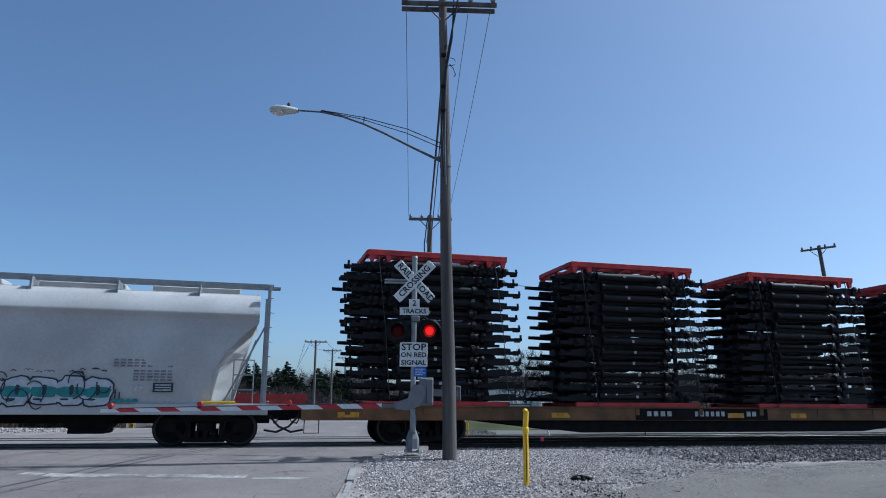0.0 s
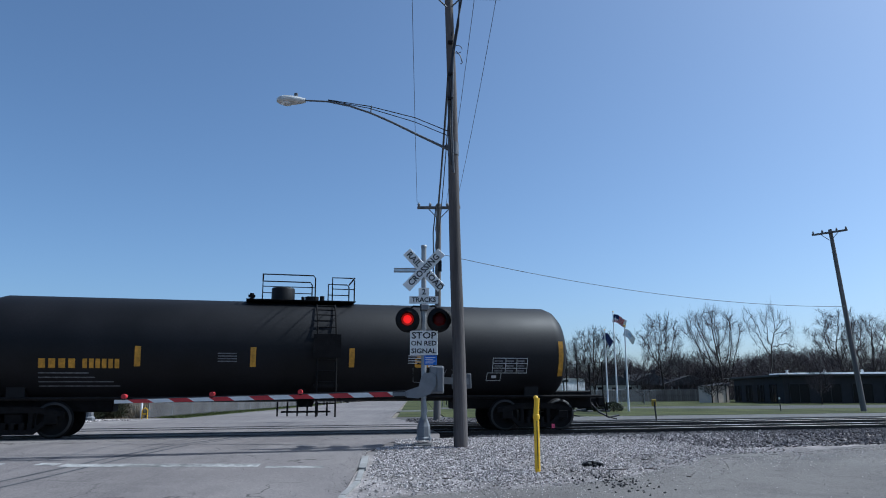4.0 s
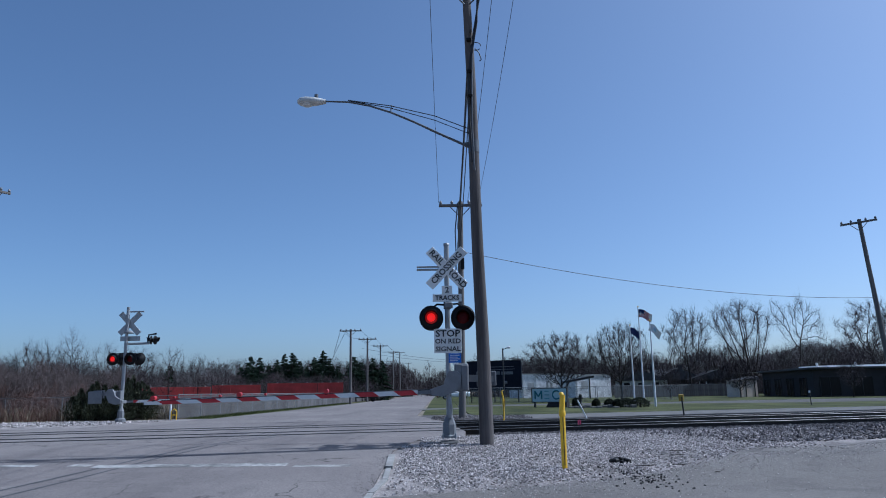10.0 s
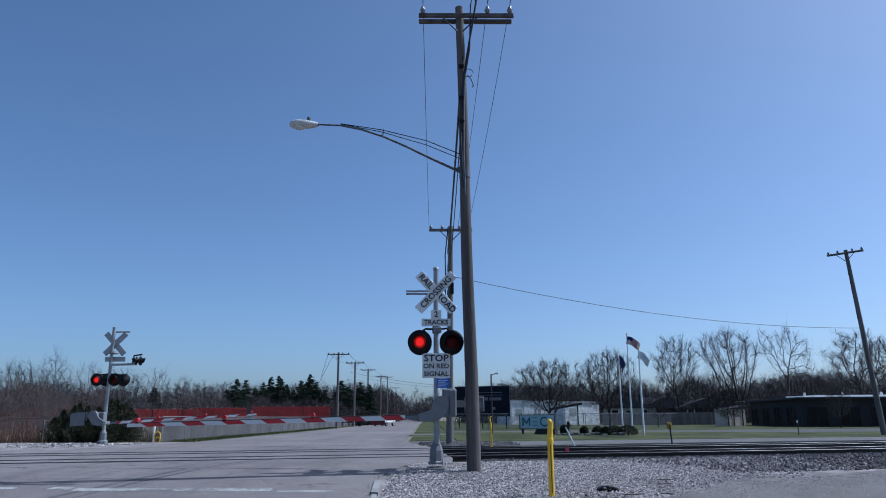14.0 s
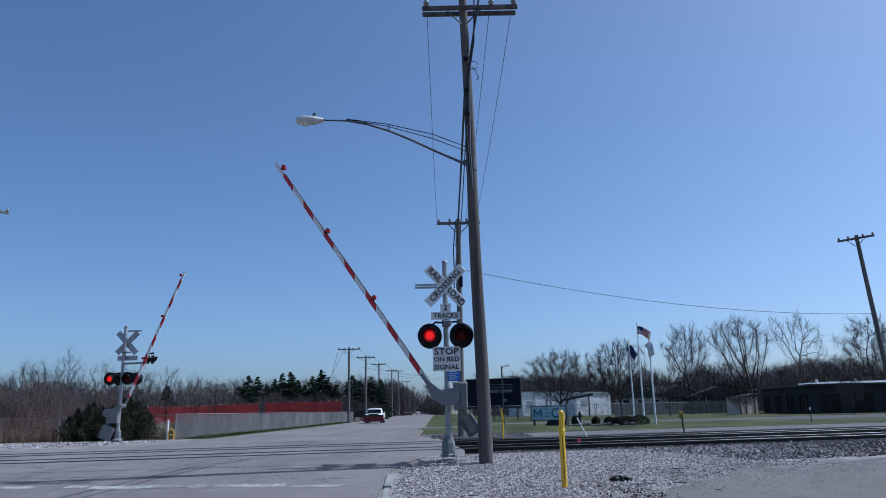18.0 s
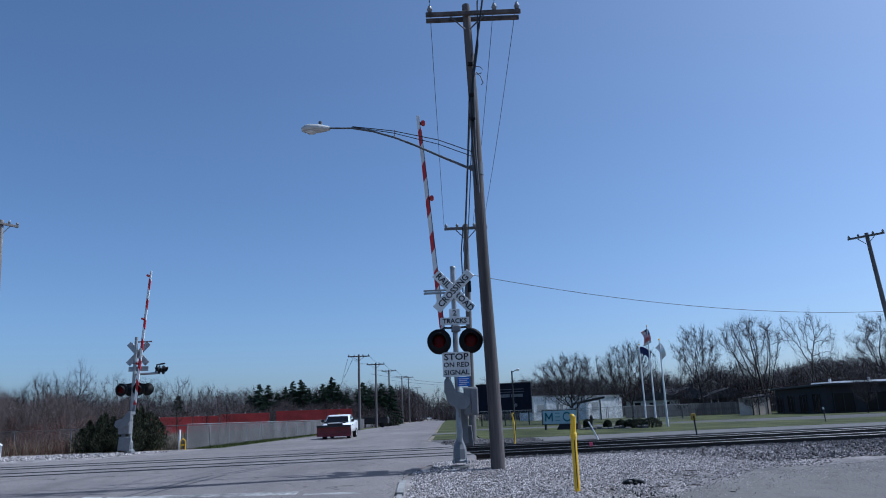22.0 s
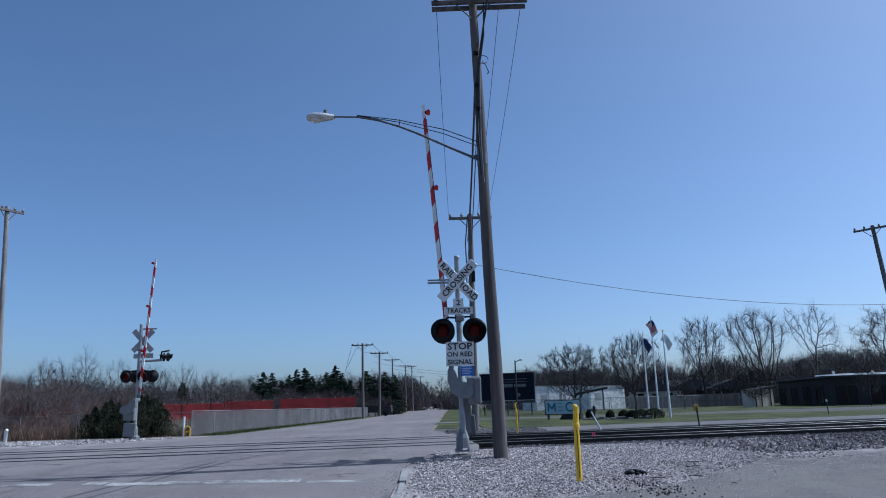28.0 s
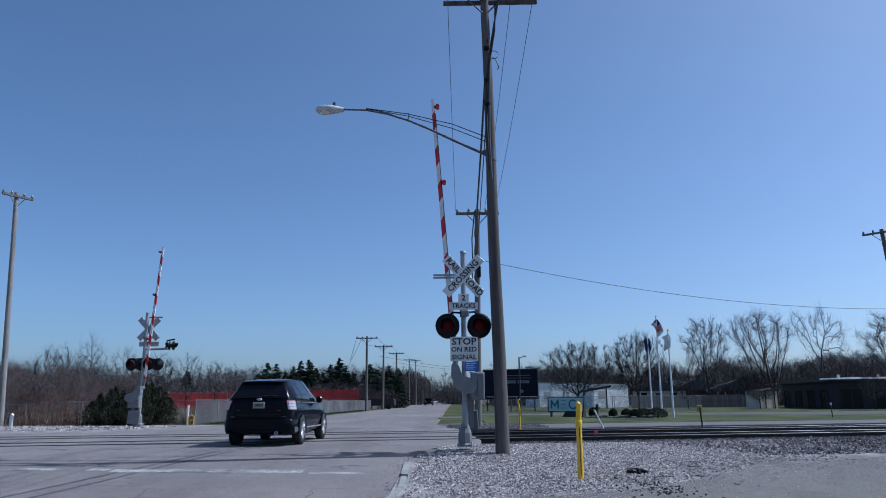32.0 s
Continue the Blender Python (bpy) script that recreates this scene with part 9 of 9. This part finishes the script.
def far_gravel():
    spots = [(-0.6 + 4.2 * rs.rand(), 29.8 + 4.5 * rs.rand(), rs.uniform(-0.01, 0.02)) for _ in range(1500)]
    left = [(-45 + 32 * rs.rand(), 32.6 + 2.2 * rs.rand(), rs.uniform(0.0, 0.02)) for _ in range(1500)]
    left += [(-27 + 13.2 * rs.rand(), 28.9 + 5.3 * rs.rand() ** 0.6, rs.uniform(-0.01, 0.025)) for _ in range(2600)]
    stones("rubble", left, 0.05, "gravel", 13, "grey rubble along the shoulder beside the field")
    stones("gravel", spots, 0.035, "stone", 3, "pale gravel beside the road beyond the tracks")
    spots = []
    for _ in range(260):
        x, y = rs.uniform(-0.9, 10), rs.uniform(9, 16)
        spots.append((x, y, ground_z(x, y)))
    grit = []
    for _ in range(1500):
        x, y = -1.12 - rs.exponential(0.22) * rs.choice((0.5, 1.0, 2.2)), rs.uniform(10, 16.6)
        if noise.noise(Vector((x * 1.5, y * 0.9, 1.0))) > -0.1:
            grit.append((x, y, ground_z(x, y) - 0.003))
    stones("grit", grit, 0.011, "stone", 14, "dark grit along the broken edge of the lane")
    for _ in range(2600):
        x = rs.uniform(0.5, 11)
        y = np.interp(x, [0.78, 2.2, 3.44, 4.55, 5.6, 8.3, 11], [11.4, 11.9, 12.7, 13.8, 14.9, 16.3, 17.4]) - rs.exponential(0.6)
        spots.append((x, y, ground_z(x, y) - 0.004))
    stones("loose_chips", spots, 0.011, "gravel", 4, "scattered stone chips on the asphalt")


gravel_apron()
ballast()
far_gravel()

# black torn clod of asphalt on the gravel
rr = random.Random(9)
cl = thing("asphalt_chunk", pose(3.29, 14.02, ground_z(3.29, 14.02)), "broken black lump of asphalt lying on the gravel", "debris")
for k in range(14):
    x, y, q = rr.uniform(-0.2, 0.16), rr.uniform(-0.1, 0.1), rr.uniform(0.025, 0.075)
    me = Mesh().box(x - q, x + q, y - q, y + q, -0.02, q * rr.uniform(0.8, 1.7), q * 0.4)
    part("lump", me.moved(pose(0, 0, 0, 0, 0, rr.uniform(-60, 60))), "black", cl)
crumbs = []
for k in range(170):
    u = rr.random() ** 0.7
    x, y = 2.75 + rr.gauss(0, 0.28) + 0.5 * u, 14.1 - 2.6 * u + rr.gauss(0, 0.25)
    crumbs.append((x, y, ground_z(x, y) - 0.005))
stones("asphalt_crumbs", crumbs, 0.026, "crumb", 17, "dark crumbs of broken asphalt on the gravel")
tw = Mesh()
for k in range(9):
    x, y, a, l = rr.uniform(-0.5, 5), rr.uniform(12.2, 16.5), rr.uniform(0, 6.3), rr.uniform(0.15, 0.4)
    g = ground_z(x, y)
    tw.tube([(x, y, g + 0.03), (x + l * math.cos(a), y + 0.4 * l * math.sin(a), g + 0.035)], 0.006, 4)
tagged(part("twigs", tw, "bark"), "small dead twigs on the gravel", "twigs", kind="stuff")


def motions():
    train_motion()
    flash_motion()
    gate_motion()
    vehicle_motion()
    flag_motion()


motions()
